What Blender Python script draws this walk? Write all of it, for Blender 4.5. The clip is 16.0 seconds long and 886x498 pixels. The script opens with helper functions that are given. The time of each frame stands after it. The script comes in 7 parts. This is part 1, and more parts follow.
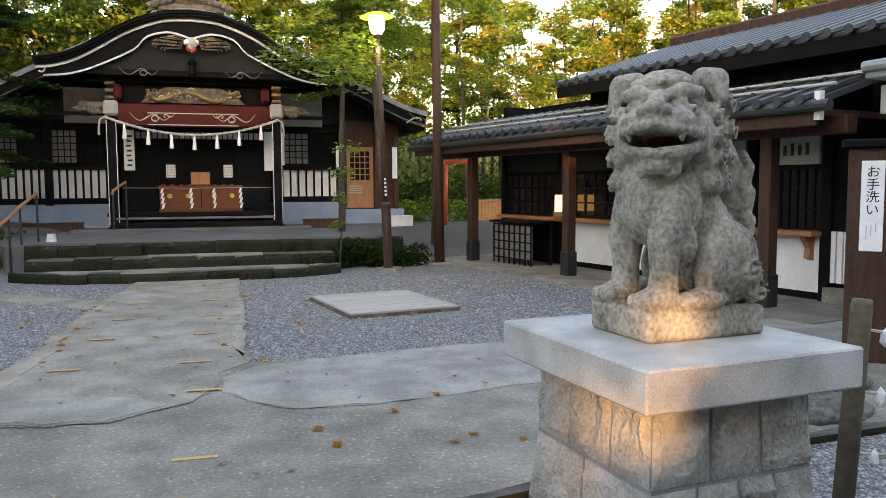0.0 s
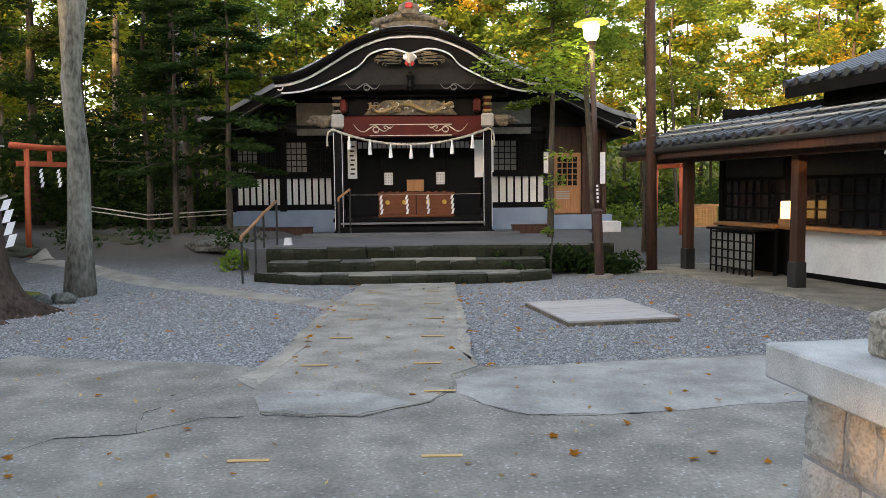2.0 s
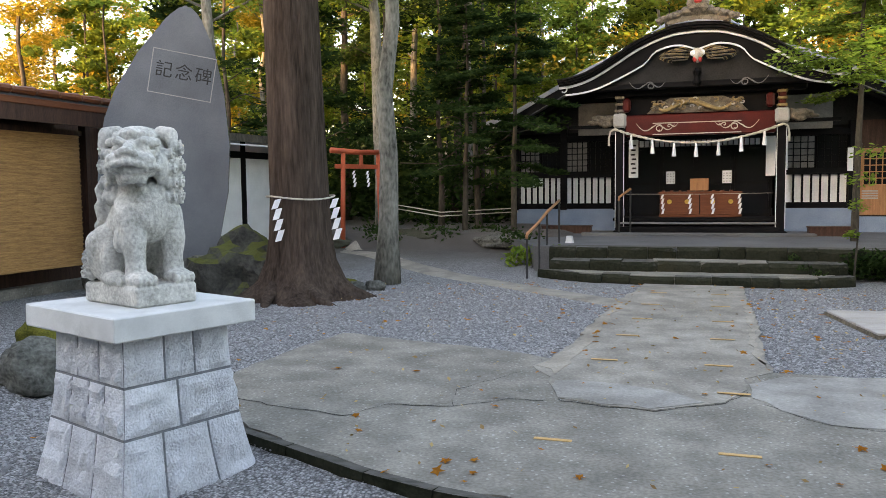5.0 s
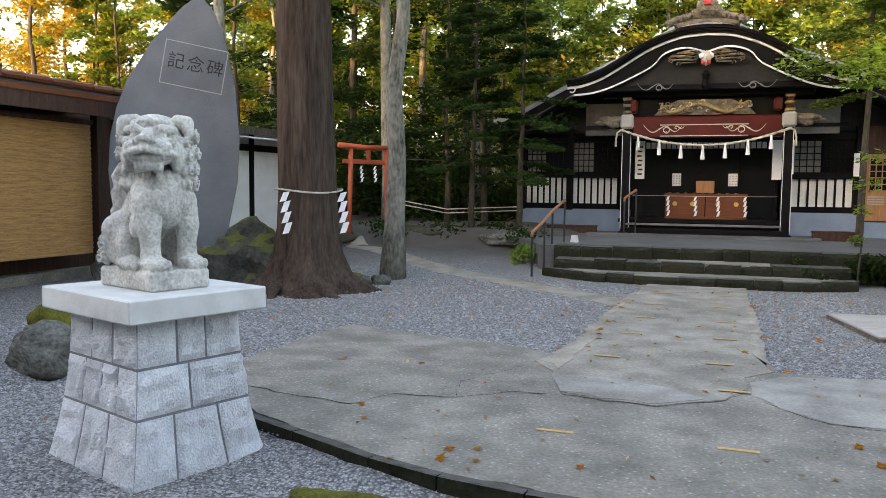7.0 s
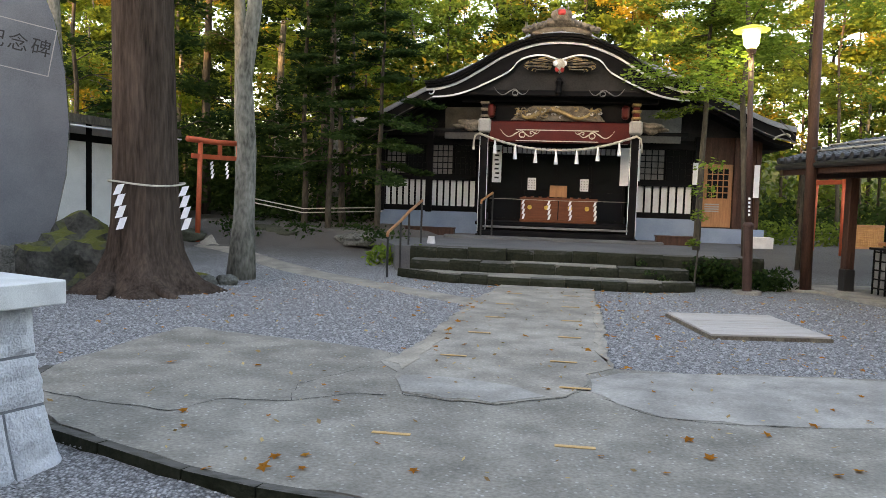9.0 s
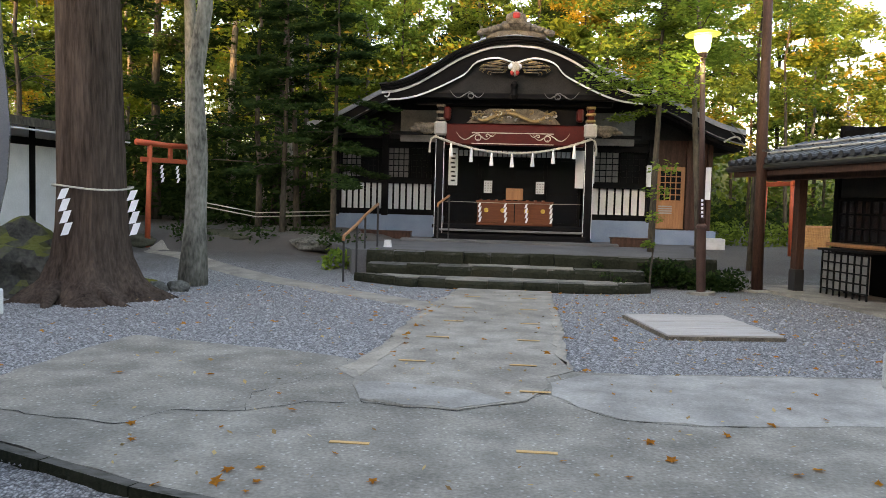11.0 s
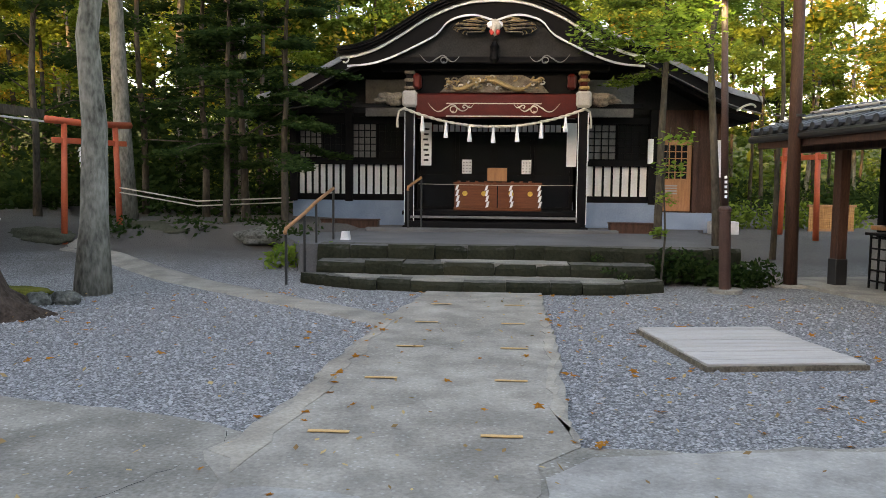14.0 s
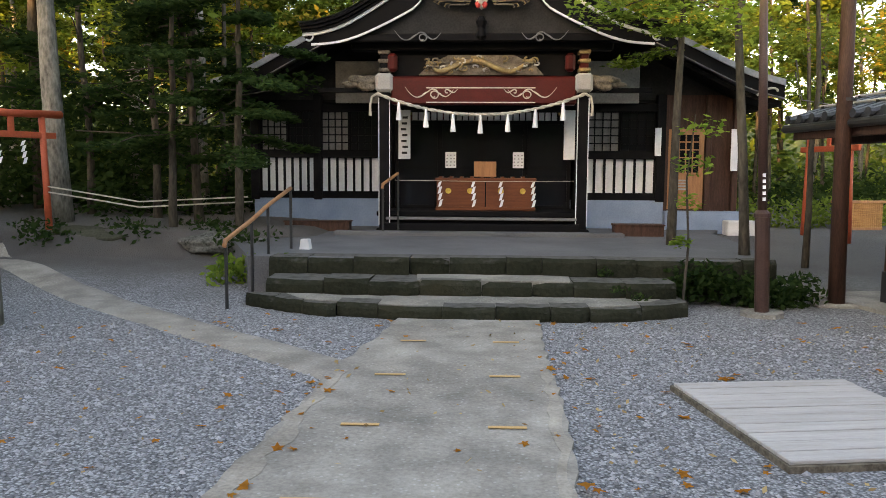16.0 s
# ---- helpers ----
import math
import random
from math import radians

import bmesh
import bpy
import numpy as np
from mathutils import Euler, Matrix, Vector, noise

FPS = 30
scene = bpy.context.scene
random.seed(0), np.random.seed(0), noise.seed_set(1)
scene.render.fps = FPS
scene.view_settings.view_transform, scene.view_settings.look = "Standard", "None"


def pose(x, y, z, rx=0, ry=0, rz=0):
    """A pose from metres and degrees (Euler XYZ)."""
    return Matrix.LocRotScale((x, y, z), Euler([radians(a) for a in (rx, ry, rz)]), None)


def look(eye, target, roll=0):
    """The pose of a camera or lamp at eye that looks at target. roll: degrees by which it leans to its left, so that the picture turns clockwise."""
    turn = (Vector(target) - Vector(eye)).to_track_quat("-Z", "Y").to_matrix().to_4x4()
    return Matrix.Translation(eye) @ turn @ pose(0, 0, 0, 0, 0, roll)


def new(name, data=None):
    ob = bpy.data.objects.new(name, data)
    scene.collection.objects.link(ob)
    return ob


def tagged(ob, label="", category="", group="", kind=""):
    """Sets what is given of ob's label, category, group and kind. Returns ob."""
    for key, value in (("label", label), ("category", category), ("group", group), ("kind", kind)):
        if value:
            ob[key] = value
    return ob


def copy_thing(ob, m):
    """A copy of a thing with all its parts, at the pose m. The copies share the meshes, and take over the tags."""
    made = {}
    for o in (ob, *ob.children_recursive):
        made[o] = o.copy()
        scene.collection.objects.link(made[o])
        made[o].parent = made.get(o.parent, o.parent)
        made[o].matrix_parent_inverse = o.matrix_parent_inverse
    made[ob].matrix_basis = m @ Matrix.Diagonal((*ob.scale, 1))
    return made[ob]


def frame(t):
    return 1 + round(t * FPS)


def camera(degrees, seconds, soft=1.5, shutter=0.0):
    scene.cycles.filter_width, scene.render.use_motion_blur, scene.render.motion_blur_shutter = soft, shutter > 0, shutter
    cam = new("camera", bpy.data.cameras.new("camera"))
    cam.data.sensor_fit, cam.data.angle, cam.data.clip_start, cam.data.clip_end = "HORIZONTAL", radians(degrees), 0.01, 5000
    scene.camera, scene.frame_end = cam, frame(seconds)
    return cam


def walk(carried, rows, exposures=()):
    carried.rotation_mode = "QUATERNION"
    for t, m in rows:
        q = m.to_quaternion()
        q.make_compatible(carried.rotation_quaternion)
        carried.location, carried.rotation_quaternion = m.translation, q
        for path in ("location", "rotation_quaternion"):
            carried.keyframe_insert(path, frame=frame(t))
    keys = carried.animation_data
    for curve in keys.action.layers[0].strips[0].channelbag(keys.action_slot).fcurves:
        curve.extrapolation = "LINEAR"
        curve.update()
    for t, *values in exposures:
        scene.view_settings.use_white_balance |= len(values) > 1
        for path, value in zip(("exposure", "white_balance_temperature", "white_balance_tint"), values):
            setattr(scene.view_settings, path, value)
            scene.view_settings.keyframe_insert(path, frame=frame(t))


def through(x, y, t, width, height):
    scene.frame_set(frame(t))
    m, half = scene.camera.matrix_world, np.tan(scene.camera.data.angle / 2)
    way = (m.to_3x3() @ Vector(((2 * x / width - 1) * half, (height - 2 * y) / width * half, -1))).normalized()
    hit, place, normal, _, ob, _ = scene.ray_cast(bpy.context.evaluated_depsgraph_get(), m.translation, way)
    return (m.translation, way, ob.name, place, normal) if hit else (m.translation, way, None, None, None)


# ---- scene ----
cam = camera(59.42, 16.0, soft=0.85)
PATH = [
    (0, (0.028, 0.157, 1.549), (1.476, 4.926, 1.142), -0.27),
    (0.5, (-0.037, 0.183, 1.565), (1.170, 5.018, 1.162), -0.52),
    (1, (-0.111, 0.208, 1.566), (0.783, 5.112, 1.179), -0.57),
    (1.5, (-0.195, 0.158, 1.598), (0.371, 5.112, 1.218), -0.71),
    (2, (-0.246, 0.061, 1.625), (-0.038, 5.042, 1.247), -0.67),
    (2.5, (-0.299, -0.041, 1.620), (-0.456, 4.943, 1.250), -0.54),
    (3, (-0.356, -0.191, 1.649), (-0.868, 4.768, 1.276), -0.42),
    (3.5, (-0.351, -0.244, 1.645), (-1.193, 4.670, 1.263), -0.15),
    (4, (-0.359, -0.294, 1.672), (-1.513, 4.557, 1.292), -0.58),
    (4.5, (-0.348, -0.293, 1.679), (-1.740, 4.495, 1.311), -0.96),
    (5, (-0.410, -0.366, 1.676), (-1.901, 4.392, 1.300), -0.64),
    (7.5, (-0.400, -0.468, 1.632), (-1.880, 4.292, 1.240), 1.04),
    (8, (-0.355, -0.364, 1.613), (-1.540, 4.478, 1.236), 1.47),
    (8.5, (-0.312, -0.241, 1.581), (-1.176, 4.671, 1.225), 1.75),
    (9, (-0.285, -0.145, 1.551), (-0.959, 4.798, 1.209), 1.82),
    (11.5, (-0.314, 0.030, 1.539), (-0.693, 5.006, 1.229), 1.41),
    (12, (-0.284, 0.274, 1.482), (-0.653, 5.249, 1.152), 1.22),
    (12.5, (-0.186, 0.785, 1.486), (-0.549, 5.759, 1.137), 1.02),
    (13, (-0.205, 1.363, 1.496), (-0.552, 6.337, 1.121), 0.86),
    (13.5, (-0.176, 2.009, 1.478), (-0.522, 6.981, 1.081), 0.75),
    (14, (-0.176, 2.606, 1.522), (-0.495, 7.578, 1.108), 0.59),
    (14.5, (-0.191, 3.152, 1.623), (-0.483, 8.125, 1.188), 0.51),
    (15, (-0.155, 3.671, 1.650), (-0.432, 8.643, 1.200), 0.40),
    (15.5, (-0.116, 4.177, 1.673), (-0.381, 9.147, 1.202), 0.24),
    (16, (-0.138, 4.721, 1.670), (-0.391, 9.691, 1.184), 0.34),
]
walk(cam, [(t, look(e, g, r)) for t, e, g, r in PATH], [(0.0, 3.13, 8350.0, 22.0), (5.0, 3.23, 8350.0, 22.0), (9.0, 3.24, 8350.0, 22.0), (12.5, 3.15, 8350.0, 22.0), (16.0, 3.22, 8350.0, 22.0)])

# ---- light: a low evening sun behind the walker, blue sky in the shade ----
SUN_ELEVATION, SUN_AZIMUTH = 9.0, 205.4   # degrees; azimuth clockwise from +y, where the sun stands
world = bpy.data.worlds.new("sky")
scene.world = world
world.use_nodes = True
wn = world.node_tree
sky = wn.nodes.new("ShaderNodeTexSky")
sky.sky_type = 'NISHITA'
sky.sun_disc = False
sky.sun_elevation = radians(SUN_ELEVATION)
sky.sun_rotation = radians(SUN_AZIMUTH)
wn.nodes["Background"].inputs["Strength"].default_value = 0.15
wn.links.new(sky.outputs[0], wn.nodes["Background"].inputs[0])
sun_data = bpy.data.lights.new("sun", 'SUN')
sun_data.energy, sun_data.angle, sun_data.color = 1.5, radians(0.6), (1.0, 0.62, 0.28)
sun = new("sun", sun_data)
az, el = radians(SUN_AZIMUTH), radians(SUN_ELEVATION)
sun.matrix_world = look((0, 0, 0), (-math.sin(az) * math.cos(el), -math.cos(az) * math.cos(el), -math.sin(el)))


# ---- materials ----
def srgb(h):
    """A linear colour from a hex string."""
    c = [int(h[i:i + 2], 16) / 255 for i in (0, 2, 4)]
    return tuple(v / 12.92 if v < 0.04045 else ((v + 0.055) / 1.055) ** 2.4 for v in c) + (1.0,)


def material(name, dark, light, rough=0.8, metal=0.0, grain=40.0, blotch=2.5, bump=0.25, stretch=(1, 1, 1), vary=0.0, depth=0.01, shine=0.5):
    """Two-scale noise between two colours, with fine relief. vary: change from piece to piece."""
    m = bpy.data.materials.new(name)
    m.use_nodes = True
    n, l = m.node_tree.nodes, m.node_tree.links
    b = n["Principled BSDF"]
    b.inputs["Roughness"].default_value, b.inputs["Metallic"].default_value = rough, metal
    b.inputs["Specular IOR Level"].default_value = shine
    co = n.new("ShaderNodeTexCoord")
    mp = n.new("ShaderNodeMapping")
    mp.inputs["Scale"].default_value = stretch
    l.new(co.outputs["Object"], mp.inputs[0])
    fine, wide = n.new("ShaderNodeTexNoise"), n.new("ShaderNodeTexNoise")
    fine.inputs["Scale"].default_value, fine.inputs["Detail"].default_value = grain, 6
    wide.inputs["Scale"].default_value, wide.inputs["Detail"].default_value = blotch, 4
    for x in (fine, wide):
        l.new(mp.outputs[0], x.inputs["Vector"])
    mix = n.new("ShaderNodeMath")
    mix.operation = 'ADD'
    l.new(fine.outputs[0], mix.inputs[0])
    l.new(wide.outputs[0], mix.inputs[1])
    last = mix
    if vary:
        info, mul = n.new("ShaderNodeObjectInfo"), n.new("ShaderNodeMath")
        mul.operation = 'MULTIPLY_ADD'
        mul.inputs[1].default_value = vary
        l.new(info.outputs["Random"], mul.inputs[0])
        l.new(mix.outputs[0], mul.inputs[2])
        last = mul
    ramp = n.new("ShaderNodeMapRange")
    ramp.inputs["From Min"].default_value, ramp.inputs["From Max"].default_value = 0.65, 1.35 + vary
    l.new(last.outputs[0], ramp.inputs[0])
    col = n.new("ShaderNodeMix")
    col.data_type = 'RGBA'
    col.inputs["A"].default_value, col.inputs["B"].default_value = dark, light
    l.new(ramp.outputs[0], col.inputs["Factor"])
    l.new(col.outputs["Result"], b.inputs["Base Color"])
    if bump:
        bp = n.new("ShaderNodeBump")
        bp.inputs["Strength"].default_value, bp.inputs["Distance"].default_value = bump, depth
        l.new(fine.outputs[0], bp.inputs["Height"])
        l.new(bp.outputs[0], b.inputs["Normal"])
    return m


def c3(r, g, b):
    return (r, g, b, 1.0)


def leaf_material(name, dark, light, through=0.5):
    m = bpy.data.materials.new(name)
    m.use_nodes = True
    n, l = m.node_tree.nodes, m.node_tree.links
    out = n["Material Output"]
    n.remove(n["Principled BSDF"])
    geo, info = n.new("ShaderNodeNewGeometry"), n.new("ShaderNodeObjectInfo")
    add = n.new("ShaderNodeMath")
    add.operation = 'MULTIPLY_ADD'
    add.inputs[1].default_value = 0.35
    l.new(info.outputs["Random"], add.inputs[0])
    l.new(geo.outputs["Random Per Island"], add.inputs[2])
    rng = n.new("ShaderNodeMapRange")
    rng.inputs["From Max"].default_value = 1.35
    l.new(add.outputs[0], rng.inputs[0])
    mix = n.new("ShaderNodeMix")
    mix.data_type = 'RGBA'
    mix.inputs["A"].default_value, mix.inputs["B"].default_value = dark, light
    l.new(rng.outputs[0], mix.inputs["Factor"])
    d, t, s = n.new("ShaderNodeBsdfDiffuse"), n.new("ShaderNodeBsdfTranslucent"), n.new("ShaderNodeMixShader")
    s.inputs[0].default_value = through
    l.new(mix.outputs["Result"], d.inputs[0])
    l.new(mix.outputs["Result"], t.inputs[0])
    l.new(d.outputs[0], s.inputs[1])
    l.new(t.outputs[0], s.inputs[2])
    l.new(s.outputs[0], out.inputs[0])
    return m


def gravel_material():
    """Blue-grey crushed stone over damp earth that shows under the trees."""
    m = bpy.data.materials.new("gravel")
    m.use_nodes = True
    n, l = m.node_tree.nodes, m.node_tree.links
    b = n["Principled BSDF"]
    b.inputs["Roughness"].default_value = 0.9
    co = n.new("ShaderNodeTexCoord")
    vo = n.new("ShaderNodeTexVoronoi")
    vo.inputs["Scale"].default_value = 52.0
    l.new(co.outputs["Object"], vo.inputs["Vector"])
    sep = n.new("ShaderNodeSeparateColor")
    l.new(vo.outputs["Color"], sep.inputs[0])
    stone = n.new("ShaderNodeMix")
    stone.data_type = 'RGBA'
    stone.inputs["A"].default_value, stone.inputs["B"].default_value = c3(0.135, 0.135, 0.138), c3(0.48, 0.48, 0.485)
    l.new(sep.outputs[0], stone.inputs["Factor"])
    gap = n.new("ShaderNodeMapRange")
    gap.inputs["From Min"].default_value, gap.inputs["From Max"].default_value = 0.25, 0.75
    gap.inputs["To Min"].default_value, gap.inputs["To Max"].default_value = 1.0, 0.35
    l.new(vo.outputs["Distance"], gap.inputs[0])
    dim = n.new("ShaderNodeMix")
    dim.data_type, dim.blend_type = 'RGBA', 'MULTIPLY'
    dim.inputs["Factor"].default_value = 1.0
    l.new(stone.outputs["Result"], dim.inputs["A"])
    l.new(gap.outputs[0], dim.inputs["B"])
    wide = n.new("ShaderNodeTexNoise")
    wide.inputs["Scale"].default_value, wide.inputs["Detail"].default_value = 0.7, 5
    l.new(co.outputs["Object"], wide.inputs["Vector"])
    # earth under the trees, past the yard
    pos = n.new("ShaderNodeSeparateXYZ")
    l.new(co.outputs["Object"], pos.inputs[0])
    edge = n.new("ShaderNodeMath")
    edge.operation = 'MULTIPLY_ADD'
    edge.inputs[1].default_value, edge.inputs[2].default_value = 5.0, -2.5
    l.new(wide.outputs[0], edge.inputs[0])
    far = n.new("ShaderNodeMath")
    far.operation = 'ADD'
    l.new(pos.outputs["Y"], far.inputs[0])
    l.new(edge.outputs[0], far.inputs[1])
    fr = n.new("ShaderNodeMapRange")
    fr.inputs["From Min"].default_value, fr.inputs["From Max"].default_value = 14.0, 17.0
    l.new(far.outputs[0], fr.inputs[0])
    earth = n.new("ShaderNodeMix")
    earth.data_type = 'RGBA'
    earth.inputs["A"].default_value, earth.inputs["B"].default_value = c3(0.05, 0.046, 0.042), c3(0.12, 0.11, 0.10)
    l.new(wide.outputs[0], earth.inputs["Factor"])
    fin = n.new("ShaderNodeMix")
    fin.data_type = 'RGBA'
    l.new(fr.outputs[0], fin.inputs["Factor"])
    l.new(dim.outputs["Result"], fin.inputs["A"])
    l.new(earth.outputs["Result"], fin.inputs["B"])
    l.new(fin.outputs["Result"], b.inputs["Base Color"])
    inv = n.new("ShaderNodeMath")
    inv.operation = 'SUBTRACT'
    inv.inputs[0].default_value = 1.0
    l.new(vo.outputs["Distance"], inv.inputs[1])
    bp = n.new("ShaderNodeBump")
    bp.inputs["Strength"].default_value, bp.inputs["Distance"].default_value = 0.8, 0.02
    l.new(inv.outputs[0], bp.inputs["Height"])
    l.new(bp.outputs[0], b.inputs["Normal"])
    return m


def red_mouth(m, centre, radii):
    """Red paint inside the carved mouth."""
    n, l = m.node_tree.nodes, m.node_tree.links
    b = n["Principled BSDF"]
    co, mp, ln = n.new("ShaderNodeTexCoord"), n.new("ShaderNodeMapping"), n.new("ShaderNodeVectorMath")
    mp.inputs["Location"].default_value = [-c / r for c, r in zip(centre, radii)]
    mp.inputs["Scale"].default_value = [1 / r for r in radii]
    ln.operation = 'LENGTH'
    l.new(co.outputs["Object"], mp.inputs[0])
    l.new(mp.outputs[0], ln.inputs[0])
    rng = n.new("ShaderNodeMapRange")
    rng.inputs["From Min"].default_value, rng.inputs["From Max"].default_value = 1.0, 0.85
    l.new(ln.outputs["Value"], rng.inputs[0])
    mix = n.new("ShaderNodeMix")
    mix.data_type = 'RGBA'
    mix.inputs["B"].default_value = c3(0.16, 0.02, 0.014)
    l.new(b.inputs["Base Color"].links[0].from_socket, mix.inputs["A"])
    l.new(rng.outputs[0], mix.inputs["Factor"])
    l.new(mix.outputs["Result"], b.inputs["Base Color"])


GRAVEL = gravel_material()


def concrete_material(name, dark, light, specks):
    """Worn concrete: wide stains, fine grain and pale bits of aggregate."""
    m = material(name, dark, light, 0.88, grain=42, blotch=0.8, bump=0.6, depth=0.008)
    n, l = m.node_tree.nodes, m.node_tree.links
    b = n["Principled BSDF"]
    co = n.new("ShaderNodeTexCoord")
    vo, st = n.new("ShaderNodeTexVoronoi"), n.new("ShaderNodeTexNoise")
    vo.inputs["Scale"].default_value = 19.0
    st.inputs["Scale"].default_value, st.inputs["Detail"].default_value = 2.6, 7
    l.new(co.outputs["Object"], vo.inputs["Vector"])
    l.new(co.outputs["Object"], st.inputs["Vector"])
    sp = n.new("ShaderNodeMapRange")
    sp.inputs["From Min"].default_value, sp.inputs["From Max"].default_value = 0.22, 0.14
    sp.inputs["To Max"].default_value = specks
    l.new(vo.outputs["Distance"], sp.inputs[0])
    mix = n.new("ShaderNodeMix")
    mix.data_type = 'RGBA'
    mix.inputs["B"].default_value = c3(0.5, 0.49, 0.46)
    old = b.inputs["Base Color"].links[0].from_socket
    l.new(old, mix.inputs["A"])
    l.new(sp.outputs[0], mix.inputs["Factor"])
    stain = n.new("ShaderNodeMapRange")
    stain.inputs["From Min"].default_value, stain.inputs["From Max"].default_value = 0.38, 0.62
    stain.inputs["To Min"].default_value, stain.inputs["To Max"].default_value = 0.74, 1.10
    l.new(st.outputs[0], stain.inputs[0])
    mul = n.new("ShaderNodeMix")
    mul.data_type, mul.blend_type = 'RGBA', 'MULTIPLY'
    mul.inputs["Factor"].default_value = 1.0
    l.new(mix.outputs["Result"], mul.inputs["A"])
    l.new(stain.outputs[0], mul.inputs["B"])
    l.new(mul.outputs["Result"], b.inputs["Base Color"])
    return m


CONCRETE = concrete_material("worn_concrete", c3(0.128, 0.115, 0.095), c3(0.30, 0.277, 0.237), 0.45)
PATH_CONCRETE = concrete_material("path_concrete", c3(0.175, 0.156, 0.13), c3(0.345, 0.313, 0.268), 0.35)
# raised albedo also stands in for open-sky light on the right-hand slab
PATCH_CONCRETE = concrete_material("pale_concrete_patch", c3(0.215, 0.20, 0.18), c3(0.365, 0.345, 0.315), 0.25)
SANDY_CONCRETE = concrete_material("sandy_concrete_edge", c3(0.21, 0.18, 0.145), c3(0.39, 0.345, 0.285), 0.2)
ASPHALT = material("dark_paving", c3(0.07, 0.07, 0.073), c3(0.15, 0.15, 0.15), 0.85, grain=60, blotch=1.0, shine=0.25)
YELLOW_TAPE = material("yellow_tape", c3(0.42, 0.24, 0.09), c3(0.62, 0.38, 0.15), 0.7, grain=80, blotch=12)
GRANITE = material("pale_granite", c3(0.42, 0.42, 0.415), c3(0.76, 0.76, 0.75), 0.75, grain=220, blotch=4, bump=0.15)
ROUGH_GRANITE = material("rock_faced_granite", c3(0.38, 0.39, 0.415), c3(0.80, 0.81, 0.85), 0.85, grain=70, blotch=6, bump=0.9, vary=0.25, depth=0.02)
OLD_GRANITE = material("stained_granite", c3(0.16, 0.15, 0.13), c3(0.46, 0.44, 0.41), 0.88, grain=60, blotch=5, bump=0.9, vary=0.2, depth=0.02)
LION_STONE = material("lichen_grey_stone", c3(0.09, 0.08, 0.062), c3(0.47, 0.435, 0.375), 0.9, grain=55, blotch=7, bump=0.8)
LION_PALE = material("pale_carved_stone", c3(0.28, 0.275, 0.25), c3(0.72, 0.70, 0.655), 0.9, grain=55, blotch=7, bump=0.8)
GREY_SLAB = material("stained_granite_slab", c3(0.24, 0.235, 0.22), c3(0.55, 0.545, 0.53), 0.75, grain=160, blotch=5, bump=0.2)
MOSSY = material("mossy_stone", c3(0.018, 0.022, 0.010), c3(0.085, 0.085, 0.065), 0.95, grain=30, blotch=2.2, bump=0.8, vary=0.2, depth=0.02, shine=0.15)
MOSS = material("moss", c3(0.03, 0.04, 0.01), c3(0.17, 0.16, 0.03), 0.95, grain=50, blotch=4, bump=0.8, depth=0.02, shine=0.1)
ROCK = material("dark_rock", c3(0.03, 0.032, 0.025), c3(0.2, 0.2, 0.18), 0.9, grain=24, blotch=3, bump=0.9, depth=0.03, shine=0.2)


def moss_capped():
    """Dark rock with moss where it faces up."""
    m = material("moss_capped_rock", c3(0.012, 0.013, 0.011), c3(0.08, 0.08, 0.07), 0.9, grain=20, blotch=4, bump=0.9, depth=0.03)
    n, l = m.node_tree.nodes, m.node_tree.links
    b = n["Principled BSDF"]
    geo, sep, no, ad, rg, mix = (n.new("ShaderNode" + k) for k in ("NewGeometry", "SeparateXYZ", "TexNoise", "Math", "MapRange", "Mix"))
    l.new(geo.outputs["Normal"], sep.inputs[0])
    no.inputs["Scale"].default_value = 3.0
    l.new(sep.outputs["Z"], ad.inputs[0])
    l.new(no.outputs[0], ad.inputs[1])
    rg.inputs["From Min"].default_value, rg.inputs["From Max"].default_value = 0.85, 1.15
    l.new(ad.outputs[0], rg.inputs[0])
    mix.data_type = 'RGBA'
    mix.inputs["B"].default_value = c3(0.075, 0.085, 0.012)
    l.new(b.inputs["Base Color"].links[0].from_socket, mix.inputs["A"])
    l.new(rg.outputs[0], mix.inputs["Factor"])
    l.new(mix.outputs["Result"], b.inputs["Base Color"])
    return m


MOSSY_ROCK = moss_capped()


def step_material():
    """Worn mossy stone with shade painted in by normal: grey treads, near-black upright faces."""
    m = material("mossy_step_shaded_sides", c3(0.008, 0.010, 0.005), c3(0.036, 0.037, 0.025), 0.95, grain=22, blotch=2.0, bump=0.9, vary=0.25, depth=0.02, shine=0.1)
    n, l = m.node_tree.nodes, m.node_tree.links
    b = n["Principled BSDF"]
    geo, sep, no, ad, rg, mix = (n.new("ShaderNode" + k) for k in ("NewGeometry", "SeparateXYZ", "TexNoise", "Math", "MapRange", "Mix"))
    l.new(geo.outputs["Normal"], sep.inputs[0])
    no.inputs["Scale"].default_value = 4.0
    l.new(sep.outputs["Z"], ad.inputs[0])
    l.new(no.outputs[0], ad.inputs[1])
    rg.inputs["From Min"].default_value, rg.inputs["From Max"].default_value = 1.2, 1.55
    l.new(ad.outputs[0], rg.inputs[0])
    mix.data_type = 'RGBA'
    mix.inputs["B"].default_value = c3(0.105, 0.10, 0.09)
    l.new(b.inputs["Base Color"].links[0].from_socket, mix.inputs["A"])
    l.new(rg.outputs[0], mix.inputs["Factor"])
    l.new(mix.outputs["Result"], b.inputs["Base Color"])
    return m


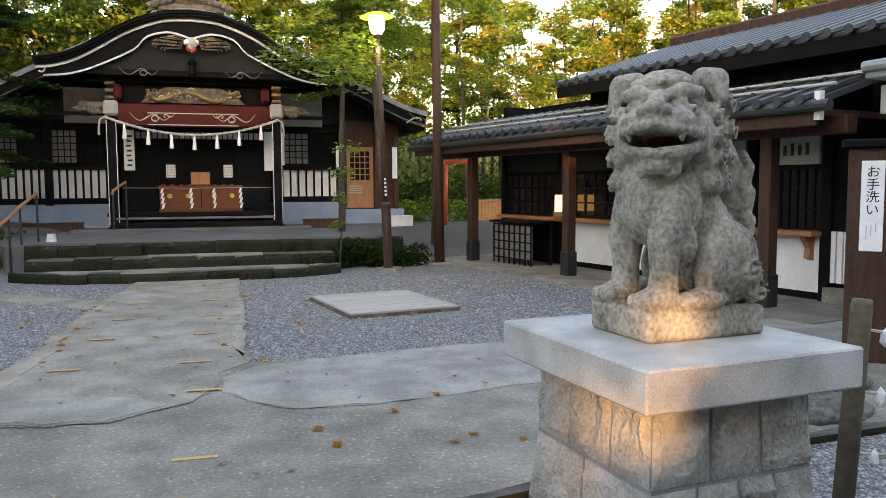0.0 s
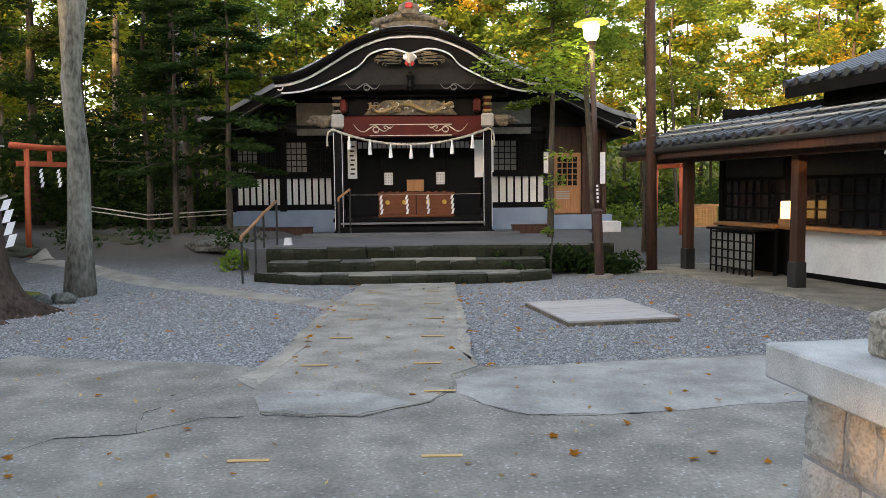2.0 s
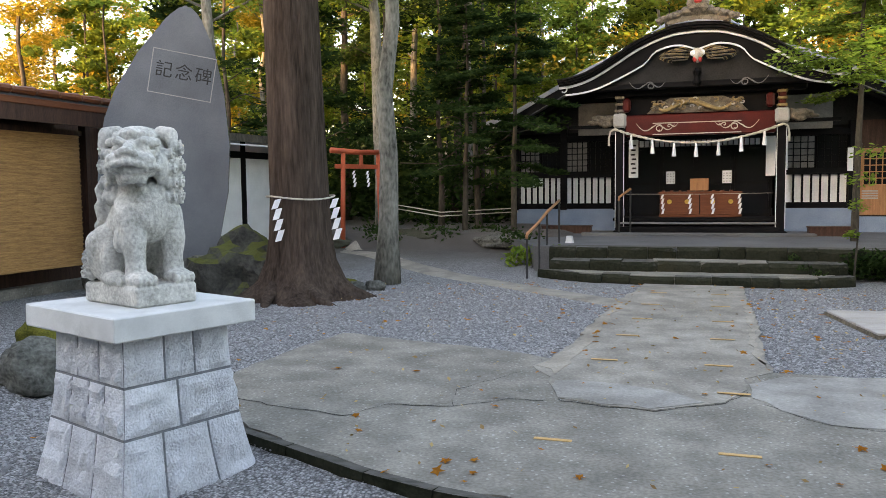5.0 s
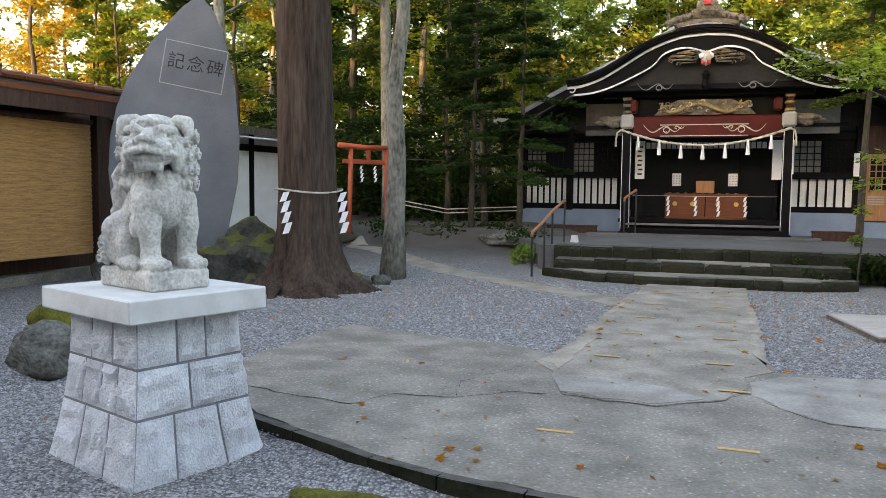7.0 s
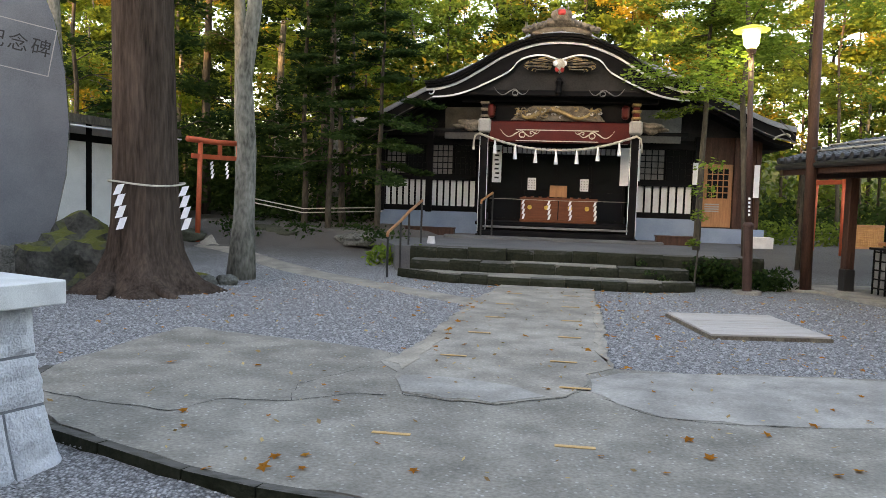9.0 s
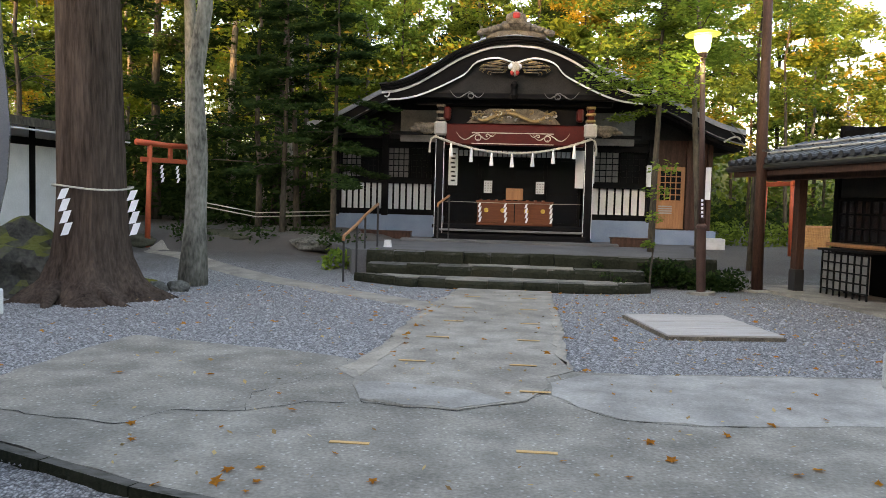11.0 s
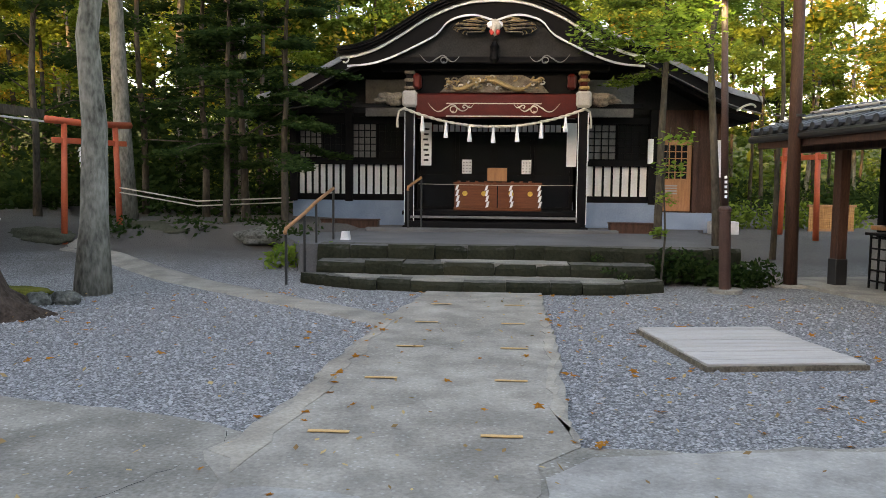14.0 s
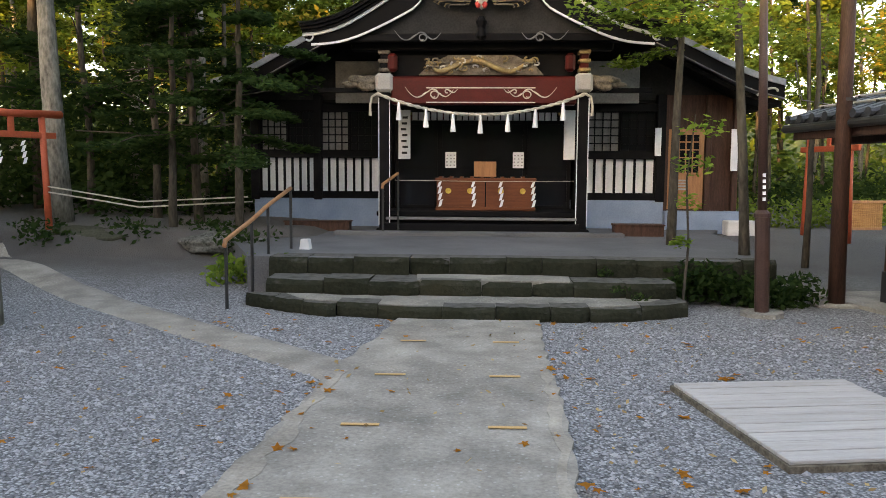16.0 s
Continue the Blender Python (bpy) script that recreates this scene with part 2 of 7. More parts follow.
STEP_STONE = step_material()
JOINT = material("grey_mortar_joint", c3(0.12, 0.125, 0.135), c3(0.24, 0.25, 0.265), 0.9, grain=60, blotch=6)
DARK_CARVED = material("weathered_dark_carving", c3(0.05, 0.04, 0.03), c3(0.24, 0.20, 0.15), 0.7, grain=40, blotch=9, bump=0.4, shine=0.2)
BLACK_WOOD = material("black_lacquered_wood", c3(0.004, 0.004, 0.005), c3(0.011, 0.0105, 0.0105), 0.55, grain=60, blotch=3, bump=0.1, shine=0.05)
BROWN_WOOD = material("dark_brown_wood", c3(0.03, 0.015, 0.011), c3(0.09, 0.045, 0.032), 0.6, grain=24, blotch=3, stretch=(6, 6, 0.6), bump=0.2, shine=0.2)
RED_BEAM = material("dark_red_lacquer", c3(0.05, 0.005, 0.004), c3(0.095, 0.01, 0.008), 0.4, grain=40, blotch=3, bump=0.1, shine=0.2)
VERMILION = material("vermilion_paint", c3(0.33, 0.05, 0.02), c3(0.52, 0.10, 0.035), 0.6, grain=30, blotch=3, bump=0.15)
HONEY_WOOD = material("honey_wood", c3(0.24, 0.10, 0.04), c3(0.46, 0.22, 0.09), 0.5, grain=30, blotch=3, stretch=(8, 8, 0.8), bump=0.1)
OFFERING_WOOD = material("red_brown_wood", c3(0.09, 0.024, 0.009), c3(0.19, 0.058, 0.022), 0.45, grain=26, blotch=3, stretch=(0.8, 8, 8), bump=0.1, shine=0.3)
PLANK = material("weathered_plank", c3(0.30, 0.27, 0.245), c3(0.50, 0.47, 0.44), 0.85, grain=22, blotch=2, stretch=(0.7, 12, 12), bump=0.3, vary=0.2)
WHITE = material("white_paint", c3(0.62, 0.62, 0.62), c3(0.8, 0.8, 0.8), 0.6, grain=30, blotch=3, bump=0.05)
PAPER = material("white_paper", c3(0.72, 0.72, 0.73), c3(0.85, 0.85, 0.86), 0.8, grain=30, blotch=6, bump=0.03)
FADED_INK = material("faded_ink", c3(0.3, 0.3, 0.3), c3(0.45, 0.45, 0.45), 0.6)
OLD_WOOD = material("weathered_stake_wood", c3(0.07, 0.055, 0.038), c3(0.16, 0.13, 0.09), 0.8, grain=30, blotch=5, bump=0.3)
PAPER_DIM = material("aged_window_paper", c3(0.10, 0.098, 0.095), c3(0.2, 0.195, 0.19), 0.5, grain=30, blotch=5, bump=0.03)
ROPE = material("straw_rope", c3(0.36, 0.33, 0.27), c3(0.6, 0.56, 0.48), 0.9, grain=140, blotch=8, bump=0.6)
PLASTER = material("grey_plaster", c3(0.28, 0.27, 0.255), c3(0.42, 0.41, 0.39), 0.9, grain=40, blotch=2)
DARK_BOARD = material("dark_grey_board", c3(0.014, 0.014, 0.014), c3(0.034, 0.033, 0.033), 0.8, grain=30, blotch=3, bump=0.15, shine=0.15)
BLUE_PLINTH = material("blue_grey_plinth_paint", c3(0.14, 0.20, 0.29), c3(0.25, 0.33, 0.44), 0.75, grain=40, blotch=2, bump=0.15)
ROOF = material("grey_roof_sheet", c3(0.18, 0.19, 0.20), c3(0.34, 0.35, 0.37), 0.55, grain=20, blotch=1.5, bump=0.15, shine=0.4)
TILE = material("dark_roof_tile", c3(0.016, 0.018, 0.022), c3(0.05, 0.054, 0.062), 0.42, grain=30, blotch=3, bump=0.15, shine=0.4)
GOLD = material("gilded_carving", c3(0.16, 0.11, 0.06), c3(0.42, 0.30, 0.13), 0.5, 0.3, grain=40, blotch=9, bump=0.4, shine=0.3)
GOLD_PAINT = material("gold_leaf", c3(0.5, 0.32, 0.06), c3(0.75, 0.52, 0.12), 0.4, 0.5, grain=40, blotch=9, bump=0.1)
CLOUD = material("pale_scroll_paint", c3(0.36, 0.31, 0.24), c3(0.6, 0.55, 0.46), 0.6, grain=40, blotch=9, bump=0.1)
BARK = material("reddish_cedar_bark", c3(0.02, 0.014, 0.011), c3(0.11, 0.08, 0.064), 0.95, grain=9, blotch=1.5, stretch=(3, 3, 0.35), bump=1.0, depth=0.05, shine=0.1)
GREY_BARK = material("lichen_grey_bark", c3(0.05, 0.048, 0.04), c3(0.30, 0.29, 0.25), 0.95, grain=14, blotch=3, stretch=(1.5, 1.5, 0.6), bump=0.8, depth=0.03, shine=0.15)
DARK_BARK = material("dark_bark", c3(0.025, 0.022, 0.018), c3(0.11, 0.095, 0.075), 0.95, grain=14, blotch=2, stretch=(1.5, 1.5, 0.5), bump=0.8, depth=0.03, shine=0.1)
STEEL_BROWN = material("brown_painted_steel", c3(0.035, 0.018, 0.014), c3(0.075, 0.04, 0.032), 0.5, grain=60, blotch=4, bump=0.1, shine=0.3)
BLACK_STEEL = material("black_painted_steel", c3(0.012, 0.012, 0.013), c3(0.03, 0.03, 0.03), 0.4, grain=60, blotch=4, bump=0.05)
SLATE = material("polished_slate", c3(0.12, 0.13, 0.145), c3(0.20, 0.212, 0.23), 0.22, grain=60, blotch=2, bump=0.05)
BAMBOO = material("bamboo_blind", c3(0.26, 0.12, 0.04), c3(0.62, 0.34, 0.13), 0.7, grain=14, blotch=3, stretch=(1, 1.2, 14), bump=0.5)
RED_INK = material("red_paint", c3(0.35, 0.02, 0.015), c3(0.55, 0.04, 0.03), 0.6, grain=40, blotch=9, bump=0.05)
INK = material("black_ink", c3(0.01, 0.01, 0.01), c3(0.02, 0.02, 0.02), 0.7, grain=40, blotch=9, bump=0)
LEAF_SCREEN = leaf_material("sun_screen_leaf", c3(0.02, 0.04, 0.012), c3(0.06, 0.1, 0.025), 0.15)
HILL = material("distant_woodland", c3(0.012, 0.02, 0.008), c3(0.06, 0.08, 0.02), 0.95, grain=1.2, blotch=0.2, bump=0.5)
STONES = leaf_material("crushed_stone", c3(0.13, 0.13, 0.135), c3(0.50, 0.50, 0.51), 0.0)
LEAF_LITTER = leaf_material("fallen_leaf", c3(0.30, 0.08, 0.015), c3(0.66, 0.33, 0.06))
LEAF_SCRAP = leaf_material("dry_leaf_scrap", c3(0.16, 0.085, 0.04), c3(0.58, 0.42, 0.2), 0.2)
LEAF_GREEN = leaf_material("green_leaf", c3(0.045, 0.08, 0.016), c3(0.24, 0.32, 0.055))
LEAF_BRIGHT = leaf_material("maple_leaf", c3(0.09, 0.17, 0.025), c3(0.30, 0.40, 0.07))
# yellow puts the warm glow of backlit leaves into the colour
LEAF_YELLOW = leaf_material("sunlit_yellow_leaf", c3(0.16, 0.17, 0.025), c3(0.62, 0.43, 0.07))
LEAF_DARK = leaf_material("conifer_leaf", c3(0.014, 0.032, 0.012), c3(0.055, 0.095, 0.028))


def glass_material():
    m = bpy.data.materials.new("dark_window_glass")
    m.use_nodes = True
    b = m.node_tree.nodes["Principled BSDF"]
    b.inputs["Base Color"].default_value = c3(0.012, 0.012, 0.014)
    b.inputs["Roughness"].default_value = 0.08
    b.inputs["Specular IOR Level"].default_value = 0.35
    return m


def glow_material(name, colour, strength):
    m = bpy.data.materials.new(name)
    m.use_nodes = True
    b = m.node_tree.nodes["Principled BSDF"]
    b.inputs["Base Color"].default_value = colour
    b.inputs["Emission Color"].default_value = colour
    b.inputs["Emission Strength"].default_value = strength
    return m


GLASS = glass_material()
LAMP_GLOW = glow_material("lamp_glass", c3(0.9, 1.0, 0.4), 3.0)
LAMP_HOOD = glow_material("lamp_hood", c3(0.45, 0.5, 0.08), 0.12)
WARM_GLOW = glow_material("warm_bulb", c3(1.0, 0.62, 0.22), 0.5)


# ---- helpers for meshes ----
def finish(bm, name, mat, smooth=False):
    me = bpy.data.meshes.new(name)
    bmesh.ops.recalc_face_normals(bm, faces=bm.faces)
    bm.to_mesh(me)
    bm.free()
    me.materials.append(mat)
    if smooth:
        me.polygons.foreach_set("use_smooth", [True] * len(me.polygons))
    return me


def part(name, bm, mat, parent=None, label="", smooth=False):
    ob = new(name, finish(bm, name, mat, smooth))
    ob.parent = parent
    if label:
        tagged(ob, label)
    return ob


def thing(name, label, category, m=None, group="", kind=""):
    ob = new(name)
    ob.empty_display_size = 0.1
    if m is not None:
        ob.matrix_basis = m
    return tagged(ob, label, category, group, kind)


def box(x0, y0, z0, x1, y1, z1, bevel=0.0, bm=None):
    """A box between two corners; with bevel, its edges are chamfered."""
    bm = bm or bmesh.new()
    r = bmesh.ops.create_cube(bm, size=1.0, matrix=Matrix.LocRotScale(((x0 + x1) / 2, (y0 + y1) / 2, (z0 + z1) / 2), None, (x1 - x0, y1 - y0, z1 - z0)))
    if bevel:
        es = {e for v in r["verts"] for e in v.link_edges}
        bmesh.ops.bevel(bm, geom=list(es), offset=bevel, segments=1, affect='EDGES')
    return bm


def turned(profile, n=16, bm=None, x=0, y=0):
    """A solid of revolution about z from (radius, z) pairs."""
    bm = bm or bmesh.new()
    rings = [[bm.verts.new((x + r * math.cos(2 * math.pi * i / n), y + r * math.sin(2 * math.pi * i / n), z)) for i in range(n)] for r, z in profile]
    for a, b in zip(rings, rings[1:]):
        for i in range(n):
            bm.faces.new((a[i], a[(i + 1) % n], b[(i + 1) % n], b[i]))
    bm.faces.new(rings[0][::-1])
    bm.faces.new(rings[-1])
    return bm


def tube(points, radii, n=8, bm=None, wobble=0.0, seed=0):
    """A round bar along points; radii: one number or one for each point."""
    bm = bm or bmesh.new()
    pts = [Vector(p) for p in points]
    radii = radii if isinstance(radii, (list, tuple)) else [radii] * len(pts)
    rings = []
    for i, p in enumerate(pts):
        d = (pts[min(i + 1, len(pts) - 1)] - pts[max(i - 1, 0)]).normalized()
        u = d.cross(Vector((0.3, 1, 0.1)) if abs(d.y) < 0.9 else Vector((1, 0.1, 0.3))).normalized()
        w = d.cross(u)
        ring = []
        for k in range(n):
            a = 2 * math.pi * k / n
            o = u * math.cos(a) + w * math.sin(a)
            r = radii[i] * (1 + wobble * noise.noise(p * 1.3 + o * 1.7 + Vector((seed, 0, 0))))
            ring.append(bm.verts.new(p + o * r))
        rings.append(ring)
    for a, b in zip(rings, rings[1:]):
        for k in range(n):
            bm.faces.new((a[k], a[(k + 1) % n], b[(k + 1) % n], b[k]))
    bm.faces.new(rings[0][::-1])
    bm.faces.new(rings[-1])
    return bm


def prism(outline, y0, y1, bm=None):
    """An outline of (x, z) pairs, extruded along y."""
    bm = bm or bmesh.new()
    a = [bm.verts.new((x, y0, z)) for x, z in outline]
    b = [bm.verts.new((x, y1, z)) for x, z in outline]
    n = len(outline)
    for i in range(n):
        bm.faces.new((a[i], a[(i + 1) % n], b[(i + 1) % n], b[i]))
    bm.faces.new(a[::-1])
    bm.faces.new(b)
    return bm


def slab(outline, z0, z1, bm=None):
    """An outline of (x, y) pairs, extruded upwards."""
    bm = bm or bmesh.new()
    a = [bm.verts.new((x, y, z0)) for x, y in outline]
    b = [bm.verts.new((x, y, z1)) for x, y in outline]
    n = len(outline)
    for i in range(n):
        bm.faces.new((a[i], a[(i + 1) % n], b[(i + 1) % n], b[i]))
    bm.faces.new(a[::-1])
    bm.faces.new(b)
    return bm


def band(lower, upper, y0, y1, bm=None):
    """A solid between two (x, z) curves of as many points each, extruded along y."""
    bm = bm or bmesh.new()
    grid = [[[bm.verts.new((x, y, z)) for y in (y0, y1)] for x, z in row] for row in (lower, upper)]
    lo, up = grid
    for i in range(len(lower) - 1):
        bm.faces.new((lo[i][0], lo[i + 1][0], up[i + 1][0], up[i][0]))
        bm.faces.new((lo[i][1], up[i][1], up[i + 1][1], lo[i + 1][1]))
        bm.faces.new((lo[i][0], lo[i][1], lo[i + 1][1], lo[i + 1][0]))
        bm.faces.new((up[i][0], up[i + 1][0], up[i + 1][1], up[i][1]))
    for i in (0, -1):
        bm.faces.new((lo[i][0], up[i][0], up[i][1], lo[i][1]))
    return bm


def blob(center, size, seed=0, rough=0.2, sub=3, bm=None, freq=1.6):
    """A rounded, uneven lump."""
    bm = bm or bmesh.new()
    r = bmesh.ops.create_icosphere(bm, subdivisions=sub, radius=1.0)
    for v in r["verts"]:
        d = 1 + rough * noise.noise(v.co * freq + Vector((seed * 7.3, seed, 0))) + rough * 0.4 * noise.noise(v.co * freq * 3 + Vector((seed, 0, 3)))
        v.co = Vector((v.co.x * d * size[0] + center[0], v.co.y * d * size[1] + center[1], v.co.z * d * size[2] + center[2]))
    return bm


def smoothstep(a, b, t):
    t = min(1.0, max(0.0, (t - a) / (b - a)))
    return t * t * (3 - 2 * t)


# ---- ground ----
LEVEL = 0.54      # the shrine's terrace above the yard


def height(x, y):
    """The ground's height: a flat yard, rising to the level of the terrace behind it."""
    wave = 0.6 * noise.noise(Vector((x * 0.5, 0, 7)))
    left = smoothstep(13.6, 17.2, y + 0.1 * (x + 4)) * 0.25 + smoothstep(17.3, 17.9, y + wave - 0.12 * (x + 6)) * 0.42
    mid = smoothstep(15.15, 15.4, y) * 0.5
    right = smoothstep(15.0, 20.5, y) * 0.46
    a, b = smoothstep(-3.6, -2.9, x), smoothstep(3.4, 4.1, x)
    h = left * (1 - a) + mid * a * (1 - b) + right * b
    h -= 0.10 * (1 - smoothstep(3.3, 3.9, y - 0.5 * max(0.0, -2.2 - x))) if x > -6 else 0.0
    rough = 0.02 + 0.16 * smoothstep(15.5, 19, y) * (1 - a) + 0.1 * smoothstep(24, 30, y)
    return h + rough * noise.noise(Vector((x * 0.45, y * 0.45, 0))) * smoothstep(6, 14, abs(x) + y * 0.5)


def make_ground():
    def steps(near0, near1, step, far):
        v = list(np.arange(near0, near1 + 1e-6, step))
        s, a, b = step, near0, near1
        while b < far:
            s *= 1.5
            a, b = a - s, b + s
            v = [a] + v + [b]
        return v
    xs, ys = steps(-16, 16, 0.3, 900), steps(-8, 34, 0.3, 900)
    verts = [(x, y, height(x, y)) for y in ys for x in xs]
    w = len(xs)
    faces = [(j * w + i, j * w + i + 1, (j + 1) * w + i + 1, (j + 1) * w + i) for j in range(len(ys) - 1) for i in range(w - 1)]
    me = bpy.data.meshes.new("ground")
    me.from_pydata(verts, [], faces)
    me.materials.append(GRAVEL)
    me.polygons.foreach_set("use_smooth", [True] * len(me.polygons))
    tagged(new("ground", me), "blue-grey gravel yard turning to dark forest soil", "ground", kind="structure")


make_ground()


def paved(name, outline, z, mat, label, category="pavement", rag=0.03):
    edge, r = [], random.Random(len(outline))
    for (a, b), (c, d) in zip(outline, outline[1:] + outline[:1]):
        k = max(1, int(math.hypot(c - a, d - b) / 0.16))
        for i in range(k):
            j = rag * (r.uniform(-1, 1) + 1.2 * noise.noise(Vector((a + (c - a) * i / k, b + (d - b) * i / k, 3.0)) * 1.7))
            edge.append((a + (c - a) * i / k + j, b + (d - b) * i / k + j))
    ob = part(name, slab(edge, -0.25, z), mat)
    return tagged(ob, label, category, kind="structure")


# old concrete apron with a kerb edge on its near side
APRON = [(-2.2, 3.8), (-1.72, 3.65), (-1.2, 3.56), (-0.6, 3.52), (0.6, 3.56), (1.6, 3.72), (2.6, 3.9), (4.5, 4.0), (9, 4.0), (9, 7.6), (3.0, 7.25), (1.6, 7.1), (1.0, 6.95),
         (0.33, 6.98), (-1.6, 7.08), (-1.75, 7.12), (-2.32, 7.38), (-3.17, 7.58), (-4.19, 7.86), (-4.3, 7.2), (-4.33, 6.65), (-4.37, 5.8), (-4.2, 5.2), (-3.85, 4.7), (-3.33, 4.32), (-2.85, 4.1)]
paved("pavement_apron", APRON, 0.03, CONCRETE, "cracked old grey concrete apron strewn with leaves")
PATHWAY = [(-1.37, 5.62), (-1.0, 5.52), (-0.6, 5.5), (-0.1, 5.85), (0.1, 6.3), (0.12, 6.7), (0.37, 7.0), (0.36, 7.55), (0.4, 8.9), (0.45, 11.4), (0.5, 13.35), (-1.1, 13.35), (-1.15, 12.5), (-1.4, 11.0), (-1.4, 10.15), (-1.58, 7.8), (-1.62, 7.1), (-1.73, 6.75), (-1.55, 6.3)]
paved("pavement_path", PATHWAY, 0.036, PATH_CONCRETE, "paler worn concrete path leading to the steps")
paved("pavement_path_edge", [(-1.5, 6.4), (-1.46, 6.7), (-1.40, 7.6), (-1.34, 8.9), (-1.26, 10.2), (-1.24, 11.0), (-1.36, 10.9), (-1.39, 10.1), (-1.56, 7.8), (-1.6, 7.1), (-1.7, 6.75)], 0.040, SANDY_CONCRETE, "sandy worn left edge of the path", rag=0.05)
paved("pavement_path_edge", [(0.35, 7.1), (0.34, 7.6), (0.385, 9.0), (0.43, 11.2), (0.35, 11.0), (0.31, 9.0), (0.25, 7.6)], 0.040, SANDY_CONCRETE, "sandy worn edge of the path beside the gravel", rag=0.04)


def draped(name, line, half, lift, mat, label):
    """A thin paved strip that follows the ground along a line of (x, y)."""
    pts = []
    for (a, b), (c, d) in zip(line, line[1:]):
        for k in range(6):
            pts.append((a + (c - a) * k / 6, b + (d - b) * k / 6))
    pts.append(line[-1])
    bm = bmesh.new()
    rows = []
    for i, (x, y) in enumerate(pts):
        ax, ay = pts[max(i - 1, 0)]
        bx, by = pts[min(i + 1, len(pts) - 1)]
        n = Vector((ay - by, bx - ax)).normalized()
        row = []
        for k in range(7):
            f = -1 + k / 3
            w = half * (1 + 0.12 * noise.noise(Vector((i * 0.3, f, 1))))
            px, py = x + n.x * f * w, y + n.y * f * w
            row.append(bm.verts.new((px, py, height(px, py) + (lift if abs(f) < 0.95 else -0.05))))
        rows.append(row)
    for a, b in zip(rows, rows[1:]):
        for k in range(6):
            bm.faces.new((a[k], a[k + 1], b[k + 1], b[k]))
    return tagged(part(name, bm, mat, smooth=True), label, "pavement", kind="structure")


draped("pavement_branch", [(-1.2, 10.95), (-1.8, 11.5), (-3.1, 12.62), (-4.65, 13.96), (-5.9, 15.05), (-7.1, 16.2), (-8.4, 17.2)], 0.34, 0.022, PATH_CONCRETE, "narrow concrete path branching off towards the gate")
paved("pavement_patch", [(-1.36, 5.66), (-1.0, 5.57), (-0.62, 5.54), (-0.3, 5.75), (-0.45, 6.0), (-0.9, 6.2), (-1.3, 6.25), (-1.5, 6.15)], 0.0405, PATCH_CONCRETE, "pale repaired patch of concrete")
paved("pavement_slab", [(0.14, 6.5), (0.1, 6.05), (0.3, 5.75), (0.6, 5.46), (1.15, 5.4), (1.7, 5.46), (2.4, 5.58), (5.5, 5.95), (8.8, 6.2), (8.8, 7.5), (3.0, 7.18), (1.6, 7.03), (0.4, 6.82)], 0.035, PATCH_CONCRETE, "newer concrete slab with sky light put into its pale colour")
# mossy kerb along the apron's near edge
KERB = [(-4.42, 5.75), (-4.25, 5.15), (-3.9, 4.62), (-3.37, 4.24), (-2.87, 4.02), (-2.2, 3.72), (-1.72, 3.57), (-1.2, 3.48), (-0.6, 3.44), (0.6, 3.48), (1.6, 3.64), (2.6, 3.82), (4.5, 3.92)]
kerb = thing("kerb", "mossy concrete kerb along the apron", "kerb", kind="structure")
for (a, b), (c, d) in zip(KERB, KERB[1:]):
    n = Vector((b - d, c - a)).normalized() * 0.075
    e = Vector((c - a, d - b)).normalized() * 0.006
    bm = slab([(a + e.x, b + e.y), (c - e.x, d - e.y), (c - e.x + n.x, d - e.y + n.y), (a + e.x + n.x, b + e.y + n.y)], -0.25, 0.034)
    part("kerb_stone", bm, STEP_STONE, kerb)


# ---- stone steps and terrace ----
def course(name, pts, y_back, z0, z1, seed, label):
    """A row of rough stones along the line pts (x, y); each stone is a piece of its own."""
    rnd = random.Random(seed)
    top = thing(name, label, "steps", kind="structure")
    line = [Vector((x, y)) for x, y in pts]
    total = sum((b - a).length for a, b in zip(line, line[1:]))

    def at(s):
        for a, b in zip(line, line[1:]):
            d = (b - a).length
            if s <= d or b is line[-1]:
                return a + (b - a) * min(1.0, s / d)
            s -= d
    s = 0.0
    while s < total - 0.1:
        w = min(rnd.uniform(0.45, 0.8), total - s)
        if total - s - w < 0.25:
            w = total - s
        a, b = at(s + 0.004), at(s + w - 0.004)
        jut, lift = rnd.uniform(-0.05, 0.05), rnd.uniform(-0.02, 0.02)
        bm = bmesh.new()
        n = 4
        rows = []
        for i in range(n + 1):
            p = a.lerp(b, i / n)
            j = jut + rnd.uniform(-0.025, 0.025) + (0.035 if i in (0, n) else 0)
            r = rnd.uniform(0.03, 0.08)
            rows.append([bm.verts.new(c) for c in ((p.x, p.y + j + 0.015, z0), (p.x, p.y + j, z0 + (z1 - z0) * 0.55), (p.x, p.y + j + 0.01, z1 + lift - r), (p.x, p.y + j + r, z1 + lift), (p.x, y_back, z1 - 0.002), (p.x, y_back, z0))])
        for u, v in zip(rows, rows[1:]):
            for k in range(6):
                bm.faces.new((u[k], u[(k + 1) % 6], v[(k + 1) % 6], v[k]))
        bm.faces.new(rows[0])
        bm.faces.new(rows[-1][::-1])
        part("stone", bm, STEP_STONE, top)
        s += w
    return top


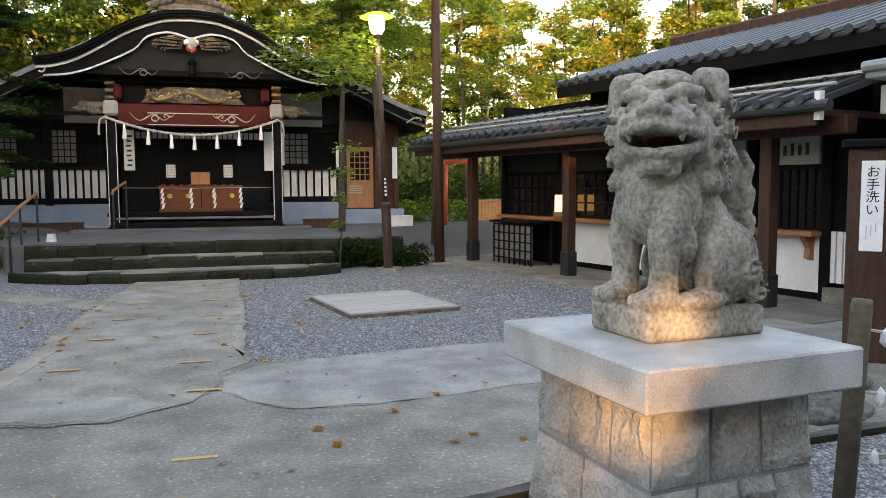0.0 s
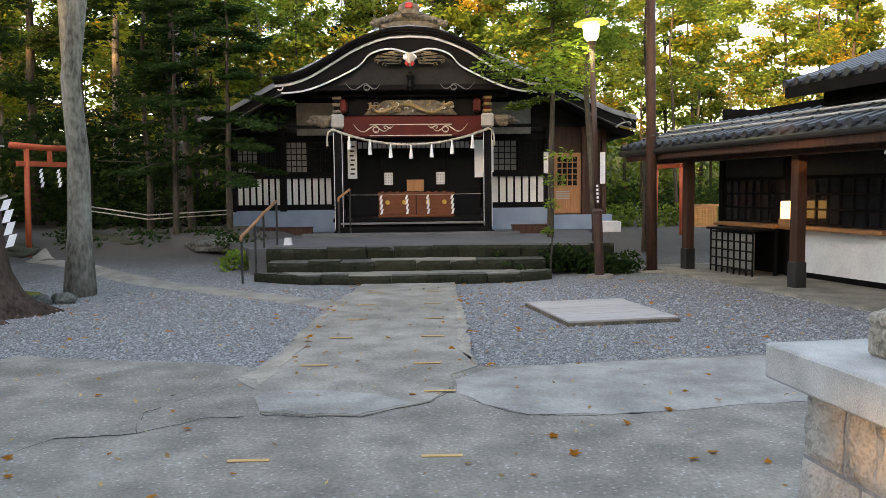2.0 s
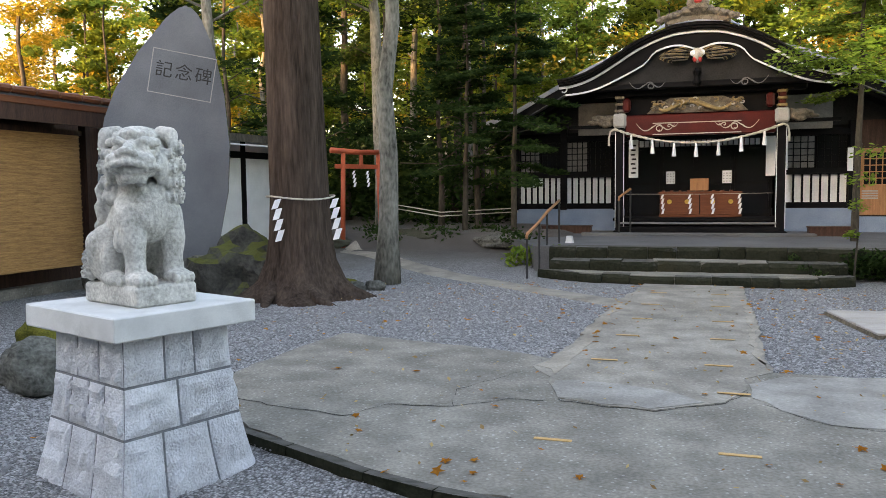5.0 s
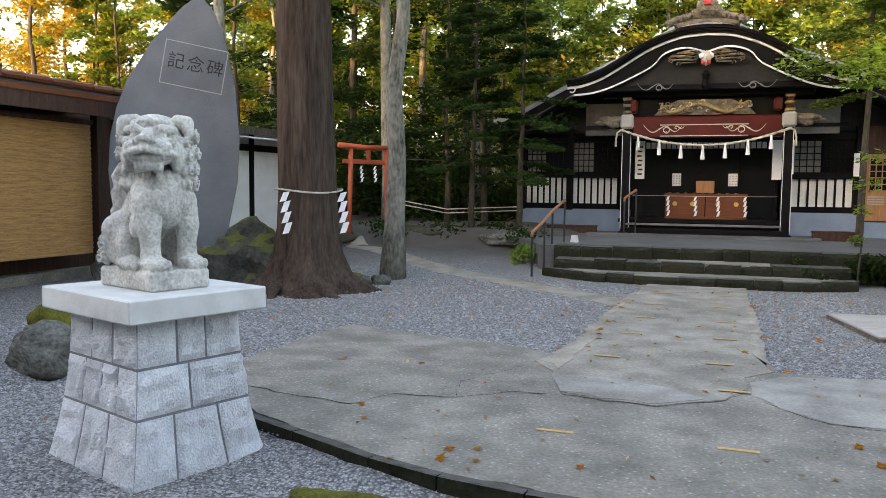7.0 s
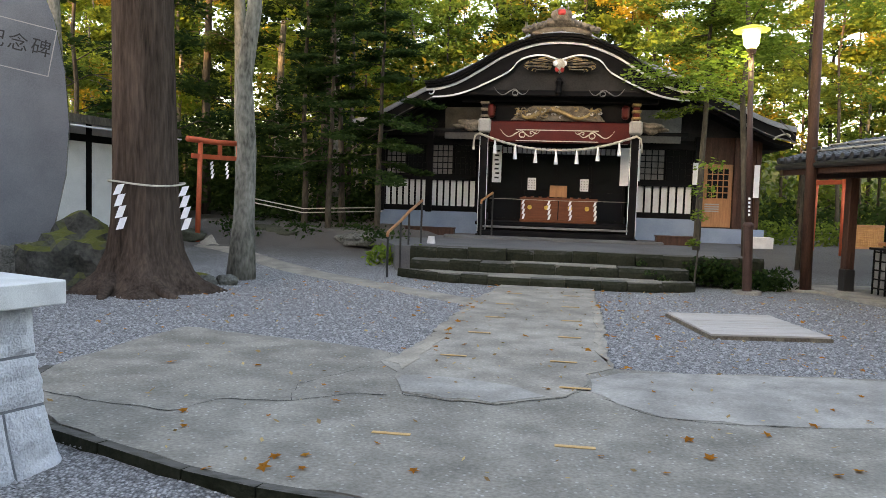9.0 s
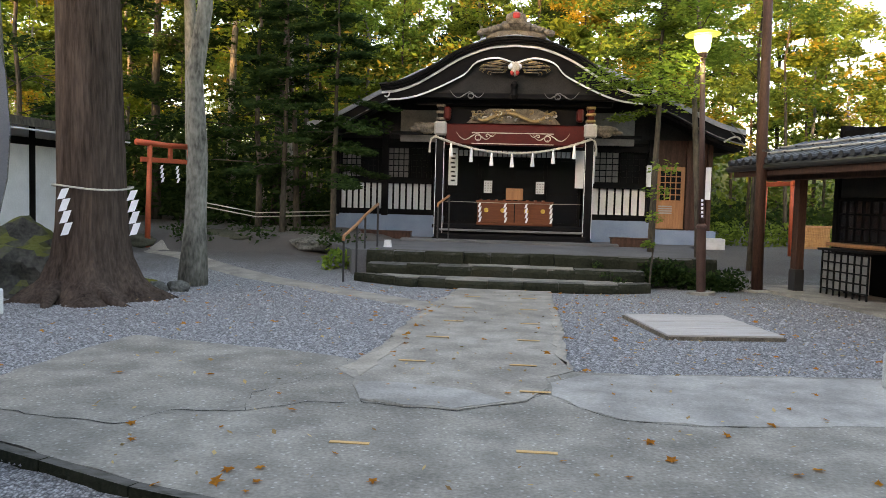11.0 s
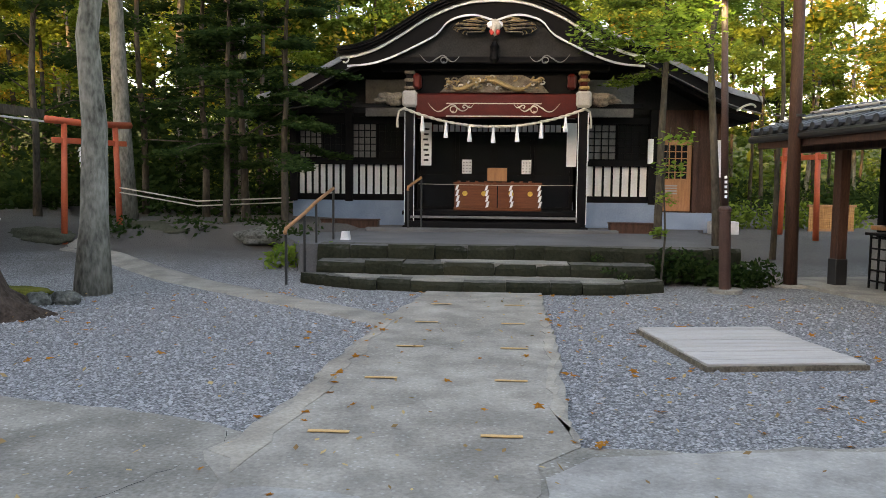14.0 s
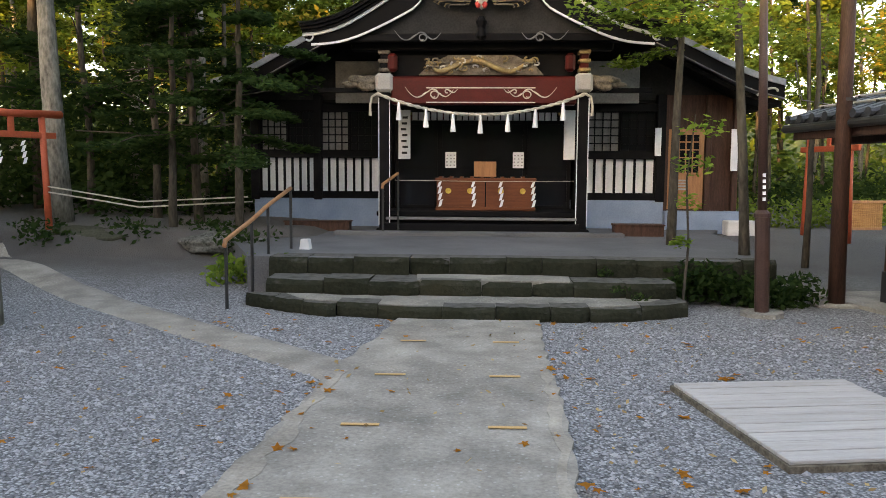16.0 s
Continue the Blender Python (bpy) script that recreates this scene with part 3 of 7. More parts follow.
course("step_lower", [(-3.1, 14.15), (-2.4, 13.75), (-1.7, 13.5), (-1.0, 13.34), (0.8, 13.34), (1.7, 13.55), (2.3, 13.85)], 14.4, -0.1, 0.15, 1, "lowest step of mossy rough-hewn stones")
course("step_middle", [(-2.9, 14.35), (-2.0, 14.18), (1.6, 14.18), (2.25, 14.3)], 15.0, 0.0, 0.335, 2, "middle step of mossy rough-hewn stones")
course("step_upper", [(-3.0, 14.88), (-1.5, 14.82), (2.4, 14.84), (3.0, 14.9), (3.75, 15.1)], 15.4, 0.1, LEVEL + 0.01, 3, "top step of mossy stones that edges the terrace")
tagged(part("pavement_tread_lower", slab([(-2.3, 13.86), (-1.0, 13.5), (0.9, 13.5), (1.7, 13.75), (2.1, 14.3), (-2.6, 14.3)], 0.05, 0.157), CONCRETE), "worn concrete tread of the lowest step", "steps", kind="structure")
tagged(part("pavement_tread_middle", slab([(-0.95, 14.3), (0.95, 14.3), (1.0, 14.9), (-1.0, 14.9)], 0.2, 0.343), CONCRETE), "worn concrete tread of the middle step", "steps", kind="structure")
paved("pavement_terrace", [(-3.3, 15.0), (-1.5, 14.95), (2.4, 14.97), (3.7, 15.25), (4.1, 17.5), (4.3, 20), (5.6, 23), (5.6, 30), (-5.6, 30), (-5.4, 19.5), (-4.2, 17.2)], LEVEL, ASPHALT, "dark grey paving of the terrace before the shrine", rag=0.0)


# ---- the shrine ----
CX = -0.20                      # its middle line
Y_POST, Y_DOOR, Y_WALL, Y_GABLE = 19.3, 20.7, 21.2, 18.85


def spline(keys, n=40):
    """A smooth (x, z) curve through keys, symmetric halves given as (dx, z)."""
    xs, zs = [k[0] for k in keys], [k[1] for k in keys]
    out = []
    m = len(keys)
    tang = [(zs[min(i + 1, m - 1)] - zs[max(i - 1, 0)]) / (xs[min(i + 1, m - 1)] - xs[max(i - 1, 0)]) for i in range(m)]
    for i in range(m - 1):
        for k in range(n // (m - 1)):
            t = k / (n // (m - 1))
            h = xs[i + 1] - xs[i]
            a, b, c, d = 2 * t**3 - 3 * t**2 + 1, t**3 - 2 * t**2 + t, -2 * t**3 + 3 * t**2, t**3 - t**2
            out.append((xs[i] + h * t, a * zs[i] + b * h * tang[i] + c * zs[i + 1] + d * h * tang[i + 1]))
    out.append((xs[-1], zs[-1]))
    return out


def mirrored(keys, n=40):
    half = spline(keys, n)
    return [(CX - x, z) for x, z in reversed(half[1:])] + [(CX + x, z) for x, z in half]


def shifted(curve, dz, widen=0.0):
    return [(CX + (x - CX) * (1 + widen), z + dz) for x, z in curve]


GABLE = [(0, 5.42), (0.6, 5.36), (1.3, 5.10), (1.9, 4.74), (2.4, 4.46), (2.85, 4.31), (3.2, 4.27)]
UNDER = [(0, 4.86), (0.45, 4.98), (0.95, 4.86), (1.12, 4.66), (1.2, 4.58), (1.7, 4.32), (2.2, 4.10), (2.6, 3.99), (3.05, 3.95)]


def make_shrine():
    s = thing("shrine_building", "black wooden shrine hall with a curved gable porch roof", "shrine", Matrix.Translation((0, 0, 0)))
    # plinth and floor
    part("plinth", box(-5.0, Y_WALL - 0.12, LEVEL - 0.2, 3.6, 27, 1.13), BLUE_PLINTH, s, "blue-grey painted plinth")
    part("plinth", box(3.6, Y_WALL - 0.35, LEVEL - 0.2, 5.2, 27, 0.92), BLUE_PLINTH, s, "blue-grey painted plinth")
    part("step_stone", box(4.75, Y_WALL - 0.75, LEVEL - 0.1, 5.35, Y_WALL - 0.36, 0.75, 0.015), GRANITE, s, "pale doorstep")
    part("floor", box(-2.15, Y_POST + 0.06, 0.86, 1.8, Y_WALL + 5, 0.95, 0.01), BLACK_WOOD, s)
    part("porch_base", box(-2.1, Y_POST + 0.25, LEVEL - 0.1, 1.75, Y_WALL, 0.86), BLACK_WOOD, s)
    part("porch_step", box(-2.0, Y_POST - 0.28, LEVEL - 0.05, 1.65, Y_POST + 0.25, 0.74, 0.012), BLACK_WOOD, s)
    part("porch_sill", box(-1.95, Y_POST - 0.13, 0.80, 1.6, Y_POST + 0.05, 0.85, 0.006), PAPER_DIM, s, "pale edge of the porch step")
    part("ground_sill", box(-2.85, Y_POST - 0.62, LEVEL - 0.05, 2.4, Y_POST - 0.28, LEVEL + 0.07, 0.015), ASPHALT, s, "low dark stone sill")
    # porch posts with pale edges and carved caps
    for x in (-1.98, 1.68):
        post = part("post", box(x - 0.10, Y_POST - 0.10, 0.62, x + 0.10, Y_POST + 0.10, 3.2, 0.02), BLACK_WOOD, s)
        part("post_foot", box(x - 0.15, Y_POST - 0.15, LEVEL, x + 0.15, Y_POST + 0.15, 0.64, 0.02), BLACK_WOOD, post)
        for dx in (-0.108, 0.092):
            part("edge_strip", box(x + dx, Y_POST - 0.108, 0.7, x + dx + 0.015, Y_POST - 0.098, 3.05), WHITE, post, "white edge line")
        part("post_cap", box(x - 0.16, Y_POST - 0.17, 3.15, x + 0.16, Y_POST + 0.17, 3.50, 0.05), PLASTER, s, "grey carved capital")
        part("bracket", box(x - 0.08, Y_POST - 0.12, 3.5, x + 0.08, Y_POST + 0.12, 4.0, 0.02), RED_BEAM if x > 0 else BLACK_WOOD, s)
        for z in (3.52, 3.68, 3.84):
            part("bracket_block", box(x - 0.11, Y_POST - 0.16, z, x + 0.11, Y_POST + 0.1, z + 0.07, 0.015), GOLD if x > 0 else DARK_CARVED, s)
        # animal-head beam end outside the post
        sgn = -1 if x < 0 else 1
        bm = blob((x + sgn * 0.35, Y_POST, 3.33), (0.28, 0.12, 0.14), 3, 0.6, 3)
        blob((x + sgn * 0.62, Y_POST, 3.30), (0.16, 0.07, 0.07), 5, 0.5, 2, bm)
        part("carved_beam_end", bm, DARK_CARVED, s, "weathered dark carved beam end", smooth=True)
        part("rail", box(x + sgn * 0.1, Y_POST, 3.16, x + sgn * 1.25, Y_POST + 0.12, 3.24), BLACK_WOOD, s)
    # porch beam, red, with pale scrolls
    beam = part("porch_beam", box(-1.85, Y_POST - 0.12, 2.93, 1.55, Y_POST + 0.12, 3.44, 0.03), RED_BEAM, s, "dark red lacquered beam")
    for z in (2.955, 3.22):
        part("beam_line", box(CX - 1.0, Y_POST - 0.128, z, CX + 1.0, Y_POST - 0.118, z + 0.022), CLOUD, beam, "cream line")
    def scroll(x, y, z, w, sg):
        """A cloud scroll: a hooked curl with a long tail, drawn outwards from the middle."""
        pts = [(x + sg * w * (0.16 * (1 - q / 9) * math.cos(q)), y, z + w * (0.16 * (1 - q / 9) * math.sin(q))) for q in np.linspace(5.5, 0.6, 14)]
        pts += [(x + sg * w * (0.16 + 0.5 * u), y, z + w * (0.08 - 0.16 * math.sin(3.0 * u) + 0.12 * u * u)) for u in np.linspace(0.1, 1, 9)]
        return tube(pts, [0.012] * 14 + [0.016 - 0.0015 * k for k in range(9)], 6)
    for sg in (-1, 1):
        for a, b, w in ((0.86, 3.10, 0.8), (0.86, 3.10, -0.55), (0.62, 3.16, -0.3)):
            part("beam_scroll", scroll(CX + sg * a, Y_POST - 0.125, b, abs(w), sg * (1 if w > 0 else -1)), CLOUD, beam, "cream painted scroll")
    # carved panel over the beam
    rnd = random.Random(4)
    dragon = part("dragon_backing", prism([(CX - 1.15, 3.47), (CX + 1.15, 3.47), (CX + 0.98, 3.66), (CX + 0.6, 3.83), (CX - 0.6, 3.83), (CX - 0.95, 3.66)], Y_POST - 0.05, Y_POST + 0.0), DARK_CARVED, s, "openwork dragon carving")
    body = [(CX + 1.0 * math.cos(q * 0.5), Y_POST - 0.09 - 0.03 * math.sin(q * 3), 3.63 + 0.10 * math.sin(q * 2.3)) for q in np.linspace(0.2, 6.0, 44)]
    part("dragon_body", tube(body, [0.02 + 0.035 * math.sin(math.pi * k / 43) for k in range(44)], 7, wobble=0.5), GOLD, dragon, "gilded dragon body", smooth=True)
    for k in range(52):
        u = rnd.uniform(-1, 1)
        c = Vector((CX + u * 1.05, Y_POST - 0.08 - rnd.uniform(0, 0.05), 3.64 + rnd.uniform(-0.15, 0.17) * (1 - 0.45 * abs(u))))
        a0, r0 = rnd.uniform(0, 6.28), rnd.uniform(0.035, 0.075)
        pts = [c + Vector((r0 * (1 - 0.13 * i) * math.cos(a0 + 0.75 * i) * 1.4, 0, r0 * (1 - 0.13 * i) * math.sin(a0 + 0.75 * i))) for i in range(7)]
        part("cloud_curl", tube(pts, [0.022, 0.02, 0.018, 0.016, 0.014, 0.012, 0.01], 5), (GOLD, DARK_CARVED, CLOUD, GOLD)[k % 4] if k % 8 != 2 else PLASTER, dragon)
    part("panel_backing", box(-1.85, Y_POST + 0.05, 3.44, 1.55, Y_POST + 0.1, 4.1), BLACK_WOOD, s)
    # upper beam with cloud scrolls
    part("upper_beam", box(-2.6, Y_POST - 0.14, 3.9, 2.2, Y_POST + 0.1, 4.16, 0.03), BLACK_WOOD, s)
    for sg in (-1, 1):
        for w, a in ((0.75, 1.05), (-0.5, 1.05)):
            part("cloud_scroll", scroll(CX + sg * a, Y_GABLE - 0.01, 4.07, abs(w), sg * (1 if w > 0 else -1)), PAPER_DIM, s, "grey cloud scroll")
        part("red_nosing", box(CX + sg * 1.62 - 0.09, Y_POST - 0.2, 3.52, CX + sg * 1.62 + 0.09, Y_POST, 3.85, 0.05), RED_BEAM, s, "red carved nosing")
    # curved gable: bargeboard, white lines, roof edge
    top, low = mirrored(GABLE, 42), mirrored(UNDER, 40)
    n = 61
    def resample(c):
        xs = np.linspace(c[0][0], c[-1][0], n)
        return list(zip(xs, np.interp(xs, [p[0] for p in c], [p[1] for p in c])))
    t1, t2 = resample(top), resample(low)
    part("bargeboard", band(t2, shifted(t1, -0.16), Y_GABLE, Y_GABLE + 0.12), BLACK_WOOD, s, "black curved bargeboard")
    part("gable_line", band(shifted(t2, -0.012), shifted(t2, 0.028), Y_GABLE - 0.025, Y_GABLE + 0.02), WHITE, s, "white curved edge line")
    part("gable_line", band(shifted(t1, -0.17), shifted(t1, -0.115), Y_GABLE - 0.06, Y_GABLE + 0.02), WHITE, s, "white curved edge line")
    for k in range(3):
        part("roof_layer", band(shifted(t1, -0.115 + 0.05 * k, 0.004 * k), shifted(t1, -0.07 + 0.05 * k, 0.004 * k), Y_GABLE - 0.10 - 0.05 * k, Y_GABLE + 0.3), BLACK_WOOD, s)
    # porch roof sheet running back up to the main roof
    bm = bmesh.new()
    rows = []
    for j in range(9):
        v = j / 8
        y = Y_GABLE - 0.24 + v * 2.6
        rows.append([bm.verts.new((CX + (x - CX) * (1.02 - 0.08 * v), y, z + 0.05 + v ** 1.2 * (0.1 + 0.75 * (1 - abs(x - CX) / 3.2)))) for x, z in t1])
    for a, b in zip(rows, rows[1:]):
        for i in range(n - 1):
            bm.faces.new((a[i], a[i + 1], b[i + 1], b[i]))
    part("porch_roof", bm, ROOF, s, "pale grey metal-sheeted curved porch roof", smooth=True)
    for f in np.linspace(0.06, 0.94, 24):
        i = int(f * (n - 1))
        x, z = t1[i]
        part("roof_seam", tube([(CX + (x - CX) * (1.02 - 0.08 * v), Y_GABLE - 0.2 + v * 2.5, z + 0.055 + v ** 1.2 * (0.1 + 0.75 * (1 - abs(x - CX) / 3.2))) for v in (0, 0.25, 0.5, 0.75, 1)], 0.014, 4), ROOF, s)
    # gable field
    part("gable_field", band([(x, 4.12) for x, z in t2], shifted(t2, 0.06), Y_GABLE + 0.12, Y_GABLE + 0.16), DARK_BOARD, s, "dark grey boarded gable field")
    part("gable_beam", box(-2.7, Y_GABLE + 0.05, 4.02, 2.3, Y_GABLE + 0.3, 4.16, 0.02), BLACK_WOOD, s)
    part("pendant", turned([(0.03, 4.02), (0.09, 4.1), (0.06, 4.25), (0.1, 4.36), (0.05, 4.45)], 10, x=CX, y=Y_GABLE + 0.02), BLACK_WOOD, s)
    # phoenix and leaf carving under the peak
    part("bird_body", blob((CX, Y_GABLE - 0.07, 4.72), (0.10, 0.07, 0.17), 2, 0.4, 3), CLOUD, s, "pale carved bird", smooth=True)
    for sg in (-1, 1):
        part("bird_wing", blob((CX + sg * 0.09, Y_GABLE - 0.07, 4.78), (0.075, 0.04, 0.07), 4, 0.35, 3), PAPER, s, "white carved wing", smooth=True)
        part("flower_carving", blob((CX + sg * 0.06, Y_GABLE - 0.11, 4.62), (0.05, 0.035, 0.06), 3, 0.4, 2), RED_INK, s, "red carved flower", smooth=True)
        for k in range(14):
            u = k / 13
            a = Vector((CX + sg * (0.12 + 0.1 * u), Y_GABLE - 0.05, 4.84 - 0.2 * u))
            e = Vector((CX + sg * (0.42 + 0.4 * math.sin(2.6 * u + 0.2)), Y_GABLE - 0.06 - 0.02 * (k % 2), 4.90 - 0.27 * u))
            mid = a.lerp(e, 0.5) + Vector((0, -0.03, 0.045 - 0.05 * (k % 2)))
            part("leaf_carving", tube([a, mid, e, e + Vector((sg * 0.03, 0, -0.045)), e + Vector((0, 0, -0.06))], [0.011, 0.017, 0.014, 0.012, 0.006], 5), (GOLD, DARK_CARVED, GOLD, BLACK_WOOD)[k % 4], s, "gilded carved plume", smooth=True)
    for sg in (-1, 1):   # eave-end fittings
        part("end_fitting", tube([(CX + sg * (3.08 + 0.07 * math.cos(q)), Y_GABLE - 0.06, 4.1 + 0.08 * math.sin(q)) for q in np.linspace(0, 5.5, 14)], 0.018, 6), WHITE, s, "white scroll fitting")
    # ridge ornament
    bm = box(CX - 0.75, Y_GABLE + 0.5, 5.55, CX + 0.75, Y_GABLE + 1.0, 5.78, 0.05)
    box(CX - 0.4, Y_GABLE + 0.45, 5.75, CX + 0.4, Y_GABLE + 0.95, 5.98, 0.08, bm)
    for sg in (-1, 1):
        for k in range(5):
            blob((CX + sg * (0.42 + 0.11 * k), Y_GABLE + 0.5, 5.82 - 0.035 * k), (0.1, 0.1, 0.08), k, 0.3, 2, bm)
    blob((CX, Y_GABLE + 0.45, 6.0), (0.26, 0.14, 0.2), 8, 0.3, 2, bm)
    part("ridge_ornament", bm, DARK_CARVED, s, "dark carved ridge-end tile")
    part("ridge_crest", box(CX - 0.09, Y_GABLE + 0.28, 6.0, CX + 0.09, Y_GABLE + 0.34, 6.14, 0.03), RED_INK, s, "small red crest")
    # main roof, ridge running back
    main_l = spline([(0, 5.5), (1.2, 5.35), (2.6, 4.95), (4.0, 4.3), (5.2, 3.72), (5.9, 3.52)], 30)
    prof = [(CX - x * 0.92, z) for x, z in reversed(main_l[1:])] + [(CX + x, z) for x, z in main_l]
    part("main_roof", band(shifted(prof, -0.12), prof, Y_WALL - 0.9, 28.5), ROOF, s, "pale grey sheeted main roof", smooth=False)
    part("verge_board", band(shifted(prof, -0.36), shifted(prof, -0.12), Y_WALL - 0.85, Y_WALL - 0.72), BLACK_WOOD, s)
    part("verge_line", band(shifted(prof, -0.375), shifted(prof, -0.355), Y_WALL - 0.88, Y_WALL - 0.75), PAPER_DIM, s, "pale verge line")
    part("eave_soffit", band(shifted(prof, -0.5), shifted(prof, -0.4), Y_WALL - 0.7, 28), BLACK_WOOD, s)
    for q, sg in ((prof[0], -1), (prof[-1], 1)):
        part("eave_fitting", tube([(q[0] - sg * (0.35 - 0.2 * math.cos(w)), Y_WALL - 0.9, q[1] - 0.24 + 0.07 * math.sin(1.5 * w)) for w in np.linspace(0, 5, 14)], 0.022, 6), CLOUD, s, "pale carved eave fitting")
    part("main_ridge", box(CX - 0.18, Y_WALL - 0.2, 5.4, CX + 0.18, 28.6, 6.0, 0.04), TILE, s)
    # upper gable wall behind the porch
    part("upper_wall", band([(x, 3.0) for x, z in prof], shifted(prof, -0.45), Y_WALL + 0.05, Y_WALL + 0.12), DARK_BOARD, s, "dark boarded upper wall")
    for sg, x0, x1 in ((-1, -3.2, -2.15), (1, 1.85, 3.0)):
        part("side_board", box(x0, Y_WALL - 0.35, 3.1, x1, Y_WALL - 0.3, 3.95, 0.01), PAPER_DIM, s, "grey boarded side panel")
    # walls left and right of the doors
    part("wall_backing", box(-5.0, Y_WALL + 0.02, 1.13, -1.95, Y_WALL + 0.12, 3.2), BLACK_WOOD, s)
    part("wall_backing", box(1.65, Y_WALL + 0.02, 1.13, 3.6, Y_WALL + 0.12, 3.2), BLACK_WOOD, s)
    part("side_wall", box(-5.0, Y_WALL + 0.12, 1.13, -4.9, 27, 3.3), PLASTER, s)
    part("side_wall", box(5.0, Y_WALL + 0.12, 0.92, 5.1, 27, 3.3), PLASTER, s)
    part("back_wall", box(-5.0, 26.9, 0.9, 5.1, 27, 3.3), BLACK_WOOD, s)
    bays = ((-4.87, -3.68), (-3.58, -2.34), (1.97, 3.42))
    for x0, x1 in bays:
        part("sill", box(x0 - 0.05, Y_WALL - 0.14, 1.98, x1 + 0.05, Y_WALL + 0.02, 2.14, 0.01), BLACK_WOOD, s)
        part("bottom_rail", box(x0 - 0.05, Y_WALL - 0.12, 1.13, x1 + 0.05, Y_WALL + 0.02, 1.28, 0.01), BLACK_WOOD, s)
        part("head_rail", box(x0 - 0.05, Y_WALL - 0.12, 2.95, x1 + 0.05, Y_WALL + 0.02, 3.12, 0.01), BLACK_WOOD, s)
        m = 7
        w = (x1 - x0) / m
        for k in range(m):
            part("white_panel", box(x0 + k * w + 0.025, Y_WALL - 0.04, 1.28, x0 + (k + 1) * w - 0.025, Y_WALL + 0.015, 1.98), WHITE, s)
            if k:
                part("slat", box(x0 + k * w - 0.025, Y_WALL - 0.07, 1.28, x0 + k * w + 0.025, Y_WALL + 0.01, 1.98), BLACK_WOOD, s)
        for k in range(2):
            a, b = x0 + k * (x1 - x0) / 2 + 0.03, x0 + (k + 1) * (x1 - x0) / 2 - 0.03
            win = part("window", box(a, Y_WALL - 0.03, 2.14, b, Y_WALL + 0.01, 2.95), GLASS if k else PAPER_DIM, s, "latticed window")
            for q in range(5):
                xx = a + (b - a) * q / 4
                part("lattice_bar", box(xx - 0.012, Y_WALL - 0.055, 2.14, xx + 0.012, Y_WALL - 0.03, 2.95), BLACK_WOOD, win)
            for q in range(6):
                zz = 2.14 + 0.81 * q / 5
                part("lattice_bar", box(a, Y_WALL - 0.06, zz - 0.012, b, Y_WALL - 0.031, zz + 0.012), BLACK_WOOD, win)
    for x in (-4.97, -3.63, -2.2, 1.85, 3.52):
        part("wall_post", box(x - 0.09, Y_WALL - 0.16, 1.1, x + 0.09, Y_WALL + 0.03, 3.3, 0.01), BLACK_WOOD, s)
    # recess side walls and dark doors
    for x0, x1 in ((-2.1, -2.0), (1.7, 1.8)):
        part("recess_wall", box(x0, Y_DOOR - 0.1, 0.95, x1, Y_WALL, 3.2), BLACK_WOOD, s)
    part("door_head", box(-2.0, Y_DOOR - 0.08, 2.9, 1.7, Y_DOOR + 0.08, 3.5), BLACK_WOOD, s)
    part("transom", box(-1.6, Y_DOOR - 0.02, 2.74, 1.35, Y_DOOR, 2.9), PAPER, s, "pale lattice transom")
    for k in range(24):
        x = -1.6 + 2.95 * k / 23
        part("transom_bar", box(x - 0.012, Y_DOOR - 0.045, 2.74, x + 0.012, Y_DOOR - 0.02, 2.9), RED_BEAM if k % 5 == 0 else BLACK_WOOD, s)
    for k in range(4):
        x0 = -1.95 + k * 0.9
        d = part("door", box(x0, Y_DOOR, 0.95, x0 + 0.88, Y_DOOR + 0.05, 2.74), GLASS, s, "dark glazed sliding door")
        part("door_frame", box(x0, Y_DOOR - 0.03, 0.95, x0 + 0.07, Y_DOOR, 2.74), BLACK_WOOD, d)
        part("door_frame", box(x0 + 0.81, Y_DOOR - 0.03, 0.95, x0 + 0.88, Y_DOOR, 2.74), BLACK_WOOD, d)
        for z in (0.95, 1.75, 2.66):
            part("door_rail", box(x0 + 0.07, Y_DOOR - 0.025, z, x0 + 0.81, Y_DOOR, z + 0.07), BLACK_WOOD, d)
    # wing on the near right with a honey-coloured door
    part("wing_wall", box(3.6, Y_WALL + 0.02, 0.92, 5.1, Y_WALL + 0.12, 3.3), BROWN_WOOD, s, "brown boarded wing wall")
    door = part("side_door", box(3.66, Y_WALL - 0.06, 0.95, 4.42, Y_WALL + 0.015, 2.6, 0.01), HONEY_WOOD, s, "honey-coloured wooden door with glazed lattice")
    part("door_glass", box(3.76, Y_WALL - 0.075, 1.7, 4.32, Y_WALL - 0.061, 2.5), GLASS, door)
    for q in range(5):
        part("door_bar", box(3.76 + 0.56 * q / 4 - 0.012, Y_WALL - 0.09, 1.7, 3.76 + 0.56 * q / 4 + 0.012, Y_WALL - 0.075, 2.5), HONEY_WOOD, door)
    for q in range(6):
        part("door_bar", box(3.76, Y_WALL - 0.092, 1.7 + 0.16 * q - 0.012, 4.32, Y_WALL - 0.077, 1.7 + 0.16 * q + 0.012), HONEY_WOOD, door)
    for q in range(4):
        part("door_louvre", box(3.74, Y_WALL - 0.085, 1.35 + 0.06 * q, 4.1, Y_WALL - 0.06, 1.385 + 0.06 * q), PLASTER, door)
    for x in (3.62, 4.5, 5.05):
        part("wall_post", box(x - 0.06, Y_WALL - 0.1, 0.92, x + 0.06, Y_WALL + 0.03, 3.3, 0.01), BROWN_WOOD, s)
    return s


make_shrine()


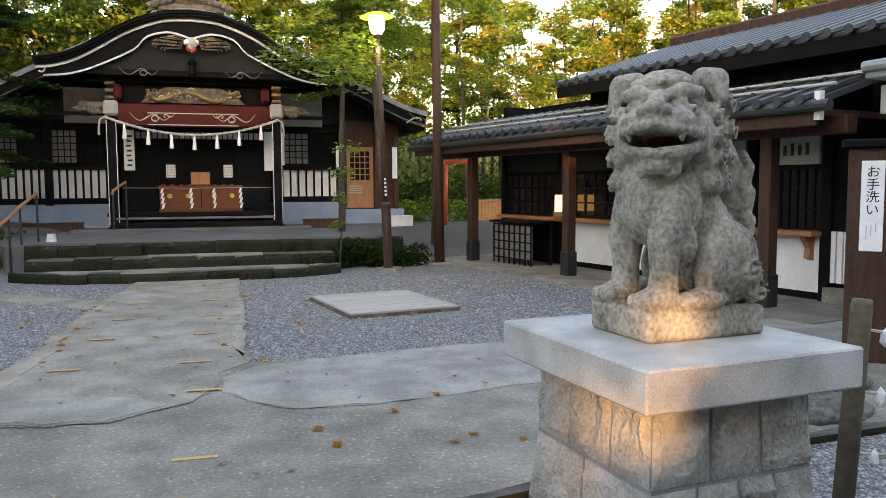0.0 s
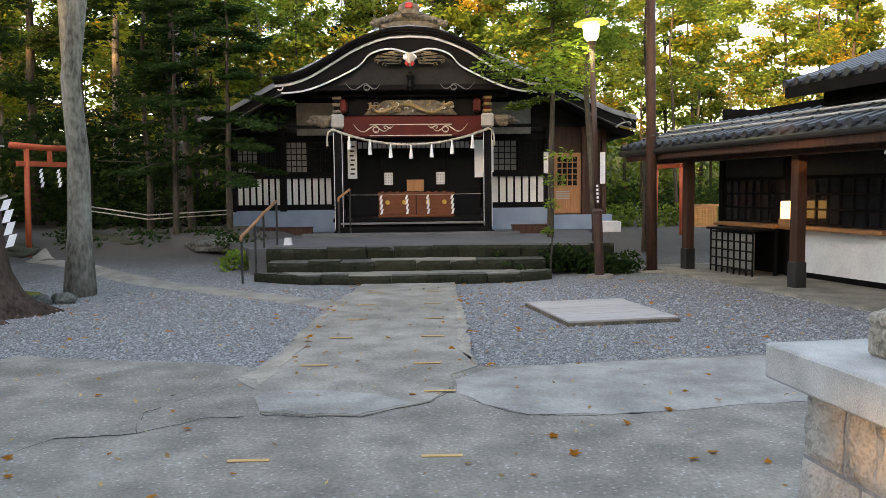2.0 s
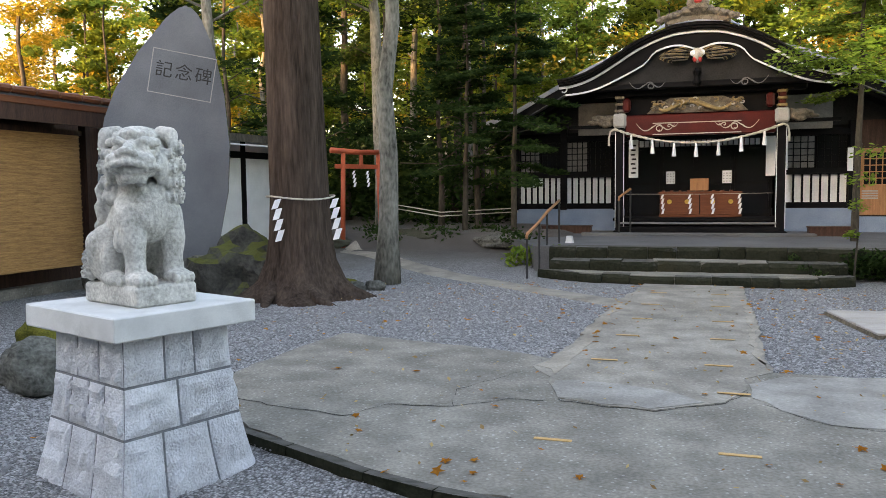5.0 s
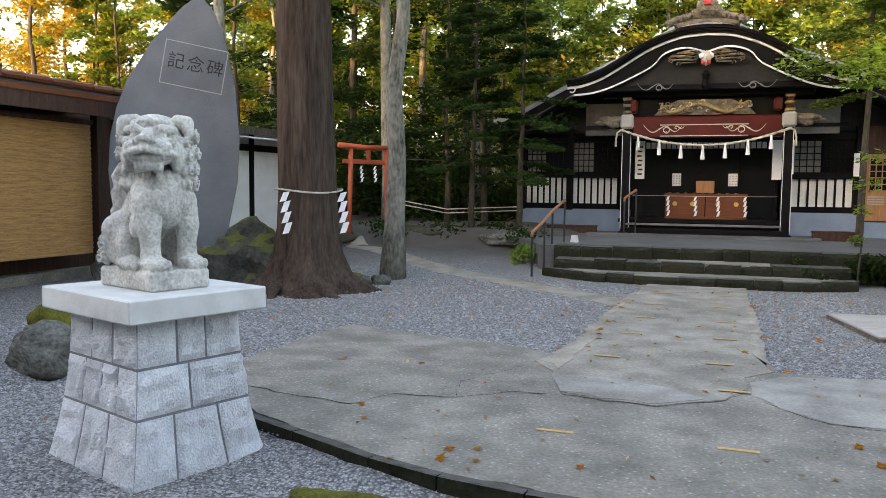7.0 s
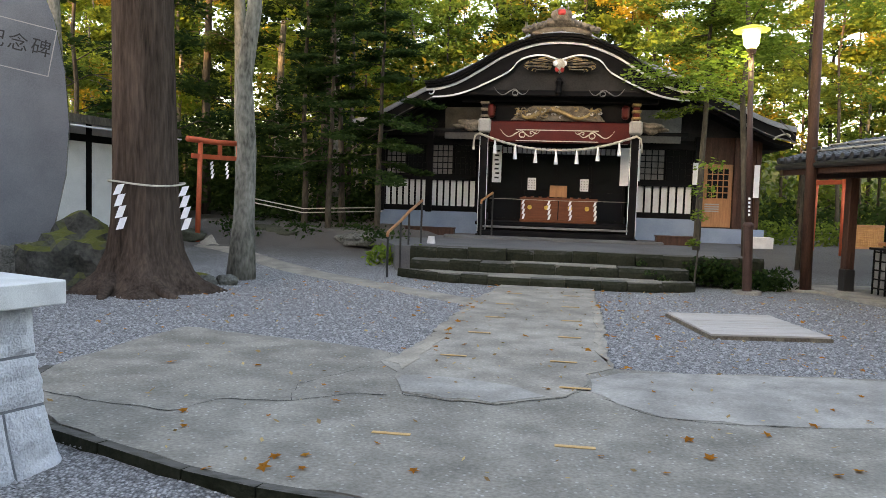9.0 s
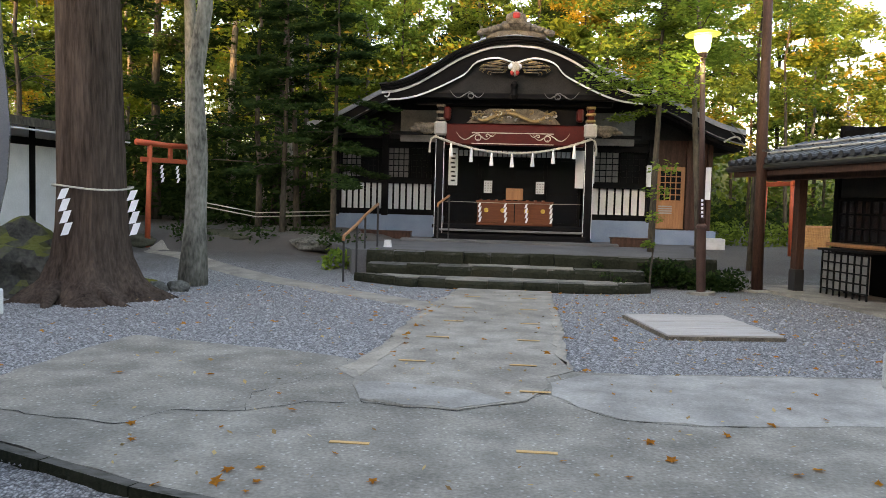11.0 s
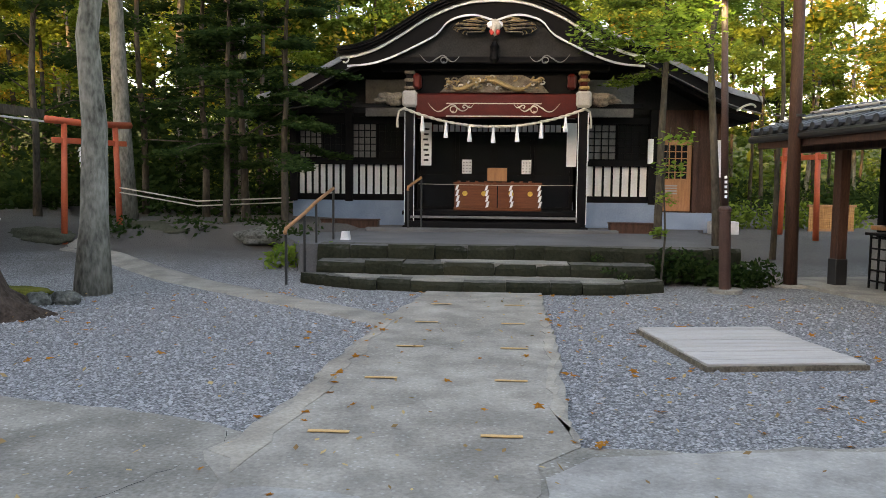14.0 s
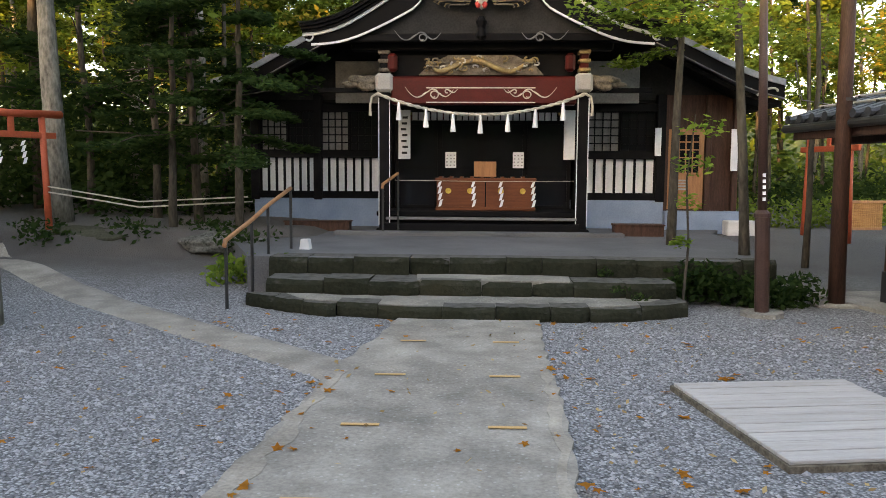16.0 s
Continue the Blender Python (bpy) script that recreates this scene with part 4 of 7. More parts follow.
# ---- the office building with a long tiled porch roof ----
OFFICE = pose(5.05, 15.2, 0, 0, 0, -78.0)      # local x runs along the front towards the yard's near end, local y back into the building


def make_office():
    s = thing("office_building", "dark timber shrine office with a tiled porch roof", "building", OFFICE)
    L = 8.35         # the porch's end; the main roof runs on past it
    E = 2.16
    part("apron", box(-0.6, -0.55, -0.2, L, 6.5, 0.05), CONCRETE, s, "low concrete apron")
    for x in (0.35, 3.42, 7.3):
        p = part("post", box(x - 0.085, -0.085, 0.12, x + 0.085, 0.085, E, 0.012), BROWN_WOOD, s)
        part("post_foot", box(x - 0.1, -0.1, 0.02, x + 0.1, 0.1, 0.45, 0.01), BLACK_STEEL, p, "dark metal post shoe")
    part("eave_beam", box(-0.9, -0.1, E - 0.06, L, 0.1, E + 0.14, 0.015), BROWN_WOOD, s)
    part("fascia", box(-1.0, -0.62, E + 0.0, L, -0.57, E + 0.2, 0.01), BROWN_WOOD, s, "red-brown eave board")
    part("gutter", tube([(-1.1, -0.68, E + 0.16), (L + 0.2, -0.68, E + 0.2)], 0.06, 10), BLACK_STEEL, s, "dark half-round gutter")
    for x in np.arange(-0.8, L, 0.45):
        part("rafter", box(x, -0.6, E + 0.13, x + 0.05, 1.0, E + 0.2), BROWN_WOOD, s)

    def sloped(name, x0, x1, y0, z0, y1, z1, t, mat, label=""):
        bm = bmesh.new()
        a = [bm.verts.new(c) for c in ((x0, y0, z0), (x1, y0, z0), (x1, y1, z1), (x0, y1, z1))]
        b = [bm.verts.new((v.co.x, v.co.y, v.co.z - t)) for v in a]
        bm.faces.new(a)
        bm.faces.new(b[::-1])
        for i in range(4):
            bm.faces.new((a[i], b[i], b[(i + 1) % 4], a[(i + 1) % 4]))
        return part(name, bm, mat, s, label)
    sloped("porch_roof", -1.0, L, -0.66, E + 0.27, 0.9, E + 0.72, 0.07, TILE, "dark tiled porch roof")
    sloped("main_roof", 2.6, 11.5, 0.4, E + 1.13, 3.2, E + 2.0, 0.1, TILE, "dark tiled main roof")
    sloped("main_roof", 2.6, 11.5, 6.0, E + 1.13, 3.2, E + 2.0, 0.1, TILE)
    part("main_eave", box(2.6, 0.36, E + 0.9, 11.5, 0.42, E + 1.08), BLACK_WOOD, s, "black eave board")
    part("clerestory_wall", box(2.9, 0.86, E + 0.6, 11.2, 0.94, E + 1.1), BLACK_WOOD, s)
    part("gable_end", prism([(0.94, E + 0.6), (6.0, E + 0.6), (6.0, E + 1.02), (3.2, E + 1.88), (0.94, E + 1.1)], 2.85, 2.93), BLACK_WOOD, s).matrix_basis = Matrix(((0, 1, 0, 0), (1, 0, 0, 0), (0, 0, 1, 0), (0, 0, 0, 1)))
    part("ridge", box(2.5, 3.08, E + 1.97, 11.6, 3.32, E + 2.2, 0.04), BROWN_WOOD, s, "brown ridge cap")
    # eave tiles and tile rows
    for x in np.arange(-0.95, L, 0.27):
        part("tile_roll", tube([(x, -0.70, E + 0.285), (x, 0.88, E + 0.735)], 0.045, 6), TILE, s)
        part("eave_tile", turned([(0.06, -0.03), (0.06, 0.03)], 10), TILE, s).matrix_basis = pose(x, -0.72, E + 0.28, 90, 0, 0)
    for x in np.arange(2.65, 11.4, 0.27):
        part("tile_roll", tube([(x, 0.36, E + 1.145), (x, 3.1, E + 1.995)], 0.045, 6), TILE, s)
        part("eave_tile", turned([(0.06, -0.03), (0.06, 0.03)], 10), TILE, s).matrix_basis = pose(x, 0.34, E + 1.14, 90, 0, 0)
    # two rows of snow guards on the porch roof
    for y in (-0.3, 0.25):
        z = E + 0.27 + 0.45 * (y + 0.66) / 1.56
        part("snow_rail", tube([(-0.9, y, z + 0.09), (L, y, z + 0.09)], 0.02, 6), PLASTER, s, "pale snow-guard bar")
        for x in np.arange(-0.8, L, 0.54):
            part("snow_stop", box(x - 0.02, y - 0.03, z, x + 0.02, y + 0.03, z + 0.09), BLACK_STEEL, s)
    # end of the porch: white barge end, and the small side roof past it
    part("barge_end", box(L - 0.02, -0.63, E + 0.06, L + 0.05, -0.56, E + 0.36), WHITE, s, "white rafter end")
    part("side_roof", box(L + 0.25, -0.2, E + 0.48, 11.0, 1.6, E + 0.56, 0.01), ROOF, s, "blue-grey metal side roof")
    part("side_roof_cap", tube([(L + 0.25, -0.22, E + 0.6), (11.0, -0.22, E + 0.62)], 0.06, 8), ROOF, s)
    part("side_soffit", box(L + 0.3, 0.0, E + 0.12, 11.0, 1.6, E + 0.42, 0.01), PLASTER, s, "grey side eave board")
    part("side_wall", box(7.8, 1.9, 0.0, 11.0, 2.0, E + 0.5), BLACK_WOOD, s)
    # front wall at y = 1
    W = 1.0
    part("wall", box(0.0, W + 0.02, 0.0, 7.85, W + 0.14, E + 0.9), BLACK_WOOD, s)
    part("end_wall", box(-0.06, W, 0, 0.06, 7.0, E + 1.0), BLACK_WOOD, s)
    part("end_wall", box(7.8, W + 0.05, 0, 7.9, 7.0, E + 1.0), BLACK_WOOD, s)
    for k in range(3):
        part("slat_panel", box(7.47 + 0.095 * k, W - 0.03, 0.3, 7.54 + 0.095 * k, W + 0.015, 0.95), WHITE, s, "white panel between black slats")
    part("corner_plinth", box(7.42, W - 0.1, 0.0, 7.88, W + 0.02, 0.24, 0.01), CONCRETE, s, "pale concrete plinth")
    for k, (x0, x1) in enumerate(((0.1, 1.9), (2.1, 4.3), (4.45, 6.2), (6.35, 7.35))):
        low = part("wall_panel", box(x0, W - 0.02, 0.15, x1, W + 0.015, 0.88), WHITE if k != 0 else BLACK_WOOD, s, "white plaster panel")
        part("sill_shelf", box(x0 - 0.02, W - 0.28, 0.88, x1 + 0.02, W + 0.01, 0.95, 0.012), HONEY_WOOD, s, "wooden counter shelf")
        win = part("window", box(x0, W - 0.02, 0.97, x1, W + 0.015, 1.75), GLASS, s, "dark latticed window")
        for q in range(9):
            xx = x0 + (x1 - x0) * q / 8
            part("lattice_bar", box(xx - 0.015, W - 0.045, 0.97, xx + 0.015, W - 0.02, 1.75), BLACK_WOOD, win)
        for q in range(4):
            zz = 0.97 + 0.78 * q / 3
            part("lattice_bar", box(x0, W - 0.05, zz - 0.015, x1, W - 0.021, zz + 0.015), BLACK_WOOD, win)
        part("board", box(x0 + 0.05, W - 0.06, 1.8, x1 - 0.05, W + 0.0, E + 0.05, 0.01), DARK_BOARD if k < 2 else PLASTER, s, "faded notice board over the window")
        if k > 1:
            for q in range(6):
                part("writing_bar", box(x0 + 0.2 + 0.11 * q, W - 0.064, 1.92, x0 + 0.25 + 0.11 * q, W - 0.06, 2.05 + 0.03 * (q % 2)), INK, s, "bar of dark writing")
    for x in (0.02, 2.0, 4.37, 6.27, 7.41, 7.8):
        part("wall_post", box(x - 0.07, W - 0.07, 0.0, x + 0.07, W + 0.03, E + 0.3, 0.01), BLACK_WOOD, s)
    for x in (4.6, 6.0, 6.5, 7.2):
        part("shelf_bracket", prism([(0, 0.55), (0.12, 0.6), (0.1, 0.72), (0.22, 0.88), (0, 0.88)], -0.04, 0.04), HONEY_WOOD, s, "carved wooden bracket").matrix_basis = pose(x, W, 0, 0, 0, -90)
    return s


make_office()


# ---- guardian statues on stone pedestals ----
def make_pedestal(m, body, cap, label):
    """Battered base of rock-faced blocks under a smooth slab; local z = 0 is the ground."""
    s = thing("pedestal", label, "pedestal", m, "guardian pedestals")
    H, T0 = 0.86, 0.14
    part("cap_slab", box(-0.53, -0.53, H, 0.53, 0.53, H + T0, 0.008), cap, s, "smooth pale granite slab")

    def half(z):                     # half-width of the battered body
        return 0.40 + 0.10 * (1 - z / H) ** 2
    part("core", turned([(half(z) * 1.385, z) for z in np.linspace(-0.1, H - 0.001, 8)], 4), JOINT, s).rotation_euler = (0, 0, radians(45))
    rnd = random.Random(9)
    cuts = ((-0.14, 0.28, (3, 3)), (0.28, 0.57, (4, 2)), (0.57, 0.86, (3, 3)))
    for side in range(4):
        rot = Matrix.Rotation(side * math.pi / 2, 4, 'Z')
        for z0, z1, counts in cuts:
            n = counts[side % 2]
            bounds = [0.0] + [(k + rnd.uniform(-0.1, 0.1)) / n for k in range(1, n)] + [1.0]
            for k in range(n):
                g = 0.009
                bm = bmesh.new()
                nu, nv = 8, 7
                off = Vector((rnd.uniform(0, 50), rnd.uniform(0, 50), 0))
                grid = []
                for j in range(nv + 1):
                    z = z0 + g + (z1 - z0 - 2 * g) * j / nv
                    h = half(z)
                    row = []
                    for i in range(nu + 1):
                        u = -1 + 2 * (bounds[k] + (bounds[k + 1] - bounds[k]) * i / nu)
                        edge = i in (0, nu) or j in (0, nv)
                        x = u * h * 0.995 + (g if i == 0 else -g if i == nu else 0)
                        lump = 0.02 + 0.034 * noise.noise(Vector((x * 9, z * 9, side)) + off) + 0.008 * rnd.uniform(-1, 1)
                        y = -h * 0.985 - (0.004 if edge else max(0.004, lump))
                        row.append(bm.verts.new(rot @ Vector((x, y, z))))
                    grid.append(row)
                for j in range(nv):
                    for i in range(nu):
                        bm.faces.new((grid[j][i], grid[j][i + 1], grid[j + 1][i + 1], grid[j + 1][i]))
                rim = [grid[0][i] for i in range(nu + 1)] + [grid[j][nu] for j in range(1, nv + 1)] + [grid[nv][i] for i in range(nu - 1, -1, -1)] + [grid[j][0] for j in range(nv - 1, 0, -1)]
                inn = [bm.verts.new(v.co - rot @ Vector((0, -0.05, 0))) for v in rim]
                for i in range(len(rim)):
                    a = (i + 1) % len(rim)
                    bm.faces.new((rim[a], rim[i], inn[i], inn[a]))
                part("block", bm, body, s)
    return s


def make_lion(m, mat, open_mouth, label, turn, big=1.14):
    """A seated guardian lion, about 1 m tall, facing local -y; one plain mesh built by joining lumps."""
    bm, head = bmesh.new(), bmesh.new()
    into = [bm]

    def lump(c, r, seed=0, rough=0.06, sub=3, freq=2.0):
        blob(c, r, seed, rough, sub, into[0], freq)
        if abs(c[0]) > 0.012:
            blob((-c[0], c[1], c[2]), r, seed + 1, rough, sub, into[0], freq)

    def limb(pts, radii, n=5):
        """Overlapping rounds along a line, on both sides where it lies off the middle."""
        for (a, b), (p, q) in zip(zip(pts, pts[1:]), zip(radii, radii[1:])):
            for k in range(n):
                t = k / n
                lump([u + (v - u) * t for u, v in zip(a, b)], [p + (q - p) * t] * 3, k, 0.03, 2)
        lump(pts[-1], [radii[-1]] * 3, 1, 0.03, 2)

    def curl(x, y, z, r, out=0.5):
        """A spiral lock standing out sideways."""
        lump((x - 0.012, y, z), (r * 0.75, r * 0.95, r * 0.95), 2, 0.03, 2)
        for i in range(15):
            a, q = 0.62 * i, r * (0.92 - 0.055 * i)
            lump((x + r * 0.45 + 0.0012 * i, y + q * math.cos(a), z + q * math.sin(a)), (r * 0.26, r * 0.20, r * 0.20), i, 0.02, 1)
    box(-0.195, -0.30, 0.0, 0.195, 0.30, 0.115, 0.014, bm)
    # trunk of the body, chest and shoulders
    limb([(0, -0.05, 0.57), (0, 0.06, 0.44), (0, 0.18, 0.28)], [0.15, 0.15, 0.165])
    lump((0, -0.13, 0.51), (0.15, 0.12, 0.17))
    lump((0.075, -0.19, 0.49), (0.075, 0.06, 0.085))
    lump((0.13, -0.10, 0.50), (0.065, 0.09, 0.12))
    # fore legs, paws and toes
    limb([(0.12, -0.14, 0.50), (0.125, -0.165, 0.37), (0.12, -0.17, 0.26), (0.12, -0.175, 0.15)], [0.082, 0.076, 0.058, 0.064])
    lump((0.125, -0.205, 0.36), (0.055, 0.035, 0.06), 2)
    lump((0.165, -0.10, 0.36), (0.04, 0.045, 0.07), 4, 0.2)
    lump((0.12, -0.21, 0.15), (0.078, 0.085, 0.046), 4)
    for dx in (-0.05, -0.017, 0.017, 0.05):
        lump((0.12 + dx, -0.277, 0.142), (0.019, 0.032, 0.032), 1, 0.04, 2)
    # haunches and hind paws
    lump((0.13, 0.14, 0.28), (0.095, 0.15, 0.165), 5)
    lump((0.16, 0.03, 0.25), (0.062, 0.07, 0.11), 6)
    lump((0.165, 0.15, 0.33), (0.075, 0.09, 0.09), 7)
    lump((0.165, -0.01, 0.148), (0.058, 0.13, 0.042), 6)
    for dx in (-0.035, 0.0, 0.035):
        lump((0.165 + dx, -0.125, 0.14), (0.018, 0.028, 0.028), 1, 0.04, 2)
    curl(0.205, 0.18, 0.25, 0.055)
    curl(0.19, 0.24, 0.17, 0.05)
    lump((0.09, 0.25, 0.22), (0.10, 0.075, 0.11), 6, 0.2)
    # flame-shaped tail standing up behind
    limb([(0, 0.26, 0.24), (0, 0.31, 0.42), (0, 0.30, 0.58), (0, 0.26, 0.74)], [0.075, 0.08, 0.062, 0.022])
    for z, r in ((0.36, 0.05), (0.47, 0.045), (0.57, 0.035)):
        limb([(0.05, 0.30, z), (0.075, 0.31, z + 0.07), (0.065, 0.29, z + 0.13)], [r, r * 0.7, r * 0.3], 3)
    into[0] = head
    # head: domed skull, heavy brow, square muzzle over a gaping or shut jaw
    lump((0, -0.09, 0.825), (0.14, 0.14, 0.125), 7)
    lump((0, -0.12, 0.905), (0.105, 0.10, 0.065), 3)
    for dx in (0.0, 0.045, 0.085):
        lump((dx, -0.205 + dx * 0.35, 0.925 - dx * 0.15), (0.028, 0.03, 0.026), 2, 0.05, 2)
    limb([(0.025, -0.245, 0.868), (0.07, -0.245, 0.885), (0.12, -0.20, 0.88)], [0.022, 0.028, 0.022])
    lump((0.068, -0.243, 0.848), (0.027, 0.022, 0.022), 1, 0.02, 2)
    limb([(0.035, -0.262, 0.832), (0.075, -0.258, 0.826), (0.11, -0.225, 0.832)], [0.012, 0.013, 0.012])
    limb([(0, -0.24, 0.86), (0, -0.32, 0.835)], [0.035, 0.032])
    lump((0.05, -0.26, 0.79), (0.075, 0.08, 0.042), 8)
    lump((0, -0.275, 0.80), (0.06, 0.08, 0.045), 8)
    lump((0, -0.345, 0.832), (0.04, 0.024, 0.022), 2, 0.03, 2)
    lump((0.036, -0.338, 0.82), (0.024, 0.022, 0.02), 2, 0.03, 2)
    limb([(0.013, -0.352, 0.778), (0.07, -0.33, 0.766), (0.115, -0.265, 0.758), (0.128, -0.20, 0.752)], [0.017, 0.018, 0.018, 0.018])
    jaw = 0.69 if open_mouth else 0.737
    lump((0, -0.20, jaw - 0.012), (0.105, 0.105, 0.03), 9, 0.04)
    limb([(0.013, -0.312, jaw), (0.065, -0.295, jaw + 0.004), (0.105, -0.235, jaw + 0.012), (0.125, -0.175, jaw + 0.03)], [0.019, 0.02, 0.02, 0.022])
    lump((0, -0.28, jaw - 0.035), (0.055, 0.04, 0.032), 9, 0.15)
    lump((0.045, -0.25, jaw - 0.04), (0.035, 0.035, 0.04), 4, 0.3)
    lump((0.085, -0.305, 0.745), (0.011, 0.011, 0.022), 1, 0.02, 2)
    lump((0.125, -0.14, 0.75), (0.042, 0.065, 0.085), 6)
    # drooping ears
    limb([(0.115, -0.07, 0.935), (0.165, -0.09, 0.925), (0.182, -0.11, 0.87)], [0.04, 0.042, 0.026])
    # mane: a mass round the head set with spiral locks
    limb([(0.10, -0.02, 0.88), (0.125, -0.02, 0.76), (0.125, -0.01, 0.64), (0.10, 0.0, 0.54)], [0.075, 0.08, 0.08, 0.065])
    limb([(0, 0.04, 0.88), (0, 0.09, 0.75), (0, 0.10, 0.56)], [0.10, 0.11, 0.10])
    for k in range(4):
        curl(0.158 + 0.012 * math.sin(k), -0.125 + 0.004 * k, 0.82 - 0.073 * k, 0.038)
        curl(0.185 + 0.008 * math.sin(1.6 * k), -0.045, 0.85 - 0.085 * k, 0.044)
        curl(0.165, 0.045, 0.87 - 0.085 * k, 0.044)
        lump((0.06, 0.145 + 0.01 * k, 0.86 - 0.09 * k), (0.06, 0.045, 0.05), k + 20, 0.3, 3, 5)
    for k in range(4):
        limb([(0.03 + 0.04 * k, -0.165 + 0.02 * k, 0.66), (0.035 + 0.045 * k, -0.185 + 0.025 * k, 0.60), (0.03 + 0.045 * k, -0.175 + 0.03 * k, 0.55 + 0.012 * k)], [0.026, 0.024, 0.012], 4)
    spin = Matrix.Translation((0, -0.06, 0.72)) @ Matrix.Rotation(radians(turn), 4, 'Z') @ Matrix.Scale(big, 4) @ Matrix.Translation((0, 0.06, -0.72))
    bmesh.ops.transform(head, matrix=spin, verts=head.verts)
    joined = bpy.data.meshes.new("head")
    head.to_mesh(joined)
    head.free()
    bm.from_mesh(joined)
    bpy.data.meshes.remove(joined)
    me = finish(bm, "lion_statue", mat)
    ob = tagged(new("lion_statue", me), label, "statue", "guardian lions")
    ob.matrix_basis = m
    rm = ob.modifiers.new("join", 'REMESH')
    rm.mode, rm.voxel_size = 'VOXEL', 0.0062
    rm.use_smooth_shade = True
    sm = ob.modifiers.new("soften", 'SMOOTH')
    sm.factor, sm.iterations = 0.5, 1
    red = mat.copy()
    ob.data.materials[0] = red
    red_mouth(red, tuple(spin @ Vector((0, -0.20, 0.722 if open_mouth else 0.745))), (0.105, 0.115, 0.032) if open_mouth else (0.115, 0.15, 0.009))
    return ob


PED_R, PED_L = (1.67, 2.65, 0), (-3.69, 3.71, 0)
make_pedestal(pose(PED_R[0] - 0.015, PED_R[1], 0, 0, 0, 5) @ Matrix.Diagonal((0.835, 0.9, 1, 1)), OLD_GRANITE, GREY_SLAB, "granite pedestal with stained rock-faced blocks")
make_lion(pose(PED_R[0] + 0.035, PED_R[1] + 0.02, 1.0, 0, 0, -85) @ Matrix.Diagonal((0.95, 0.86, 0.955, 1)), LION_STONE, True, "lichen-grey stone guardian lion with open mouth", 40)
make_pedestal(pose(*PED_L, 0, 0, -21) @ Matrix.Diagonal((1.0, 0.9, 1, 1)), ROUGH_GRANITE, GRANITE, "pale granite pedestal of rock-faced blocks")
make_lion(pose(PED_L[0] + 0.0, PED_L[1], 1.0, 0, 0, 69) @ Matrix.Diagonal((1.06, 1.02, 1.10, 1)), LION_PALE, False, "pale stone guardian lion with closed mouth", -44, 1.08)


# ---- left side: stele, blind-hung building, gate, trees with rope ----
def make_torii(m, h, w, label, tilt=0.0):
    s = thing("torii_gate", label, "gate", m)
    for sg in (-1, 1):
        part("pillar", tube([(sg * w / 2 * 1.06, 0, -0.1), (sg * w / 2 * 0.94, 0, h)], [0.065, 0.055], 12), VERMILION, s, smooth=True)
    part("lintel", tube([(-w * 0.78, 0, h + 0.06), (0, 0, h + 0.03), (w * 0.78, 0, h + 0.06)], [0.07, 0.065, 0.07], 12), VERMILION, s, smooth=True)
    part("tie_beam", box(-w * 0.68, -0.035, h - 0.38, w * 0.68, 0.035, h - 0.27, 0.01), VERMILION, s)
    part("strut", box(-0.05, -0.03, h - 0.28, 0.05, 0.03, h, 0.008), VERMILION, s)
    return s


make_torii(pose(-8.22, 17.75, 0.2, 0, 0, 63), 2.42, 1.2, "small vermilion torii gate at the wood's edge")
make_torii(pose(6.49, 20.1, height(6.49, 20.1), 0, 0, -78), 2.05, 1.27, "vermilion torii gate beside the shrine")


def make_shide(m, h, group="paper streamers", wide=1.0):
    """A folded zigzag paper streamer hanging from its top."""
    bm = bmesh.new()
    n = 4
    for k in range(n):       # slanted folds, one below the other
        z1, z0 = -h * k / n + 0.025 * (k > 0), -h * (k + 1) / n
        y, dx = -0.008 * k, 0.008 * k * wide
        prism([(dx - 0.045 * wide, z0), (dx + 0.012 * wide, z0 + 0.02), (dx + 0.045 * wide, z1), (dx - 0.012 * wide, z1 - 0.02)], y - 0.004, y, bm)
    ob = part("paper_streamer", bm, PAPER)
    ob.matrix_basis = m
    return tagged(ob, "white folded paper streamer hanging from a rope", "streamer", group)


def trunk_points(x, y, z0, h, lean=(0, 0), n=10, seed=0, sway=0.12):
    r = random.Random(seed)
    out = []
    for i in range(n + 1):
        t = i / n
        out.append((x + lean[0] * t + r.uniform(-sway, sway) * t * (1 - t * 0.3), y + lean[1] * t + r.uniform(-sway, sway) * t, z0 + h * t))
    return out


